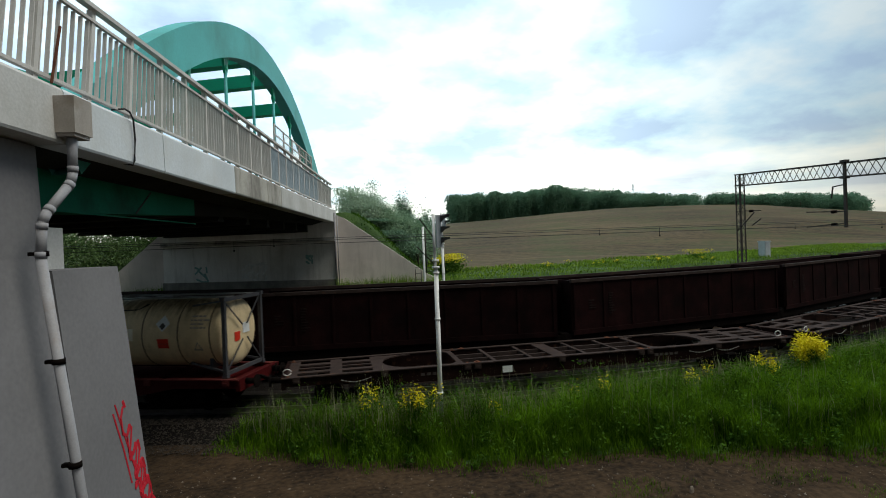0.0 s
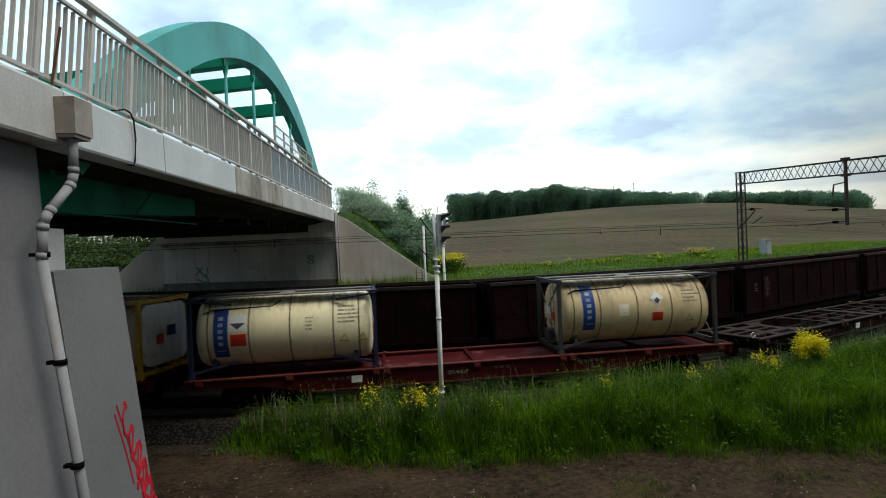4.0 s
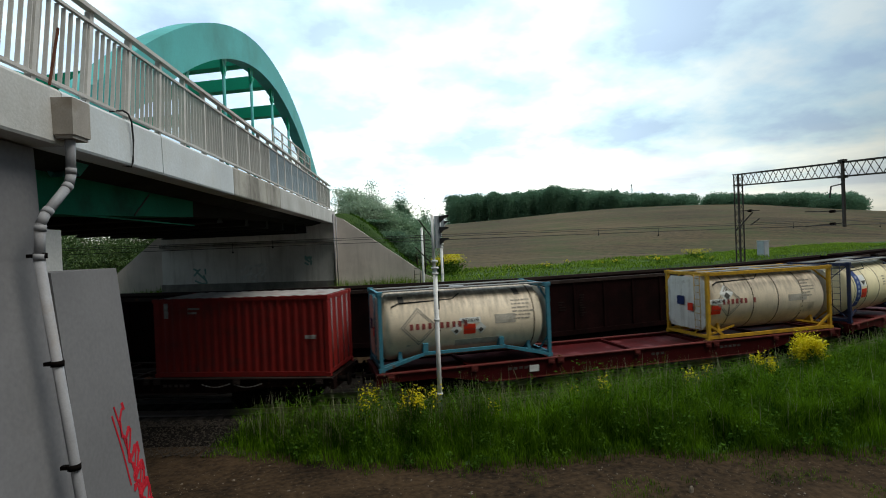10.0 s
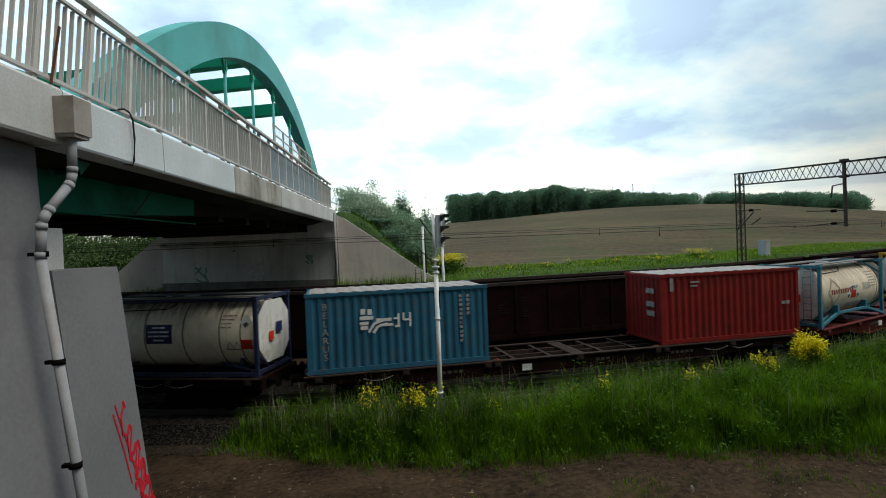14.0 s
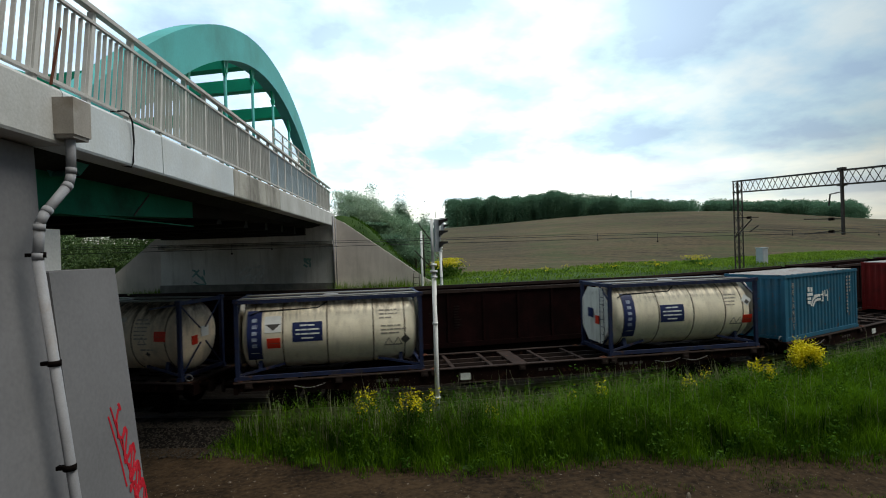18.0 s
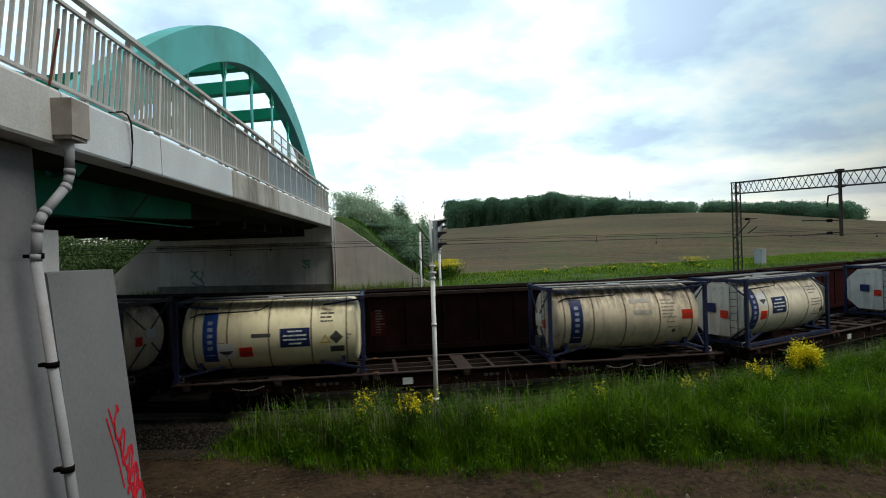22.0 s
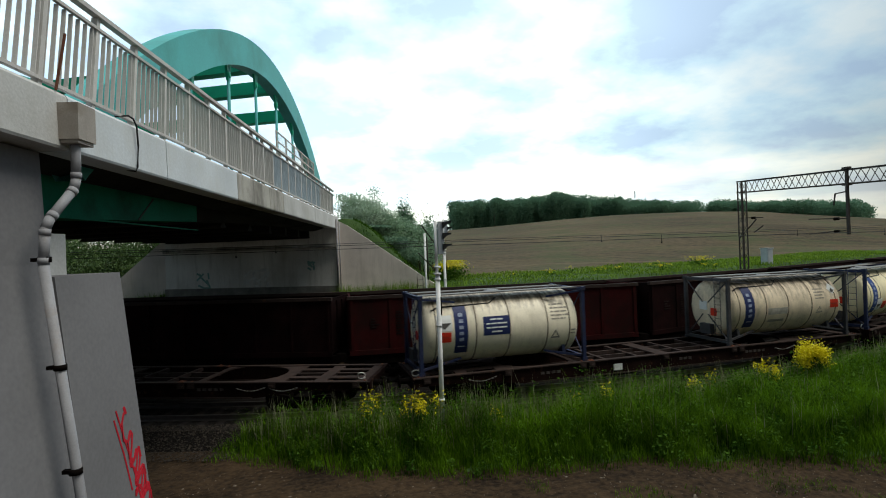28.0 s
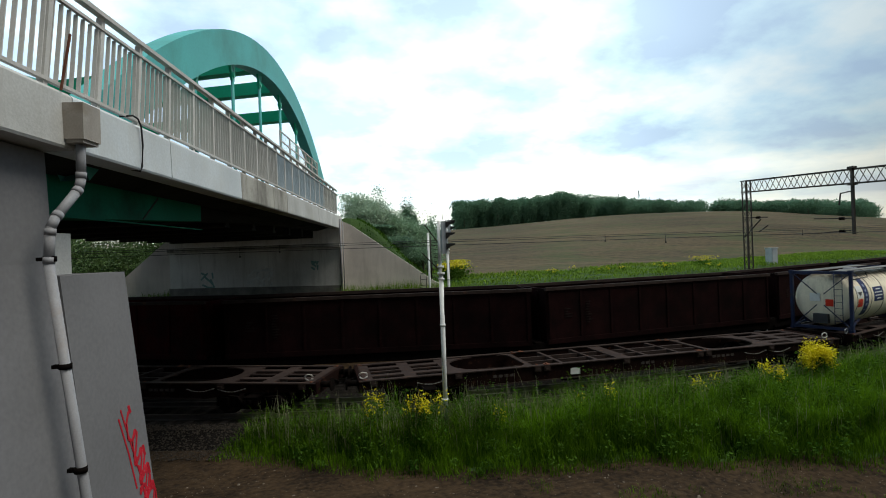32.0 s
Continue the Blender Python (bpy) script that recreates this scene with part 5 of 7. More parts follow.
def flat_wagon(paint, label, plated):
    w = empty("flat_wagon", label, "railway wagon", group="container wagons of the train")
    for y in (-1.22, 1.22):
        bm = bmesh.new()
        low = 0.52 if plated else 0.60
        slab(bm, ((-9.45, 1.12), (9.45, 1.12), (9.45, 0.84), (7.2, 0.82), (5.6, low), (-5.6, low), (-7.2, 0.82), (-9.45, 0.84)), y - 0.05, y + 0.05, "y")
        sill = part("side_sill", bm, M[paint], w, bevel=0.006)
        s = -1 if y < 0 else 1
        bm = bmesh.new()
        box(bm, -9.45, 9.45, y - 0.12, y + 0.08, 1.10, 1.135) if s < 0 else box(bm, -9.45, 9.45, y - 0.08, y + 0.12, 1.10, 1.135)
        box(bm, -5.5, 5.5, y - 0.08, y + 0.08, low - 0.004, low + 0.03)
        part("flange", bm, M["wagon_edge" if plated else "wagon_dust_sheen"], sill)
        bm = bmesh.new()                        # stirrups on which the containers' corners lock
        box(bm, -0.11, 0.11, min(0, s * 0.075), max(0, s * 0.075), 0.93, 1.098)
        box(bm, -0.07, 0.07, min(0, s * 0.10), max(0, s * 0.10), 0.97, 1.03)
        lug = mesh_of("lock_bracket", bm, M["wagon_edge" if plated else "wagon_dust_sheen"])
        for x in (-9.0, -6.2, -3.4, -3.05, 0.0, 3.05, 3.4, 6.2, 9.0):
            placed("lock_bracket", lug, sill, pose(x, y + s * 0.05, 0))
    for x in (-9.40, 9.40):
        bm = bmesh.new()
        box(bm, x - 0.07, x + 0.07, -1.28, 1.28, 0.75, 1.14)
        part("end_sill", bm, M[paint], w, bevel=0.01)
    if plated:
        plated_deck(w, paint)
    else:
        skeleton_deck(w, "wagon_dust_sheen")
    bm = bmesh.new()
    box(bm, -0.10, 0.10, -0.09, 0.09, 0, 0.02)
    tube(bm, (0, 0, 0.02), (0, 0, 0.05), 0.045, n=8)
    lug = mesh_of("container_lug", bm, M["rust"])
    for x in (-9.26, -3.4, -3.05, 3.05, 3.4, 9.26):
        for y in (-1.14, 1.14):
            placed("container_lug", lug, w, pose(x, y * 1.06, 1.133 if abs(x) < 3.2 else 1.11))
    bm = bmesh.new()
    box(bm, -0.17, 0.17, -1.30, -1.275, 0.72, 0.94)
    part("data_plate", bm, M["plate"], w, "white data plate").matrix_basis = pose(-2.0 if not plated else -4.05, 0, 0)
    for x, n in ((3.6, 5), (-5.0, 4), (0.6, 3)):  # worn writing on the side beam
        for k in range(n):
            bm = bmesh.new()
            box(bm, x + 0.20 * k, x + 0.20 * k + 0.13, -1.283, -1.268, 0.84, 0.93)
            part("lettering", bm, M["stencil"], w)
    if not plated:                              # chains that sag from the side beam
        for x0 in (5.0, 6.1, -7.6):
            for k in range(9):
                u = k / 8
                bm = bmesh.new()
                tube(bm, (x0 + 0.9 * u, -1.31, 0.93 - 0.09 * math.sin(math.pi * u)), (x0 + 0.9 * u + 0.07, -1.31, 0.93 - 0.09 * math.sin(math.pi * (u + 0.08))), 0.014, n=5)
                part("chain_link", bm, M["dull_white"], w)
    # brake gear and air tank under the frame
    bm = bmesh.new()
    tube(bm, (-2.2, -0.6, 0.55), (-0.9, -0.6, 0.55), 0.2, n=14)
    part("air_tank", bm, M["steel_dark"], w)
    bm = bmesh.new()
    tube(bm, (-5, -0.35, 0.45), (5, -0.35, 0.45), 0.03, n=6)
    beam(bm, (2.0, -1.0, 0.55), (2.0, 1.0, 0.55), 0.06, 0.12)
    part("brake_rod", bm, M["steel_dark"], w)
    for x in (-7.1, 7.1):
        bogie(w, x)
    buffers(w, 9.44, paint)
    return w


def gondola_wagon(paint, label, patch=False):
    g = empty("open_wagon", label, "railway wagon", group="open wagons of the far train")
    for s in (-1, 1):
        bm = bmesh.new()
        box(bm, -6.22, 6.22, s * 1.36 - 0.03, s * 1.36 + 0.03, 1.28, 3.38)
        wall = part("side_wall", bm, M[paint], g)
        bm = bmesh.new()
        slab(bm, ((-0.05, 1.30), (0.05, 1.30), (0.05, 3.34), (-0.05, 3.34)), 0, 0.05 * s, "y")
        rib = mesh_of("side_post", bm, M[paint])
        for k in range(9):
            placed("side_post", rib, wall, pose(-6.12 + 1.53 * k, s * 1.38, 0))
        # the rail's grey sheen is given by the paler deck colour
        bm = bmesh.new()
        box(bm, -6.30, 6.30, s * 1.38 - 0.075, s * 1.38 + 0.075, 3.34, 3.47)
        part("top_rail", bm, M["wagon_dust_sheen"], wall, bevel=0.03)
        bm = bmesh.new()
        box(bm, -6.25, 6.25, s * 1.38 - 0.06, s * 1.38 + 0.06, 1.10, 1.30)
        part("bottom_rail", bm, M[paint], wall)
        if s < 0:
            if patch:
                bm = bmesh.new()
                box(bm, -4.55, -3.95, -1.405, -1.392, 1.75, 2.75)
                part("stencil_panel", bm, M["gondola_red"], wall)
            for x0, z0, n in ((-5.4, 2.5, 4), (-4.35, 2.75, 9)):
                for k in range(n):
                    bm = bmesh.new()
                    u = random.uniform(0.15, 0.38)
                    box(bm, x0, x0 + u, -1.412, -1.398, z0 - 0.11 * k, z0 - 0.11 * k + 0.05)
                    part("lettering", bm, M["stencil" if patch else "faint_stencil"], wall)
    for s in (-1, 1):
        bm = bmesh.new()
        box(bm, s * 6.22 - 0.04, s * 6.22 + 0.04, -1.36, 1.36, 1.2, 3.42)
        for y in (-0.7, 0, 0.7):
            box(bm, min(s * 6.24, s * 6.33), max(s * 6.24, s * 6.33), y - 0.05, y + 0.05, 1.2, 3.3)
        part("end_wall", bm, M[paint], g)
    bm = bmesh.new()
    box(bm, -6.2, 6.2, -1.33, 1.33, 1.20, 1.26)
    part("floor", bm, M["coal"], g)
    bm = bmesh.new()
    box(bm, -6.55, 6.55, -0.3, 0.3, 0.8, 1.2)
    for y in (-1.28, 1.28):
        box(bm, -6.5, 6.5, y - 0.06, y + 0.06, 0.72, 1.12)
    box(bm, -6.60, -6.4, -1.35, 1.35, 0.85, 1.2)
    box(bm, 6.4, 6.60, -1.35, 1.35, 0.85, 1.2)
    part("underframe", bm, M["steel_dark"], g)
    for x in (-4.5, 4.5):
        bogie(g, x)
    buffers(g, 6.6, paint)
    return g


# the paler patches are wear together with sky reflections put into the colour
M["wagon_red_worn_glint"] = mat("worn_glinting_floor_plate", (0.060, 0.0036, 0.0042), 0.45, spec=0.25, vary=0.3, scale=1.0, fine=35, dirt=(0.17, 0.05, 0.055), dirt_at=(0.54, 0.60))


def build_trains():
    dark = flat_wagon("wagon_brown", "rust-brown skeletal container flat wagon, partly empty", False)
    red = flat_wagon("wagon_red", "worn red container flat wagon with plated floor", True)

    def twin(src):
        c = copy_thing(src, Matrix())
        for o in c.children_recursive:
            if o.name.startswith("wheelset"):
                wheelsets.append((o, o.location.x))
        return c
    used = set()
    for order in range(-1, 9):
        src = red if order in (1, 2) else dark
        flat_wagons.append((src if src not in used else twin(src), order))
        used.add(src)
    bm = bmesh.new()                             # a chalked scrawl on the sill
    for k in range(5):
        pts = [(-0.95 + 0.14 * k + 0.06 * math.sin(1.6 * j + k), -1.276, 0.82 + 0.07 * math.cos(1.6 * j + 2 * k)) for j in range(5)]
        for p, q in zip(pts, pts[1:]):
            beam(bm, p, q, 0.008, 0.016)
    part("chalk_scrawl", bm, M["dull_white"], red, "white chalk scrawl")
    A, B = 3.295, -9.355
    L = [
        (1, 2.95, tank_container("weathered tan tank container with blue panel in thin dark frame", "grey_frame", "beam", "tan", (0.62, 1.6, 3.0, 4.3, 5.44),
            [("name", 0.95, 0.75, "blue_panel"), ("diamond", 3.75, 1.75), ("red", 3.55, 0.95), ("lines", 4.75, 1.95, 0.75, 4), ("warn", 5.0, 1.0, "faded_ink"), ("patch", 2.3, 1.2, 0.35, 0.4, "ivory")])),
        (1, B, tank_container("cream tank container with blue panel in navy frame", "navy_frame", "beam", "cream", (0.62, 1.9, 3.2, 4.6, 5.44),
            [("name", 0.80, 0.62, "blue_panel"), ("corrosive", 1.55, 1.72, ), ("red", 1.32, 0.98, 0.5), ("lines", 4.75, 2.05, 0.8, 5), ("warn", 4.95, 1.05), ("lines", 3.7, 1.75, 0.3, 4), ("warn", 5.55, 1.05)])),
        (2, 3.15, tank_container("beige tank container in a yellow full frame", "yellow_frame", "yellow", "beige", (1.05, 2.2, 3.4, 4.6),
            [("emblem", 1.05, 1.40, "faded_ink", 9, (6, 8)), ("red", 0.25, 0.95, 0.42), ("diamond", 0.98, 1.72, 0.32), ("cargo", 0.18, 1.34), ("lines", 4.55, 2.0, 0.75, 6), ("patch", 3.9, 1.25, 0.9, 0.25, "faded_patch"), ("patch", 4.5, 0.75, 0.7, 0.4, "grime")], end_board=True)),
        (2, B, tank_container("beige tank container with lozenge emblem in light blue frame", "sky_frame", "trapeze", "beige", (5.44,),
            [("emblem", 1.35, 1.38, "faded_ink", 10), ("cargo", 2.75, 1.38), ("red", 2.88, 1.02, 0.42), ("diamond", 2.62, 1.2, 0.2), ("diamond", 3.48, 1.2, 0.2), ("lines", 4.65, 2.0, 0.85, 6), ("patch", 4.0, 1.3, 0.75, 0.3, "faded_patch"), ("patch", 2.6, 0.62, 1.7, 0.22, "faded_patch"), ("patch", 0.75, 2.15, 0.2, 0.2, "ink"), ("patch", 4.85, 2.2, 0.2, 0.2, "ink"), ("lines", 0.95, 0.75, 0.2, 1)], end_board=True)),
        (3, A, box_container("dark red corrugated shipping container", "box_red", "roof_pale", False)),
        (3, B, box_container("blue corrugated shipping container with white lettering", "box_blue", "roof_pale", True)),
        (4, A, tank_container("ivory tank container with navy panels in navy frame", "navy_frame", "full", "ivory", (0.62, 2.0, 3.4, 4.7, 5.44),
            [("name", 0.62, 0.62, "navy"), ("info", 2.05, 1.10), ("diamond", 5.62, 1.75, 0.22), ("red", 5.42, 0.90, 0.40), ("lines", 4.75, 1.95, 0.55, 4), ("warn", 5.05, 1.0, "faded_ink"), ("warn", 5.3, 1.0, "faded_ink")], end_board="octagon")),
        (4, -9.44, tank_container("streaked ivory tank container with navy panels in navy frame", "navy_frame", "full", "ivory", (0.62, 1.5, 2.9, 4.4, 5.44),
            [("name", 0.40, 0.62, "navy"), ("corrosive", 1.2, 1.75), ("red", 1.0, 0.98, 0.42), ("info", 1.80, 1.15), ("lines", 4.6, 2.0, 0.75, 3), ("lines", 4.65, 1.5, 0.9, 3), ("warn", 4.9, 0.98, "faded_ink"), ("warn", 5.2, 0.98, "faded_ink"), ("black_diamond", 5.45, 1.05, 0.16)], end_board="octagon")),
        (5, 2.95, tank_container("soot-streaked tank container with navy panel in dark frame", "navy_frame", "beam", "grime", (0.62, 1.7, 2.9, 4.2, 5.44),
            [("name", 0.85, 0.55, "navy"), ("lines", 4.3, 1.95, 0.6, 6), ("red", 5.05, 1.28, 0.42), ("warn", 4.6, 1.3, "faded_ink"), ("lines", 4.5, 0.98, 0.7, 1), ("black_diamond", 4.75, 0.86, 0.09), ("patch", 3.1, 1.9, 0.8, 0.14, "faded_patch"), ("patch", 3.2, 1.5, 0.7, 0.16, "faded_patch")])),
        (5, -9.42, tank_container("cream tank container with several hazard signs in navy frame", "navy_frame", "beam", "cream", (0.62, 1.65, 2.95, 4.3, 5.44),
            [("name", 0.90, 0.60, "blue_panel"), ("lines", 1.4, 1.2, 0.3, 2), ("corrosive", 1.6, 0.95), ("red", 2.0, 0.72, 0.42), ("info", 3.30, 0.98), ("lines", 4.6, 2.0, 0.6, 3, "ink"), ("warn", 4.75, 1.2), ("black_diamond", 5.1, 1.25, 0.22), ("patch", 4.9, 0.75, 0.45, 0.2, "ink"), ("patch", 2.4, 1.35, 0.6, 0.12, "ink"), ("lines", 5.45, 1.3, 0.15, 2)])),
        (6, 2.93, tank_container("grimy tank container with navy panel in dark frame", "grey_frame", "beam", "grime", (0.62, 1.9, 3.0, 4.2, 5.44),
            [("name", 0.88, 0.60, "navy"), ("diamond", 5.35, 1.9, 0.22), ("red", 5.15, 1.15, 0.42), ("lines", 4.4, 1.9, 0.6, 4), ("warn", 4.6, 1.1, "faded_ink"), ("patch", 2.0, 1.05, 0.95, 0.25, "faded_patch"), ("patch", 2.05, 0.75, 0.8, 0.10, "faded_ink")])),
        (6, -9.22, tank_container("off-white tank container with navy notice in navy frame", "navy_frame", "beam", "ivory", (0.62, 2.0, 3.2, 4.6, 5.44),
            [("corrosive", 0.90, 1.65), ("red", 0.70, 1.02, 0.42), ("name", 1.25, 0.62, "navy"), ("info", 2.25, 1.15), ("lines", 4.75, 2.0, 0.75, 5), ("warn", 4.9, 1.0, "ink"), ("lines", 5.5, 1.1, 0.2, 2)])),
    ]
    for order, dx, thing in L:
        loads.append((thing, order, dx))
    first = {}
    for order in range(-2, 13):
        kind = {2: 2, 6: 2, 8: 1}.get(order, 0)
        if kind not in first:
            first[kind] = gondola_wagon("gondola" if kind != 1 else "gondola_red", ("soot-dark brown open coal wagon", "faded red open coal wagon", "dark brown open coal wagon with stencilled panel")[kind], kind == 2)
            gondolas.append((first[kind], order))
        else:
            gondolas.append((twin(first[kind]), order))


build_trains()


# ---- plants, lineside things and distance ----
def leafy(name, dark, light, rough=0.6, spec=0.25, glow=0.25):
    """Leaves and blades: each its own green, a little light passing through."""
    m = bpy.data.materials.new(name)
    m.use_nodes = True
    nt = m.node_tree
    N, L = nt.nodes.new, nt.links.new
    b = nt.nodes["Principled BSDF"]
    b.inputs["Roughness"].default_value, b.inputs["Specular IOR Level"].default_value = rough, spec
    g = N("ShaderNodeNewGeometry")
    big = N("ShaderNodeTexNoise")
    big.inputs["Scale"].default_value, big.inputs["Detail"].default_value = 1.1, 4
    L(g.outputs["Position"], big.inputs["Vector"])
    add = N("ShaderNodeMath")
    add.operation = "MULTIPLY_ADD"
    add.inputs[1].default_value = 0.55
    L(g.outputs["Random Per Island"], add.inputs[0])
    sub = N("ShaderNodeMath")
    sub.operation = "MULTIPLY_ADD"
    sub.inputs[1].default_value, sub.inputs[2].default_value = 2.0, -0.77
    L(big.outputs["Fac"], sub.inputs[0])
    L(sub.outputs[0], add.inputs[2])
    c = N("ShaderNodeMix")
    c.data_type = "RGBA"
    c.inputs["A"].default_value, c.inputs["B"].default_value = (*dark, 1), (*light, 1)
    L(add.outputs[0], c.inputs["Factor"])
    L(c.outputs["Result"], b.inputs["Base Color"])
    tr = N("ShaderNodeBsdfTranslucent")
    L(c.outputs["Result"], tr.inputs["Color"])
    mx = N("ShaderNodeMixShader")
    mx.inputs[0].default_value = glow
    L(b.outputs[0], mx.inputs[1])
    L(tr.outputs[0], mx.inputs[2])
    L(mx.outputs[0], nt.nodes["Material Output"].inputs["Surface"])
    return m


M["grass"] = leafy("tall_meadow_grass", (0.005, 0.022, 0.0012), (0.135, 0.27, 0.010), 0.8, 0.05, 0.35)
M["verge"] = leafy("bright_verge_grass", (0.065, 0.13, 0.012), (0.24, 0.37, 0.04), 0.8, 0.06)
M["stalk"] = leafy("seeding_grass_stalks", (0.14, 0.14, 0.075), (0.32, 0.31, 0.20))
M["weed"] = leafy("broad_weed_leaves", (0.026, 0.072, 0.008), (0.085, 0.165, 0.022), 0.9, 0.03)
M["flower"] = leafy("yellow_flowers", (0.62, 0.50, 0.012), (0.80, 0.72, 0.02))
# bush leaves lightened and blued, putting the air's haze into their colour
M["leaf"] = leafy("hazed_bush_leaves", (0.15, 0.26, 0.15), (0.38, 0.51, 0.35), glow=0.5)
# darker copy of the leaf green, with shade past the bridge in the colour
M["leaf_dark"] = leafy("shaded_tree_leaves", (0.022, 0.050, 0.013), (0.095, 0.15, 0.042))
# this deeper green is raised towards the haze as well
M["leaf_dusk"] = leafy("hazed_green_leaves", (0.085, 0.165, 0.105), (0.24, 0.36, 0.23), glow=0.45)
M["leaf_grey"] = leafy("pale_bush_leaves", (0.27, 0.37, 0.26), (0.50, 0.60, 0.46), glow=0.55)
M["wood_leaf"] = leafy("far_wood_leaves", (0.075, 0.175, 0.11), (0.155, 0.27, 0.165), glow=0.55)
M["bark"] = mat("grey_brown_bark", (0.12, 0.10, 0.08), 0.9, vary=0.25, scale=4, fine=30, bump=0.5)
M["stone"] = mat("pale_field_stone", (0.14, 0.115, 0.09), 0.9, vary=0.2, scale=6, fine=30, bump=0.3)
M["portal"] = mat("dark_lattice_steel", (0.045, 0.038, 0.034), 0.7, vary=0.25, scale=4, fine=40, rust=(0.11, 0.06, 0.035))
M["pole"] = mat("pale_painted_pole", (0.72, 0.72, 0.72), 0.55, vary=0.12, scale=3, fine=40, bump=0.04, dirt=(0.35, 0.33, 0.31), streak=0.3)
M["cabinet"] = mat("pale_grey_cabinet", (0.42, 0.45, 0.48), 0.6, vary=0.08, scale=3, fine=40)
rng = np.random.default_rng(7)


def blades(name, spots, material, width, lean, label, kind="stuff", parent=None):
    """spots: rows of x, y, z, height. Each becomes one bent, tapering blade."""
    p = np.asarray(spots)
    n = len(p)
    az = rng.uniform(0, 2 * np.pi, n)
    side = np.stack([np.cos(az), np.sin(az), np.zeros(n)], 1)
    fall = np.stack([-np.sin(az), np.cos(az), np.zeros(n)], 1) * (p[:, 3] * rng.uniform(0.1, 1.0, n) * lean)[:, None]
    base, h = p[:, :3], p[:, 3]
    w = width * rng.uniform(0.6, 1.3, n)
    up = np.zeros((n, 3))
    up[:, 2] = 1
    rows = []
    for f, wf, b in ((0, 1, 0), (0.55, 0.8, 0.25), (1, 0, 1)):
        c = base + up * (h * (f - 0.12 * b))[:, None] + fall * b
        if wf:
            rows += [c - side * (w * wf / 2)[:, None], c + side * (w * wf / 2)[:, None]]
        else:
            rows.append(c)
    verts = np.stack(rows, 1).reshape(-1, 3)
    i = np.arange(n) * 5
    me = bpy.data.meshes.new(name)
    quads = np.stack([i, i + 1, i + 3, i + 2], 1)
    tris = np.stack([i + 2, i + 3, i + 4], 1)
    me.from_pydata(verts.tolist(), [], quads.tolist() + tris.tolist())
    me.materials.append(material)
    ob = new(name, me)
    ob.parent = parent
    return tagged(ob, label, name.replace("_", " ") if not parent else "", kind=kind)


def petals(name, centres, size, material, parent=None, label="", kind="", flat=0.0):
    """Small leaf-like rhombs, each turned its own way."""
    c = np.asarray(centres)
    n = len(c)
    a = rng.normal(size=(n, 3))
    a[:, 2] *= 1 - flat
    a /= np.linalg.norm(a, axis=1)[:, None]
    b = np.cross(a, rng.normal(size=(n, 3)))
    b /= np.linalg.norm(b, axis=1)[:, None]
    s = (size * rng.uniform(0.55, 1.35, n))[:, None]
    verts = np.stack([c - a * s, c + b * s * 0.5, c + a * s, c - b * s * 0.5], 1).reshape(-1, 3)
    i = np.arange(n) * 4
    me = bpy.data.meshes.new(name)
    me.from_pydata(verts.tolist(), [], np.stack([i, i + 1, i + 2, i + 3], 1).tolist())
    me.materials.append(material)
    ob = new(name, me)
    ob.parent = parent
    return tagged(ob, label, kind=kind)


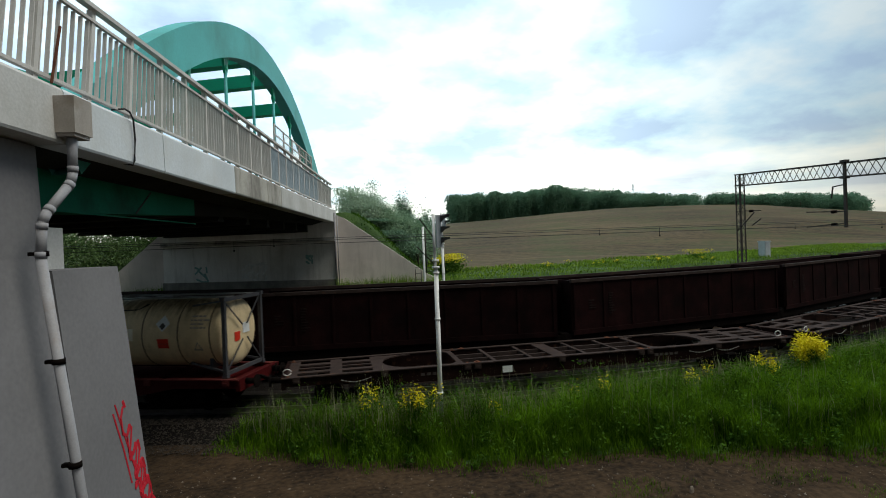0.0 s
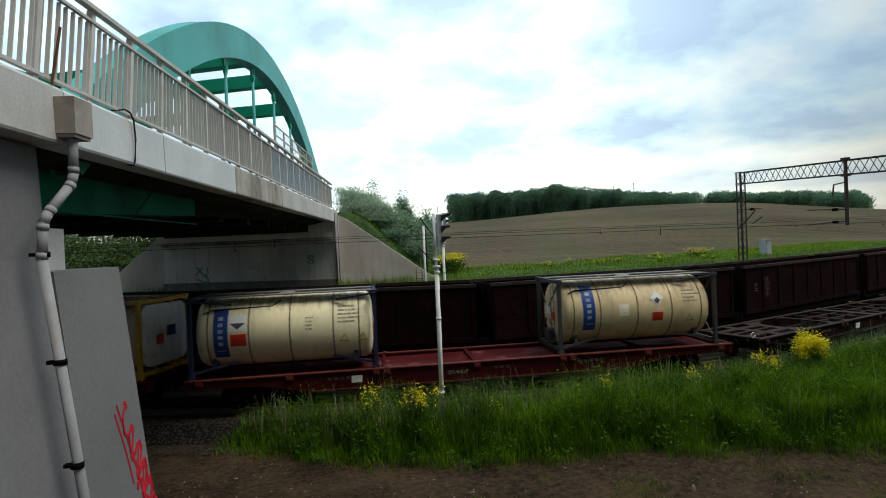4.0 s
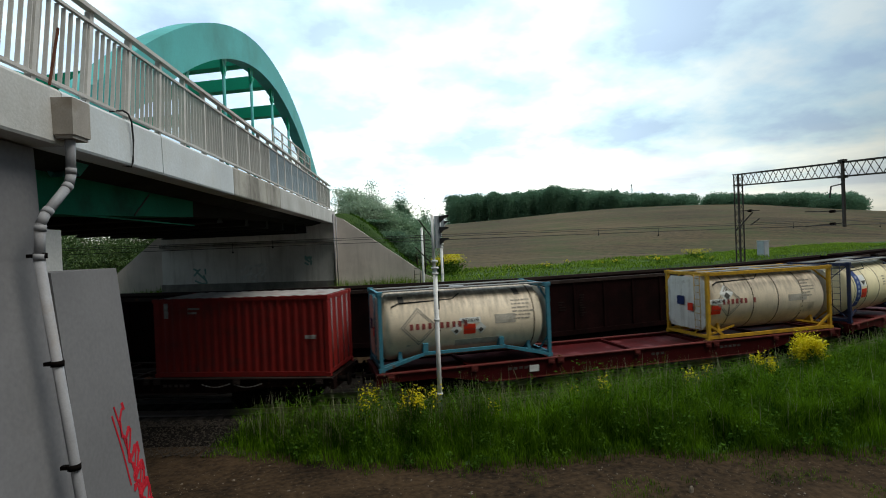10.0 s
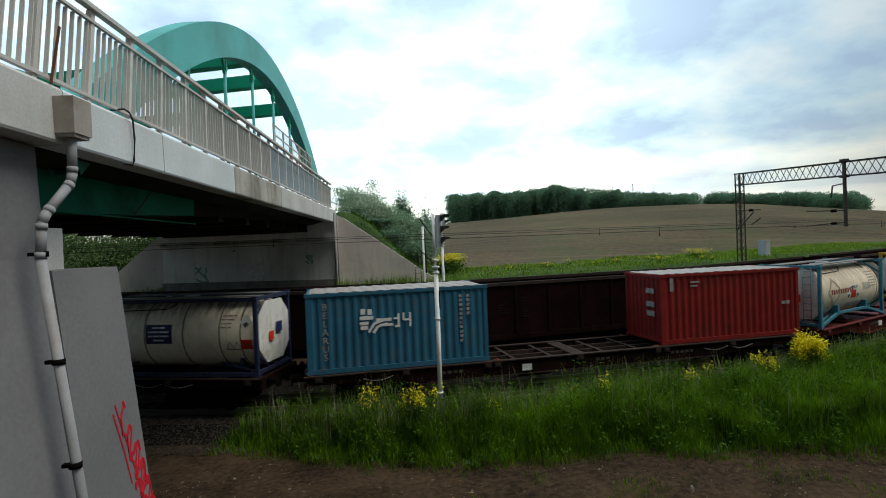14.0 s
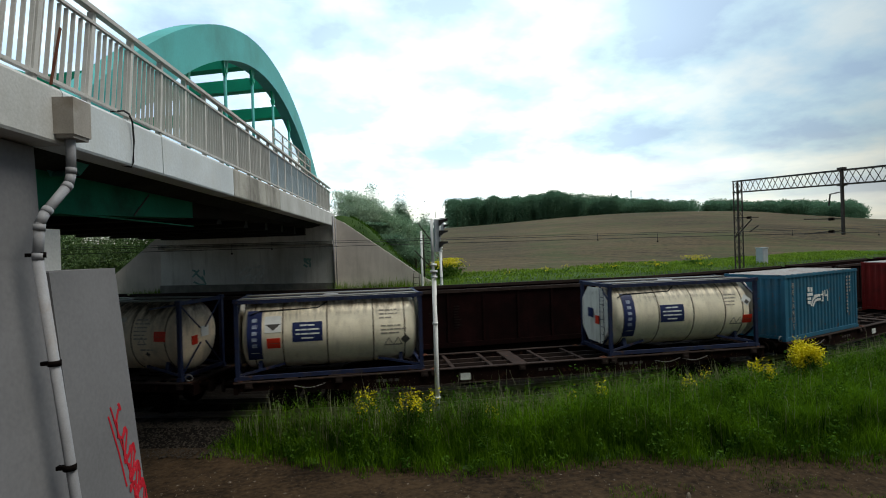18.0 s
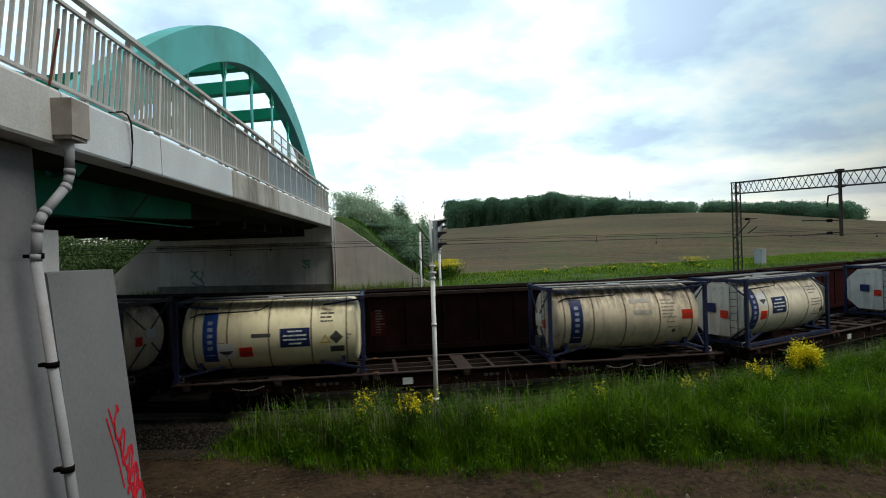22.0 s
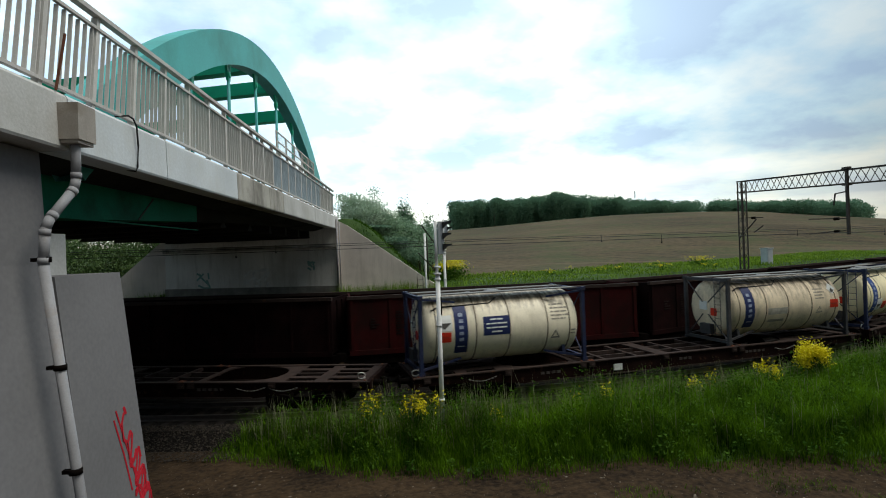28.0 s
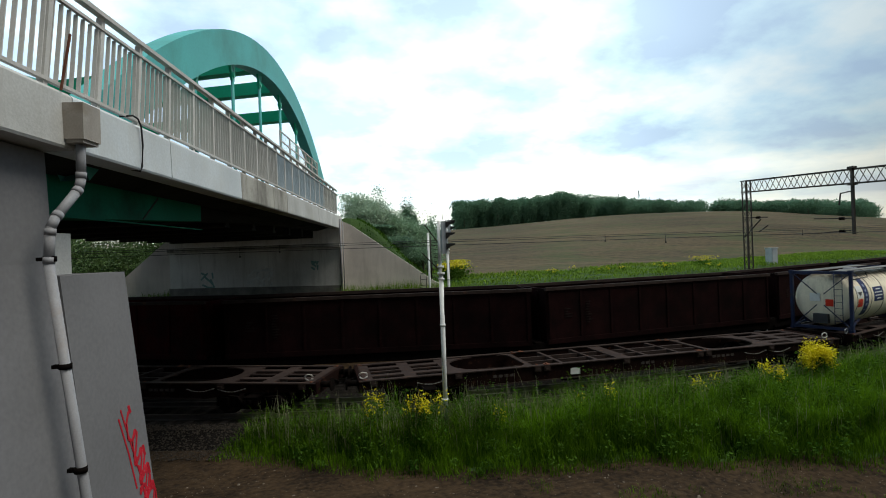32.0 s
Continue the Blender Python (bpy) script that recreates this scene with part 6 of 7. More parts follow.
def meadow():
    out, stalks, weeds = [], [], []
    while len(out) < 150000:
        x = random.uniform(-4.3, 30)
        y = random.uniform(9.5, 24)
        lat = lateral_of(x, y)
        edge = dirt_edge(x) + 0.35 * noise.noise((x * 0.8, 0, 1)) + 0.2 * noise.noise((x * 2.6, 4, 1))
        if not (edge < y and lat < -2.2):
            continue
        deep = min(1.0, (y - edge) / 1.6) * smooth(-4.6, -2.6, x)
        patch = noise.noise((x * 0.55, y * 0.55, 9))
        tuft = noise.noise((x * 2.1, y * 2.1, 5))
        h = (0.16 + (1.5 - 0.34 * smooth(8.5, 14.5, x)) * deep) * (0.76 + 0.28 * patch + 0.42 * tuft) * random.uniform(0.40, 1.15)
        if random.random() > 0.25 + 0.75 * deep:
            continue
        out.append((x, y, ground_z(x, y) - 0.03, h))
        if deep > 0.6 and random.random() < (0.13 if lat > -3.9 else 0.010):
            stalks.append((x, y, ground_z(x, y), h + random.uniform(0.15, 0.62)))
        if deep > 0.15 and random.random() < 0.024 and tuft > -0.08:
            weeds.append((x, y, ground_z(x, y), h))
    blades("tall_grass", out, M["grass"], 0.017, 0.75, "dense tall green grass beside the track")
    blades("grass_stalks", stalks, M["stalk"], 0.016, 0.25, "pale seeding grass stalks above the grass")
    c = []
    for x, y, z, h in weeds:
        for k in range(26):
            r = 0.16 * math.sqrt(random.random()) * (0.5 + h)
            a = random.uniform(0, 6.283)
            c.append((x + r * math.cos(a), y + r * math.sin(a), z + h * random.uniform(0.35, 1.02)))
    tagged(petals("weeds", c, 0.046, M["weed"], None, "broad-leaved green weeds among the tall grass", "stuff", 0.5), category="weeds")
    # low growth on the far side of the tracks
    far, slope = [], []
    while len(far) < 34000:
        x = random.uniform(-30, 60)
        y = random.uniform(24, 58)
        lat = lateral_of(x, y)
        p = BRIDGE_IN @ Vector((x, y, 0))
        if not (9.5 < lat < 19 or (p.y > 20.9 and 0.3 < p.x < 6.5)) or (-13 < p.x < 0.6 and p.y > 19) or (p.y < 21.4 and 0 < p.x < 5.5):
            continue
        (far if lat > 9.5 and p.y > 30 or p.x > 6.5 else slope).append((x, y, ground_z(x, y) - 0.02, random.uniform(0.10, 0.34) * (0.8 + 0.6 * noise.noise((x * 0.3, y * 0.3, 2)))))
    blades("verge_grass", far, M["verge"], 0.05, 0.7, "rough green grass on the far bank")
    blades("bank_grass", slope, M["weed"], 0.05, 0.7, "dull green grass on the bridge embankment")
    foot = []                                   # rank weeds along the foot of the wing walls
    while len(foot) < 9000:
        lx, ly = (random.uniform(0.1, 6.4), random.uniform(19.7, 20.65)) if random.random() < 0.7 else (random.uniform(-13.4, -7.5), random.uniform(21.6, 23.3))
        p = BRIDGE @ Vector((lx, ly, 0))
        if lx < -9.9 or lx > 0:
            z = ground_z(p.x, p.y)
            foot.append((p.x, p.y, z, max(0.3, (3.98 if lx > 0 else 3.62) + 0.35 * noise.noise((lx * 1.3, 3, 0)) + 0.25 * noise.noise((lx * 5, ly, 0)) - z) * random.uniform(0.6, 1.0)))
    blades("rank_weeds", foot, M["verge"], 0.05, 0.35, "rank green weeds at the foot of the wing walls")
    low = []
    while len(low) < 1500:
        x, y = random.uniform(2.5, 14), random.uniform(8.5, 15.5)
        if y < dirt_edge(x) + 0.1 and noise.noise((x * 0.7, y * 0.7, 20)) > 0.22:
            low.append((x, y, ground_z(x, y) - 0.01, random.uniform(0.04, 0.16)))
    blades("road_tufts", low, M["grass"], 0.012, 0.8, "sparse grass tufts on the dirt road")


meadow()


def flowering_plant(x, y, height, spread, count, dense):
    z = ground_z(x, y)
    plant = empty("mustard_plant", "wild mustard plant with bright yellow flowers in the grass", "flowering plant", pose(x, y, z), group="yellow flowering plants")
    tips = []
    for k in range(9):
        bm = bmesh.new()
        a = random.uniform(0, 6.283)
        r = spread * math.sqrt(random.random())
        tip = (r * math.cos(a), r * math.sin(a), height * random.uniform(0.75, 1.0))
        tube(bm, (0.05 * math.cos(a), 0.05 * math.sin(a), 0), (tip[0] * 0.6, tip[1] * 0.6, tip[2] * 0.65), 0.010, 0.007, n=5)
        tube(bm, (tip[0] * 0.6, tip[1] * 0.6, tip[2] * 0.65), tip, 0.007, 0.003, n=5)
        tips.append(tip)
        part("stem", bm, M["weed"], plant)
    f, l = [], []
    for _ in range(count):
        t = random.choice(tips)
        f.append((t[0] + random.gauss(0, spread * 0.22), t[1] + random.gauss(0, spread * 0.22), t[2] + random.gauss(0, 0.10 * height) - abs(random.gauss(0, 0.06))))
    for _ in range(int(count * (0.5 + 1.6 * (1 - dense)))):
        t = random.choice(tips)
        u = random.uniform(0.3, 0.9)
        l.append((t[0] * u + random.gauss(0, spread * 0.25), t[1] * u + random.gauss(0, spread * 0.25), t[2] * u))
    petals("blossom", f, 0.038, M["flower"], plant, "yellow blossom", flat=0.3)
    petals("foliage", l, 0.045, M["weed"], plant)


def flowers():
    for x, y, h, s, n, d in ((14.85, 15.6, 1.34, 0.48, 3800, 1.0), (13.1, 15.3, 1.12, 0.34, 320, 0.5), (10.6, 15.4, 1.08, 0.24, 110, 0.4), (7.5, 15.2, 1.15, 0.25, 110, 0.3), (6.7, 15.6, 1.15, 0.2, 70, 0.3), (2.05, 15.2, 1.60, 0.40, 260, 0.2), (1.55, 15.2, 1.52, 0.3, 130, 0.2), (0.45, 15.4, 1.70, 0.28, 150, 0.1), (4.1, 15.2, 1.05, 0.2, 60, 0.3), (11.4, 15.7, 1.3, 0.2, 60, 0.3)):
        flowering_plant(x, y, h + 0.05, s, n, d)
    # the far bank: one large clump and many small ones
    spots = [(6.5, 33.5, 1.25, 0.62, 900), (5.8, 33.8, 1.1, 0.42, 400), (27.4, 38.6, 0.8, 0.7, 260), (36.9, 34.9, 0.9, 0.6, 200)]
    for k in range(16):
        x = random.uniform(7, 27)
        spots.append((x, 31.5 + 0.005 * x * x + random.uniform(0, 2.5), random.uniform(0.3, 0.6), random.uniform(0.15, 0.35), random.randint(8, 30)))
    for x, y, h, s, n in spots:
        if lateral_of(x, y) > 9.5:
            z = ground_z(x, y)
            plant = empty("rape_clump", "clump of yellow flowering rape on the far bank", "flowering plant", pose(x, y, z), group="yellow clumps on the bank")
            c = [(random.gauss(0, s * 0.6), random.gauss(0, s * 0.6), h * random.uniform(0.55, 1.0)) for _ in range(n)]
            petals("blossom", c, 0.05, M["flower"], plant, flat=0.3)
            c = [(random.gauss(0, s * 0.6), random.gauss(0, s * 0.6), h * random.uniform(0.0, 0.7)) for _ in range(n)]
            petals("foliage", c, 0.08, M["weed"], plant)


flowers()


def bush(x, y, z0, top, rx, leaves, paint="leaf", size=0.13, airy=0.0, name="bush", label="leafy green bush on the embankment"):
    """Trunk, limbs and a crown of many small leaves round the limb ends."""
    thing = empty(name, label, "tree" if name == "tree" else "bush", pose(x, y, z0), group="bushes and trees by the bridge")
    h = top - z0
    bm = bmesh.new()
    tube(bm, (0, 0, -0.3), (0.05, 0, h * 0.45), 0.05 + 0.012 * h, 0.03 + 0.006 * h, n=7)
    ends = []
    for k in range(int(16 + 6 * rx)):
        a, u = random.uniform(0, 6.283), random.random()
        e = Vector((rx * math.cos(a) * math.sqrt(random.random()), rx * math.sin(a) * math.sqrt(random.random()), h * (0.22 + 0.78 * u)))
        lim = 1.0 - 0.55 * max(0, (e.z / h - 0.55) / 0.45) ** 1.5
        e.x *= lim
        e.y *= lim
        s = Vector((0.03, 0, h * random.uniform(0.05, 0.4)))
        m = s.lerp(e, 0.55) + Vector((0, 0, 0.08 * h))
        tube(bm, s, m, 0.03, 0.018, n=5)
        tube(bm, m, e, 0.018, 0.006, n=5)
        ends.append(e)
    part("trunk", bm, M["bark"], thing)
    c = []
    for _ in range(leaves):
        e = random.choice(ends)
        k = 0.20 + 0.20 * (1 - airy)
        c.append((e.x + random.gauss(0, rx * k), e.y + random.gauss(0, rx * k), max(0.05, e.z + random.gauss(0, h * 0.09 * (1.3 - airy)))))
    petals("crown", c, size, M[paint], thing)


def bushes():
    for x, y, top, rx, n, paint, size, airy in (
            (-0.2, 38.5, 9.35, 0.95, 420, "leaf_grey", 0.11, 0.75), (0.7, 39.0, 9.45, 0.9, 420, "leaf_grey", 0.11, 0.75), (1.9, 38.6, 9.75, 0.8, 330, "leaf_grey", 0.10, 0.8),
            (0.9, 37.2, 8.9, 1.25, 3600, "leaf_grey", 0.11, 0.1), (1.7, 36.8, 8.0, 1.15, 2800, "leaf_grey", 0.11, 0.1), (2.5, 37.2, 7.6, 1.1, 2600, "leaf", 0.11, 0.1),
            (4.05, 40.0, 8.6, 0.72, 2600, "leaf_dusk", 0.11, 0.3), (3.3, 37.0, 7.2, 1.1, 2400, "leaf", 0.12, 0.1), (4.2, 37.5, 6.9, 1.15, 2600, "leaf", 0.12, 0.1),
            (4.9, 38.0, 6.5, 1.0, 2200, "leaf_dusk", 0.11, 0.1), (5.4, 39.5, 6.2, 1.0, 1700, "leaf", 0.11, 0.2), (6.1, 42.0, 7.75, 0.75, 1500, "leaf_dusk", 0.12, 0.3),
            (6.9, 45.0, 7.5, 0.8, 1300, "leaf_dusk", 0.12, 0.3), (1.4, 34.8, 6.9, 0.9, 1700, "leaf_dusk", 0.10, 0.1), (2.6, 34.6, 6.1, 0.9, 1700, "leaf_dusk", 0.10, 0.1), (3.7, 34.8, 5.4, 0.8, 1500, "leaf_dusk", 0.10, 0.1)):
        bush(x, y, ground_z(x, y), top, rx, int(n * 2.4), paint, size * 0.62, airy)
    # the last row, mostly out of view, is added to block light from the west
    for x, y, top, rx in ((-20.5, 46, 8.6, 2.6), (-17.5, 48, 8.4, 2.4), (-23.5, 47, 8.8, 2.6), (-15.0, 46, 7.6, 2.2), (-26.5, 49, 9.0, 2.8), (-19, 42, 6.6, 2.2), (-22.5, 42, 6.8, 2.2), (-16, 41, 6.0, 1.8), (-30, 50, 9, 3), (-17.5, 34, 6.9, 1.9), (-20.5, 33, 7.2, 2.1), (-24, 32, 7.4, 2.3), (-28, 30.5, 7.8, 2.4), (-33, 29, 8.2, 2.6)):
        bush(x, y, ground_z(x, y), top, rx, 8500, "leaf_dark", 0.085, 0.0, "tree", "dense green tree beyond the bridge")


bushes()


def far_wood():
    """Two belts of wood on the hill's brow."""
    c, trunks = [], []
    for lo, hi, n, tall in ((11.0, 35.3, 330, 1.0), (36.5, 48.2, 170, 0.0)):
        for k in range(n):
            a = lo + (hi - lo) * (k + random.random()) / n
            az = radians(a)
            d = 318 + random.uniform(0, 34)
            u = (a - lo) / (hi - lo)
            if tall:
                elev = 0.0905 + 0.007 * math.exp(-((a - 22.5) / 2.5) ** 2) - 0.021 * smooth(22, 35.3, a)
            else:
                elev = 0.0690 - 0.009 * smooth(36.5, 41, a) - 0.008 * smooth(42, 48, a)
            elev *= 0.88 + 0.15 * random.random() + 0.07 * noise.noise((a * 1.3, 0, 5))
            x, y = d * math.sin(az), d * math.cos(az)
            z = ground_z(x, y)
            top = 5.2 + elev * d
            h = max(3.5, top - z)
            r = 2.9 + 1.9 * random.random()
            m = 620 if d < 335 else 240
            q = rng.normal(size=(m, 3))
            q /= np.linalg.norm(q, axis=1)[:, None]
            q *= (rng.uniform(0.35, 1, m) ** 0.5)[:, None]
            up = min(r * 1.05, h * 0.5)         # a domed head over a fuller skirt
            q[:, 2] = np.where(q[:, 2] > 0, h - up + q[:, 2] * up, (h - up) * (1 + q[:, 2]))
            c.extend(np.stack([x + q[:, 0] * r, y + q[:, 1] * r, z + q[:, 2]], 1).tolist())
            fill = rng.uniform((-r, -r, -0.1), (r, r, 0.8), (int(34 * h), 3))
            c.extend((fill * (1, 1, h) + (x, y, z)).tolist())
            trunks.append((x, y, z, h))
    wood = petals("far_wood", c, 0.44, M["wood_leaf"], None, "dark green wood along the brow of the hill", "stuff")
    tagged(wood, category="wood")
    bm = bmesh.new()
    for x, y, z, h in trunks[::3]:
        tube(bm, (x, y, z - 0.5), (x, y, z + h * 0.5), 0.25, 0.15, n=5)
    part("trunks", bm, M["bark"], wood, kind="stuff")


far_wood()


# ---- lineside steel ----
def lattice(bm, base, w, h, step, bar=0.035):
    """A square lattice mast standing at base."""
    x, y, z = base
    cs = [(x + sx * w / 2, y + sy * w / 2) for sx, sy in ((-1, -1), (1, -1), (1, 1), (-1, 1))]
    for cx, cy in cs:
        beam(bm, (cx, cy, z), (cx, cy, z + h), bar * 1.5, bar * 1.5)
    k, n = 0, int(h / step)
    for k in range(n):
        for i in range(4):
            p, q = cs[i], cs[(i + 1) % 4]
            if k % 2:
                p, q = q, p
            beam(bm, (*p, z + k * step), (*q, z + (k + 1) * step), bar * 0.6, bar * 0.6)


def gantry():
    g = empty("catenary_gantry", "dark steel lattice gantry spanning both tracks", "gantry")
    X, YF, YN = 23.5, 28.9, 12.2
    bm = bmesh.new()
    lattice(bm, (X, YF, -0.6), 0.32, 9.3, 0.42)
    part("mast", bm, M["portal"], g)
    bm = bmesh.new()
    lattice(bm, (X, YN, -0.6), 0.32, 9.3, 0.42)
    part("mast", bm, M["portal"], g)
    def rise(y):                                # the beam leans down towards the near mast
        return 0.10 - 0.052 * (YF - y)
    for x in (X - 0.2, X + 0.2):
        for z in (7.95, 8.62):
            bm = bmesh.new()
            beam(bm, (x, YN, z + rise(YN)), (x, YF + 0.2, z + rise(YF)), 0.055, 0.055)
            part("chord", bm, M["portal"], g)
        n = 40
        for k in range(n):
            y0, y1 = YN + (YF - YN) * k / n, YN + (YF - YN) * (k + 1) / n
            bm = bmesh.new()
            beam(bm, (x, y0, rise(y0) + (7.95 if k % 2 else 8.62)), (x, y1, rise(y1) + (8.62 if k % 2 else 7.95)), 0.024, 0.024)
            part("lacing_bar", bm, M["portal"], g)
    for k in range(11):
        y = YN + (YF - YN) * k / 10
        for z in (7.95, 8.62):
            bm = bmesh.new()
            beam(bm, (X - 0.2, y, z + rise(y)), (X + 0.2, y, z + rise(y)), 0.04, 0.04)
            part("cross_tie", bm, M["portal"], g)
    bm = bmesh.new()
    beam(bm, (X - 0.2, 21.75, 8.40), (X - 0.2, 21.75, 5.26), 0.11, 0.11)
    box(bm, X - 0.32, X - 0.08, 21.6, 21.9, 8.36, 8.46)
    box(bm, X - 0.34, X - 0.06, 21.6, 21.9, 7.58, 7.71)
    part("drop_post", bm, M["portal"], g)
    for pts in (((21.75, 6.02), (23.9, 6.12)), ((21.75, 5.45), (22.7, 5.42), (23.9, 5.36)), ((21.75, 7.3), (22.35, 7.25), (22.45, 6.7)), ((YF, 6.50), (27.0, 6.42)), ((YF, 5.3), (27.5, 6.35)), ((27.0, 5.95), (27.7, 5.6))):
        bm = bmesh.new()
        for p, q in zip(pts, pts[1:]):
            beam(bm, (X - 0.25, *p), (X - 0.25, *q), 0.05, 0.05)
        part("registration_arm", bm, M["portal"], g)
    bm = bmesh.new()
    for y, z in ((22.2, 6.04), (22.2, 5.43), (27.6, 6.44)):
        for k in range(4):
            tube(bm, (X - 0.25, y + 0.07 * k, z), (X - 0.25, y + 0.07 * k + 0.035, z), 0.075, n=8)
    part("insulators", bm, M["steel_dark"], g)


gantry()


def wires():
    for lat, z, label in ((0.0, 5.36, "contact"), (0.2, 5.48, "carrier"), (BACK, 5.40, "contact"), (BACK - 0.2, 5.62, "carrier")):
        bm = bmesh.new()
        pts = [on_track(s, lat).translation + Vector((0, 0, z + (0.12 * ((s - 4) / 26) ** 2 if label == "carrier" else 0))) for s in range(-60, 62, 6)]
        pipe(bm, pts, 0.010, 5)
        wire = empty("overhead_wire", "thin dark overhead line wire above the rails", "wire", group="overhead wires")
        part("wire", bm, M["black"], wire)
        if label == "carrier":
            for s in range(-20, 30, 16):
                bm = bmesh.new()
                p = on_track(s, lat).translation
                tube(bm, p + Vector((0, 0, z + 0.05)), p + Vector((0, 0, z - 0.28)), 0.010, n=5)
                tube(bm, p + Vector((0, 0, z - 0.30)), p + Vector((0, 0, z - 0.24)), 0.035, n=6)
                part("dropper", bm, M["black"], wire)


wires()


def signal(x, y, height, heads, label):
    z = ground_z(x, y)
    s = empty("signal_mast", label, "railway signal", pose(x, y, z), group="signals")
    bm = bmesh.new()
    tube(bm, (0, 0, 0), (0, 0, height * 0.76), 0.068, n=14)
    part("pole", bm, M["pole"], s)
    bm = bmesh.new()
    for u, r in ((0.76, 0.115), (0.79, 0.10), (0.735, 0.10), (0.53, 0.085), (0.20, 0.09)):
        tube(bm, (0, 0, height * u), (0, 0, height * u + 0.06), r, n=14)
    part("collar", bm, M["pole"], s)
    bm = bmesh.new()
    tube(bm, (-0.02, 0, height * 0.76), (-0.02, 0, height), 0.048, n=12)
    part("upper_pole", bm, M["pole"], s)
    bm = bmesh.new()
    box(bm, -0.22, 0.22, -0.22, 0.22, -0.3, 0.10)
    part("footing", bm, M["concrete"], s, bevel=0.02)
    top = height - 0.02
    n = heads
    bm = bmesh.new()
    box(bm, 0.05, 0.19, -0.08, 0.08, top - 0.32 * n, top)
    hd = part("signal_head", bm, M["cabinet"], s, "grey lamp housing", bevel=0.02)
    for k in range(n):
        zc = top - 0.14 - 0.32 * k
        bm = bmesh.new()
        slab(bm, ((0.17, zc + 0.12), (0.44, zc + 0.115), (0.43, zc + 0.07), (0.30, zc + 0.03), (0.21, zc - 0.06), (0.17, zc - 0.08)), -0.12, 0.12, "y")
        part("lamp_hood", bm, M["black"], hd, "black lamp hood")
    bm = bmesh.new()                            # ladder stays on the left
    tube(bm, (-0.28, 0, height * 0.74), (-0.28, 0, height * 0.93), 0.018, n=6)
    for k in range(9):
        beam(bm, (-0.28, 0, height * 0.75 + 0.12 * k), (0, 0, height * 0.75 + 0.12 * k - 0.06), 0.015, 0.015)
    beam(bm, (-0.55, 0, height * 0.86), (-0.05, 0, height * 0.78), 0.03, 0.03)
    beam(bm, (-0.45, 0, height * 0.985), (-0.05, 0, height * 0.90), 0.03, 0.03)
    part("ladder", bm, M["portal"] if heads > 2 else M["pole"], s)
    bm = bmesh.new()
    tube(bm, (0.1, 0, height), (0.1, 0, height + 0.22), 0.01, n=5)
    beam(bm, (-0.02, 0.05, height * 0.50), (0.12, 0.05, height * 0.48), 0.02, 0.02)
    box(bm, 0.05, 0.09, -0.04, 0.04, height * 0.58, height * 0.66)
    part("fittings", bm, M["steel_dark"], s)


signal(2.53, 15.6, 6.62, 3, "pale grey railway signal mast standing in the grass")
signal(4.80, 27.2, 6.55, 2, "pale railway signal mast beyond the tracks")


def lineside():
    # a slim twin mast behind the rails
    m = empty("lattice_mast", "slim pale mast with ladder beyond the tracks", "mast", pose(3.84, 27.4, ground_z(3.84, 27.4)))
    h = 6.1 - ground_z(3.84, 27.4)
    bm = bmesh.new()
    tube(bm, (0, 0, 0), (0, 0, h), 0.055, n=10)
    part("pole", bm, M["pole"], m)
    bm = bmesh.new()
    for sx in (-0.45, -0.15):
        tube(bm, (sx, 0.1, 0), (sx, 0.1, h * 0.62), 0.02, n=6)
    for k in range(12):
        tube(bm, (-0.45, 0.1, 0.3 + 0.3 * k), (-0.15, 0.1, 0.3 + 0.3 * k), 0.014, n=5)
    part("ladder", bm, M["portal"], m)
    # trackside cabinet
    x, y = 33.2, 38.3
    c = empty("equipment_cabinet", "pale grey trackside equipment cabinet", "cabinet", pose(x, y, ground_z(x, y), 0, 0, 12))
    bm = bmesh.new()
    box(bm, -0.30, 0.30, -0.3, 0.3, 0.0, 1.2)
    part("body", bm, M["cabinet"], c, bevel=0.02)
    bm = bmesh.new()
    box(bm, -0.34, 0.34, -0.35, 0.35, 1.2, 1.27)
    part("lid", bm, M["cabinet"], c, bevel=0.02)
    bm = bmesh.new()
    box(bm, -0.25, 0.25, -0.325, -0.30, 0.1, 1.12)
    part("door", bm, M["cabinet"], c, bevel=0.01)
    # two pylons far beyond the wood
    for az, d, hh in ((10.0, 900, 62), (27.8, 640, 48), (29.7, 640, 50)):
        px, py = d * math.sin(radians(az)), d * math.cos(radians(az))
        t = empty("power_pylon", "thin grey power pylon far behind the wood", "pylon", pose(px, py, ground_z(px, py)), group="pylons")
        bm = bmesh.new()
        for sx, sy in ((-1, -1), (1, -1), (1, 1), (-1, 1)):
            beam(bm, (sx * 3, sy * 3, 0), (sx * 0.3, sy * 0.3, hh), 0.22, 0.22)
        part("tower", bm, M["cabinet"], t)
        for f in (0.78, 0.88, 0.97):
            bm = bmesh.new()
            beam(bm, (-7 * (1.2 - f), 0, hh * f), (7 * (1.2 - f), 0, hh * f), 0.3, 0.3)
            part("crossarm", bm, M["cabinet"], t)


lineside()


def rock(bm, x, y, z, r):
    vs = bmesh.ops.create_icosphere(bm, subdivisions=1, radius=r, matrix=Matrix.Translation((x, y, z)) @ Euler((random.random() * 6, random.random() * 6, random.random() * 6)).to_matrix().to_4x4() @ Matrix.Diagonal((random.uniform(0.7, 1.4), random.uniform(0.6, 1.1), random.uniform(0.4, 0.8), 1)))["verts"]
    for v in vs:
        v.co += Vector((random.uniform(-1, 1), random.uniform(-1, 1), random.uniform(-1, 1))) * r * 0.18


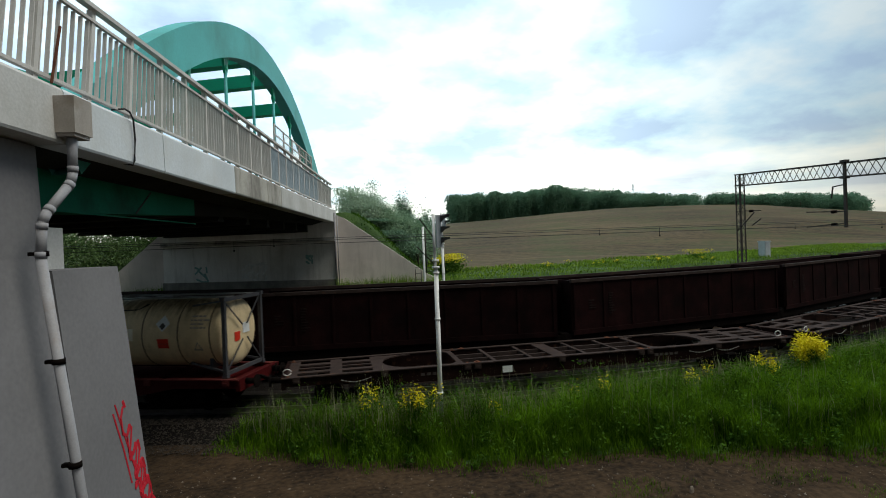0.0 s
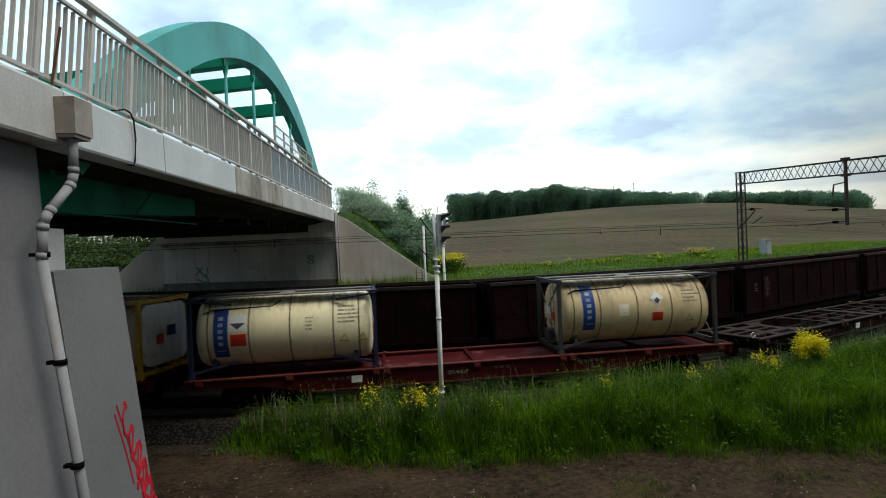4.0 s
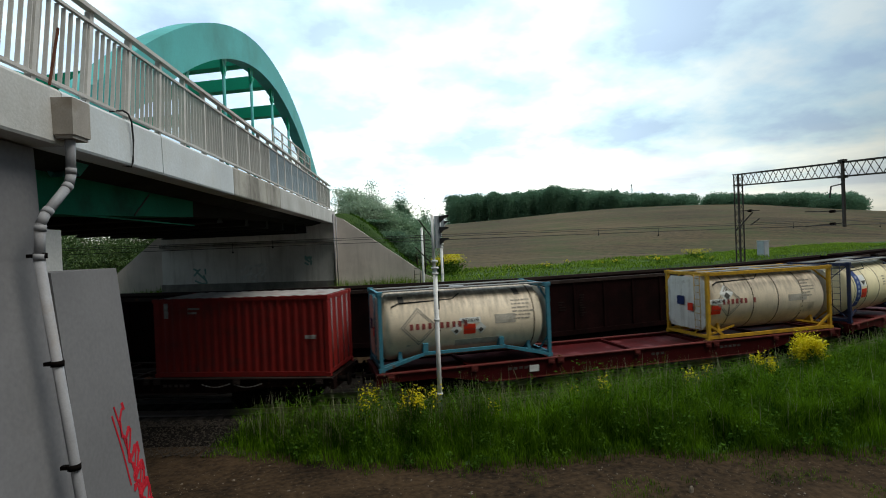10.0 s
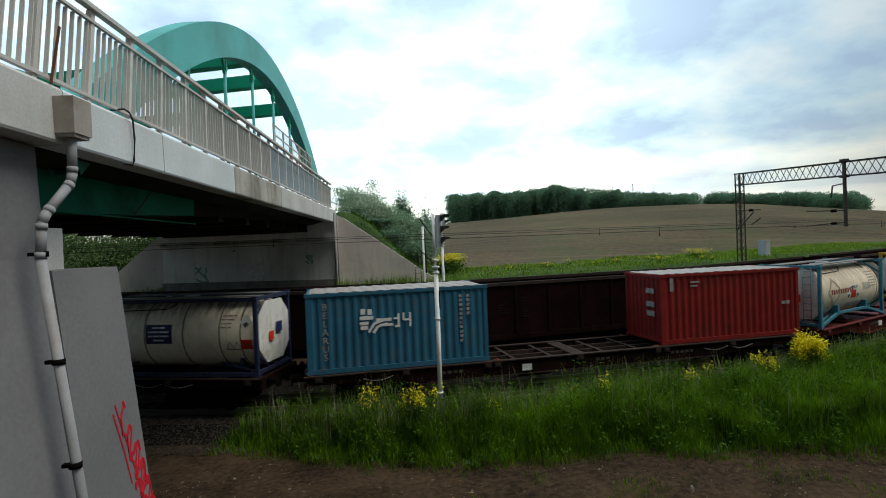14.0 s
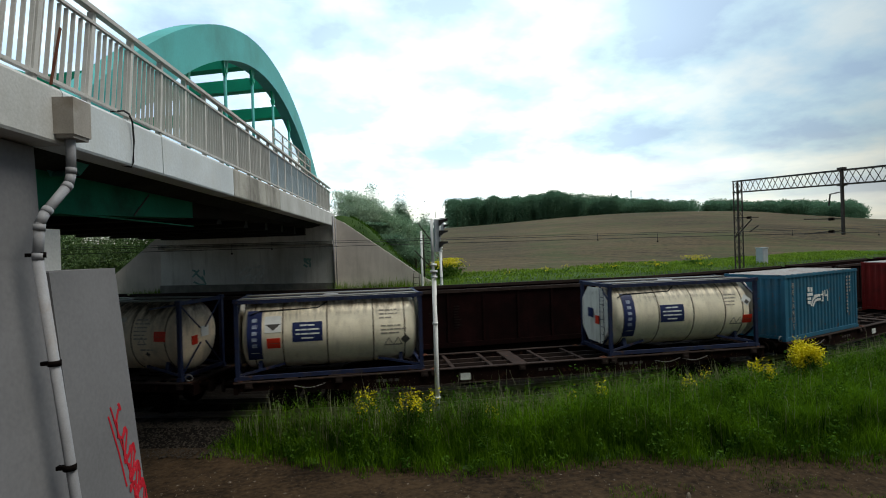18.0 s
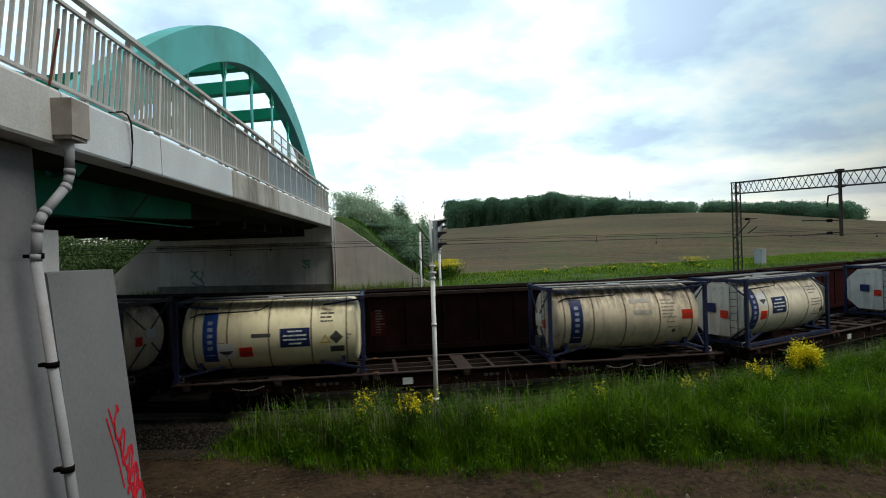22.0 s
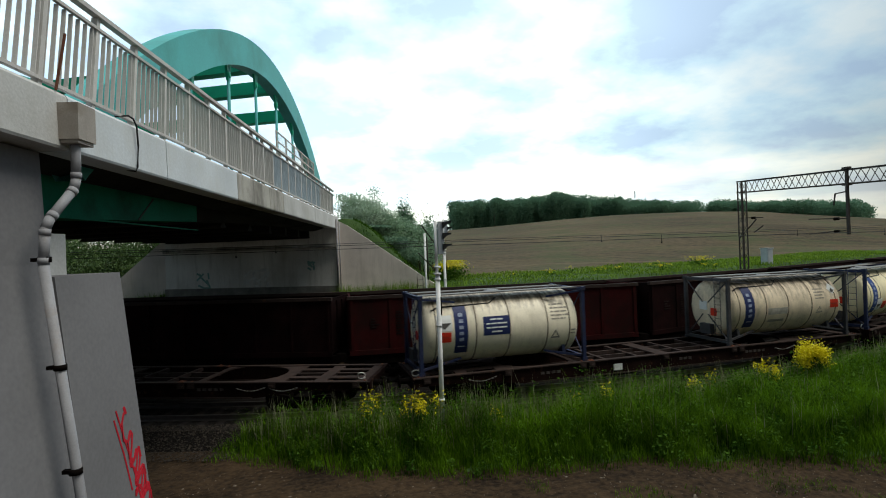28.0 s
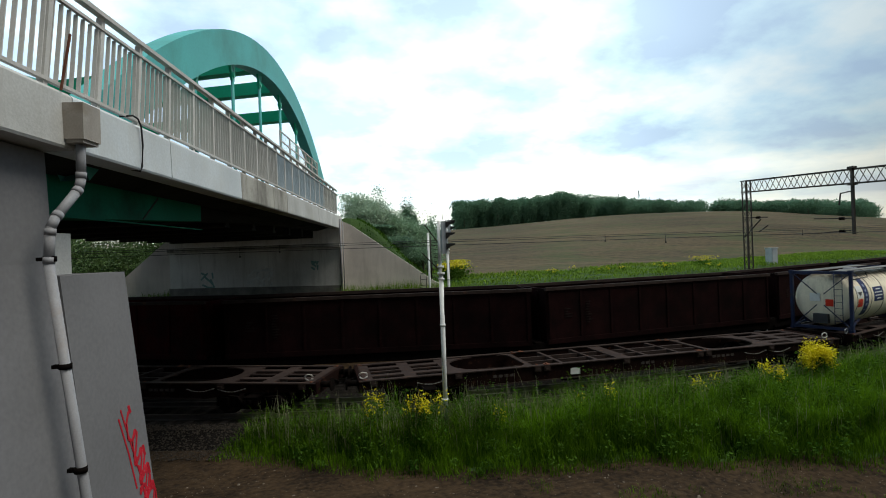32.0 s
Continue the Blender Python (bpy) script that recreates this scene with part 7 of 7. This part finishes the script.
def rough_stones(name, spots, material, label):
    """Many small broken stones in one mesh."""
    base = np.array([(1, 0, 0), (-1, 0, 0), (0, 1, 0), (0, -1, 0), (0, 0, 1), (0, 0, -1)], float)
    tri = np.array([(0, 2, 4), (2, 1, 4), (1, 3, 4), (3, 0, 4), (2, 0, 5), (1, 2, 5), (3, 1, 5), (0, 3, 5)])
    p = np.asarray(spots)
    n = len(p)
    v = base[None] * rng.uniform(0.55, 1.35, (n, 6, 1)) + rng.normal(0, 0.2, (n, 6, 3))
    a = rng.uniform(0, 6.28, n)
    ca, sa = np.cos(a)[:, None], np.sin(a)[:, None]
    v = np.stack([v[..., 0] * ca - v[..., 1] * sa, v[..., 0] * sa + v[..., 1] * ca, v[..., 2] * 0.7], -1)
    v = v * p[:, 3][:, None, None] + p[:, None, :3]
    f = (tri[None] + (np.arange(n) * 6)[:, None, None]).reshape(-1, 3)
    ob = new(name, raw_mesh(name, v.reshape(-1, 3).tolist(), f.tolist(), material))
    return tagged(ob, label, "stones", kind="stuff")


def stones():
    spots = []
    for _ in range(9000):
        s, lat = random.uniform(-14, 6), random.uniform(-3.3, -1.2)
        m = on_track(s, lat)
        z = -0.20 if lat > -1.75 else -0.20 - 0.42 * (-1.75 - lat) / 0.95
        spots.append((m.translation.x, m.translation.y, max(z, -0.56) + 0.01, random.uniform(0.02, 0.045)))
    rough_stones("ballast_stones", spots, M["ballast_stone"], "loose grey ballast stones along the rail")
    spots = []
    for _ in range(1500):
        x, y = random.uniform(-6, 16), random.uniform(8.5, 15.5)
        if y < dirt_edge(x) and noise.noise((x * 0.5, y * 1.2, 30)) > -0.1:
            spots.append((x, y, ground_z(x, y), random.uniform(0.008, 0.035) * (2 if random.random() < 0.04 else 1)))
    rough_stones("road_stones", spots, M["stone"], "small pale stones strewn on the dirt road")
    bm = bmesh.new()
    rock(bm, 0, 0, 0.03, 0.10)
    st = part("stone", bm, M["stone"], None)
    st.matrix_basis = pose(7.14, 10.5, ground_z(7.14, 10.5), 0, 0, 30)
    tagged(st, "pale broken stone lying on the dirt road", "stone")


M["ballast_stone"] = mat("ballast_stone", (0.042, 0.034, 0.027), 0.9, vary=0.3, scale=8, fine=40, bump=0.3)
stones()


PITCH = 19.74                                 # from one container wagon to the next


def front_at(t):
    """Metres that the container train has gone, at t seconds."""
    u = t - 16
    return ((-1.572e-4 * u + 5.724e-3) * u + 4.4278) * u + 39.785


def back_at(t):
    """The same for the coal train, which goes the other way."""
    u = t - 16
    return ((-7.089e-4 * u - 7.633e-3) * u - 4.2523) * u - 59.843


def motions():
    times = [0.5 * i for i in range(65)]
    turns = [0.1 * i for i in range(321)]
    for wagon, order in flat_wagons:
        walk(wagon, [(t, on_bogies(front_at(t) - (order - 2) * PITCH - 3.295, 7.1)) for t in times])
    for load, order, dx in loads:
        walk(load, [(t, on_bogies(front_at(t) - (order - 2) * PITCH - 3.295, 7.1) @ pose(dx, 0, DECK)) for t in times])
    for wagon, order in gondolas:
        walk(wagon, [(t, on_bogies(back_at(t) + 7.02 + 14.04 * order, 4.5, BACK)) for t in times])
    movers = {w: front_at for w, _ in flat_wagons}
    movers.update({w: back_at for w, _ in gondolas})
    for ws, u in wheelsets:
        gone = movers[ws.parent.parent]
        walk(ws, [(t, pose(u, 0, 0.46, 0, math.degrees(gone(t) / 0.46), 0)) for t in turns])


motions()
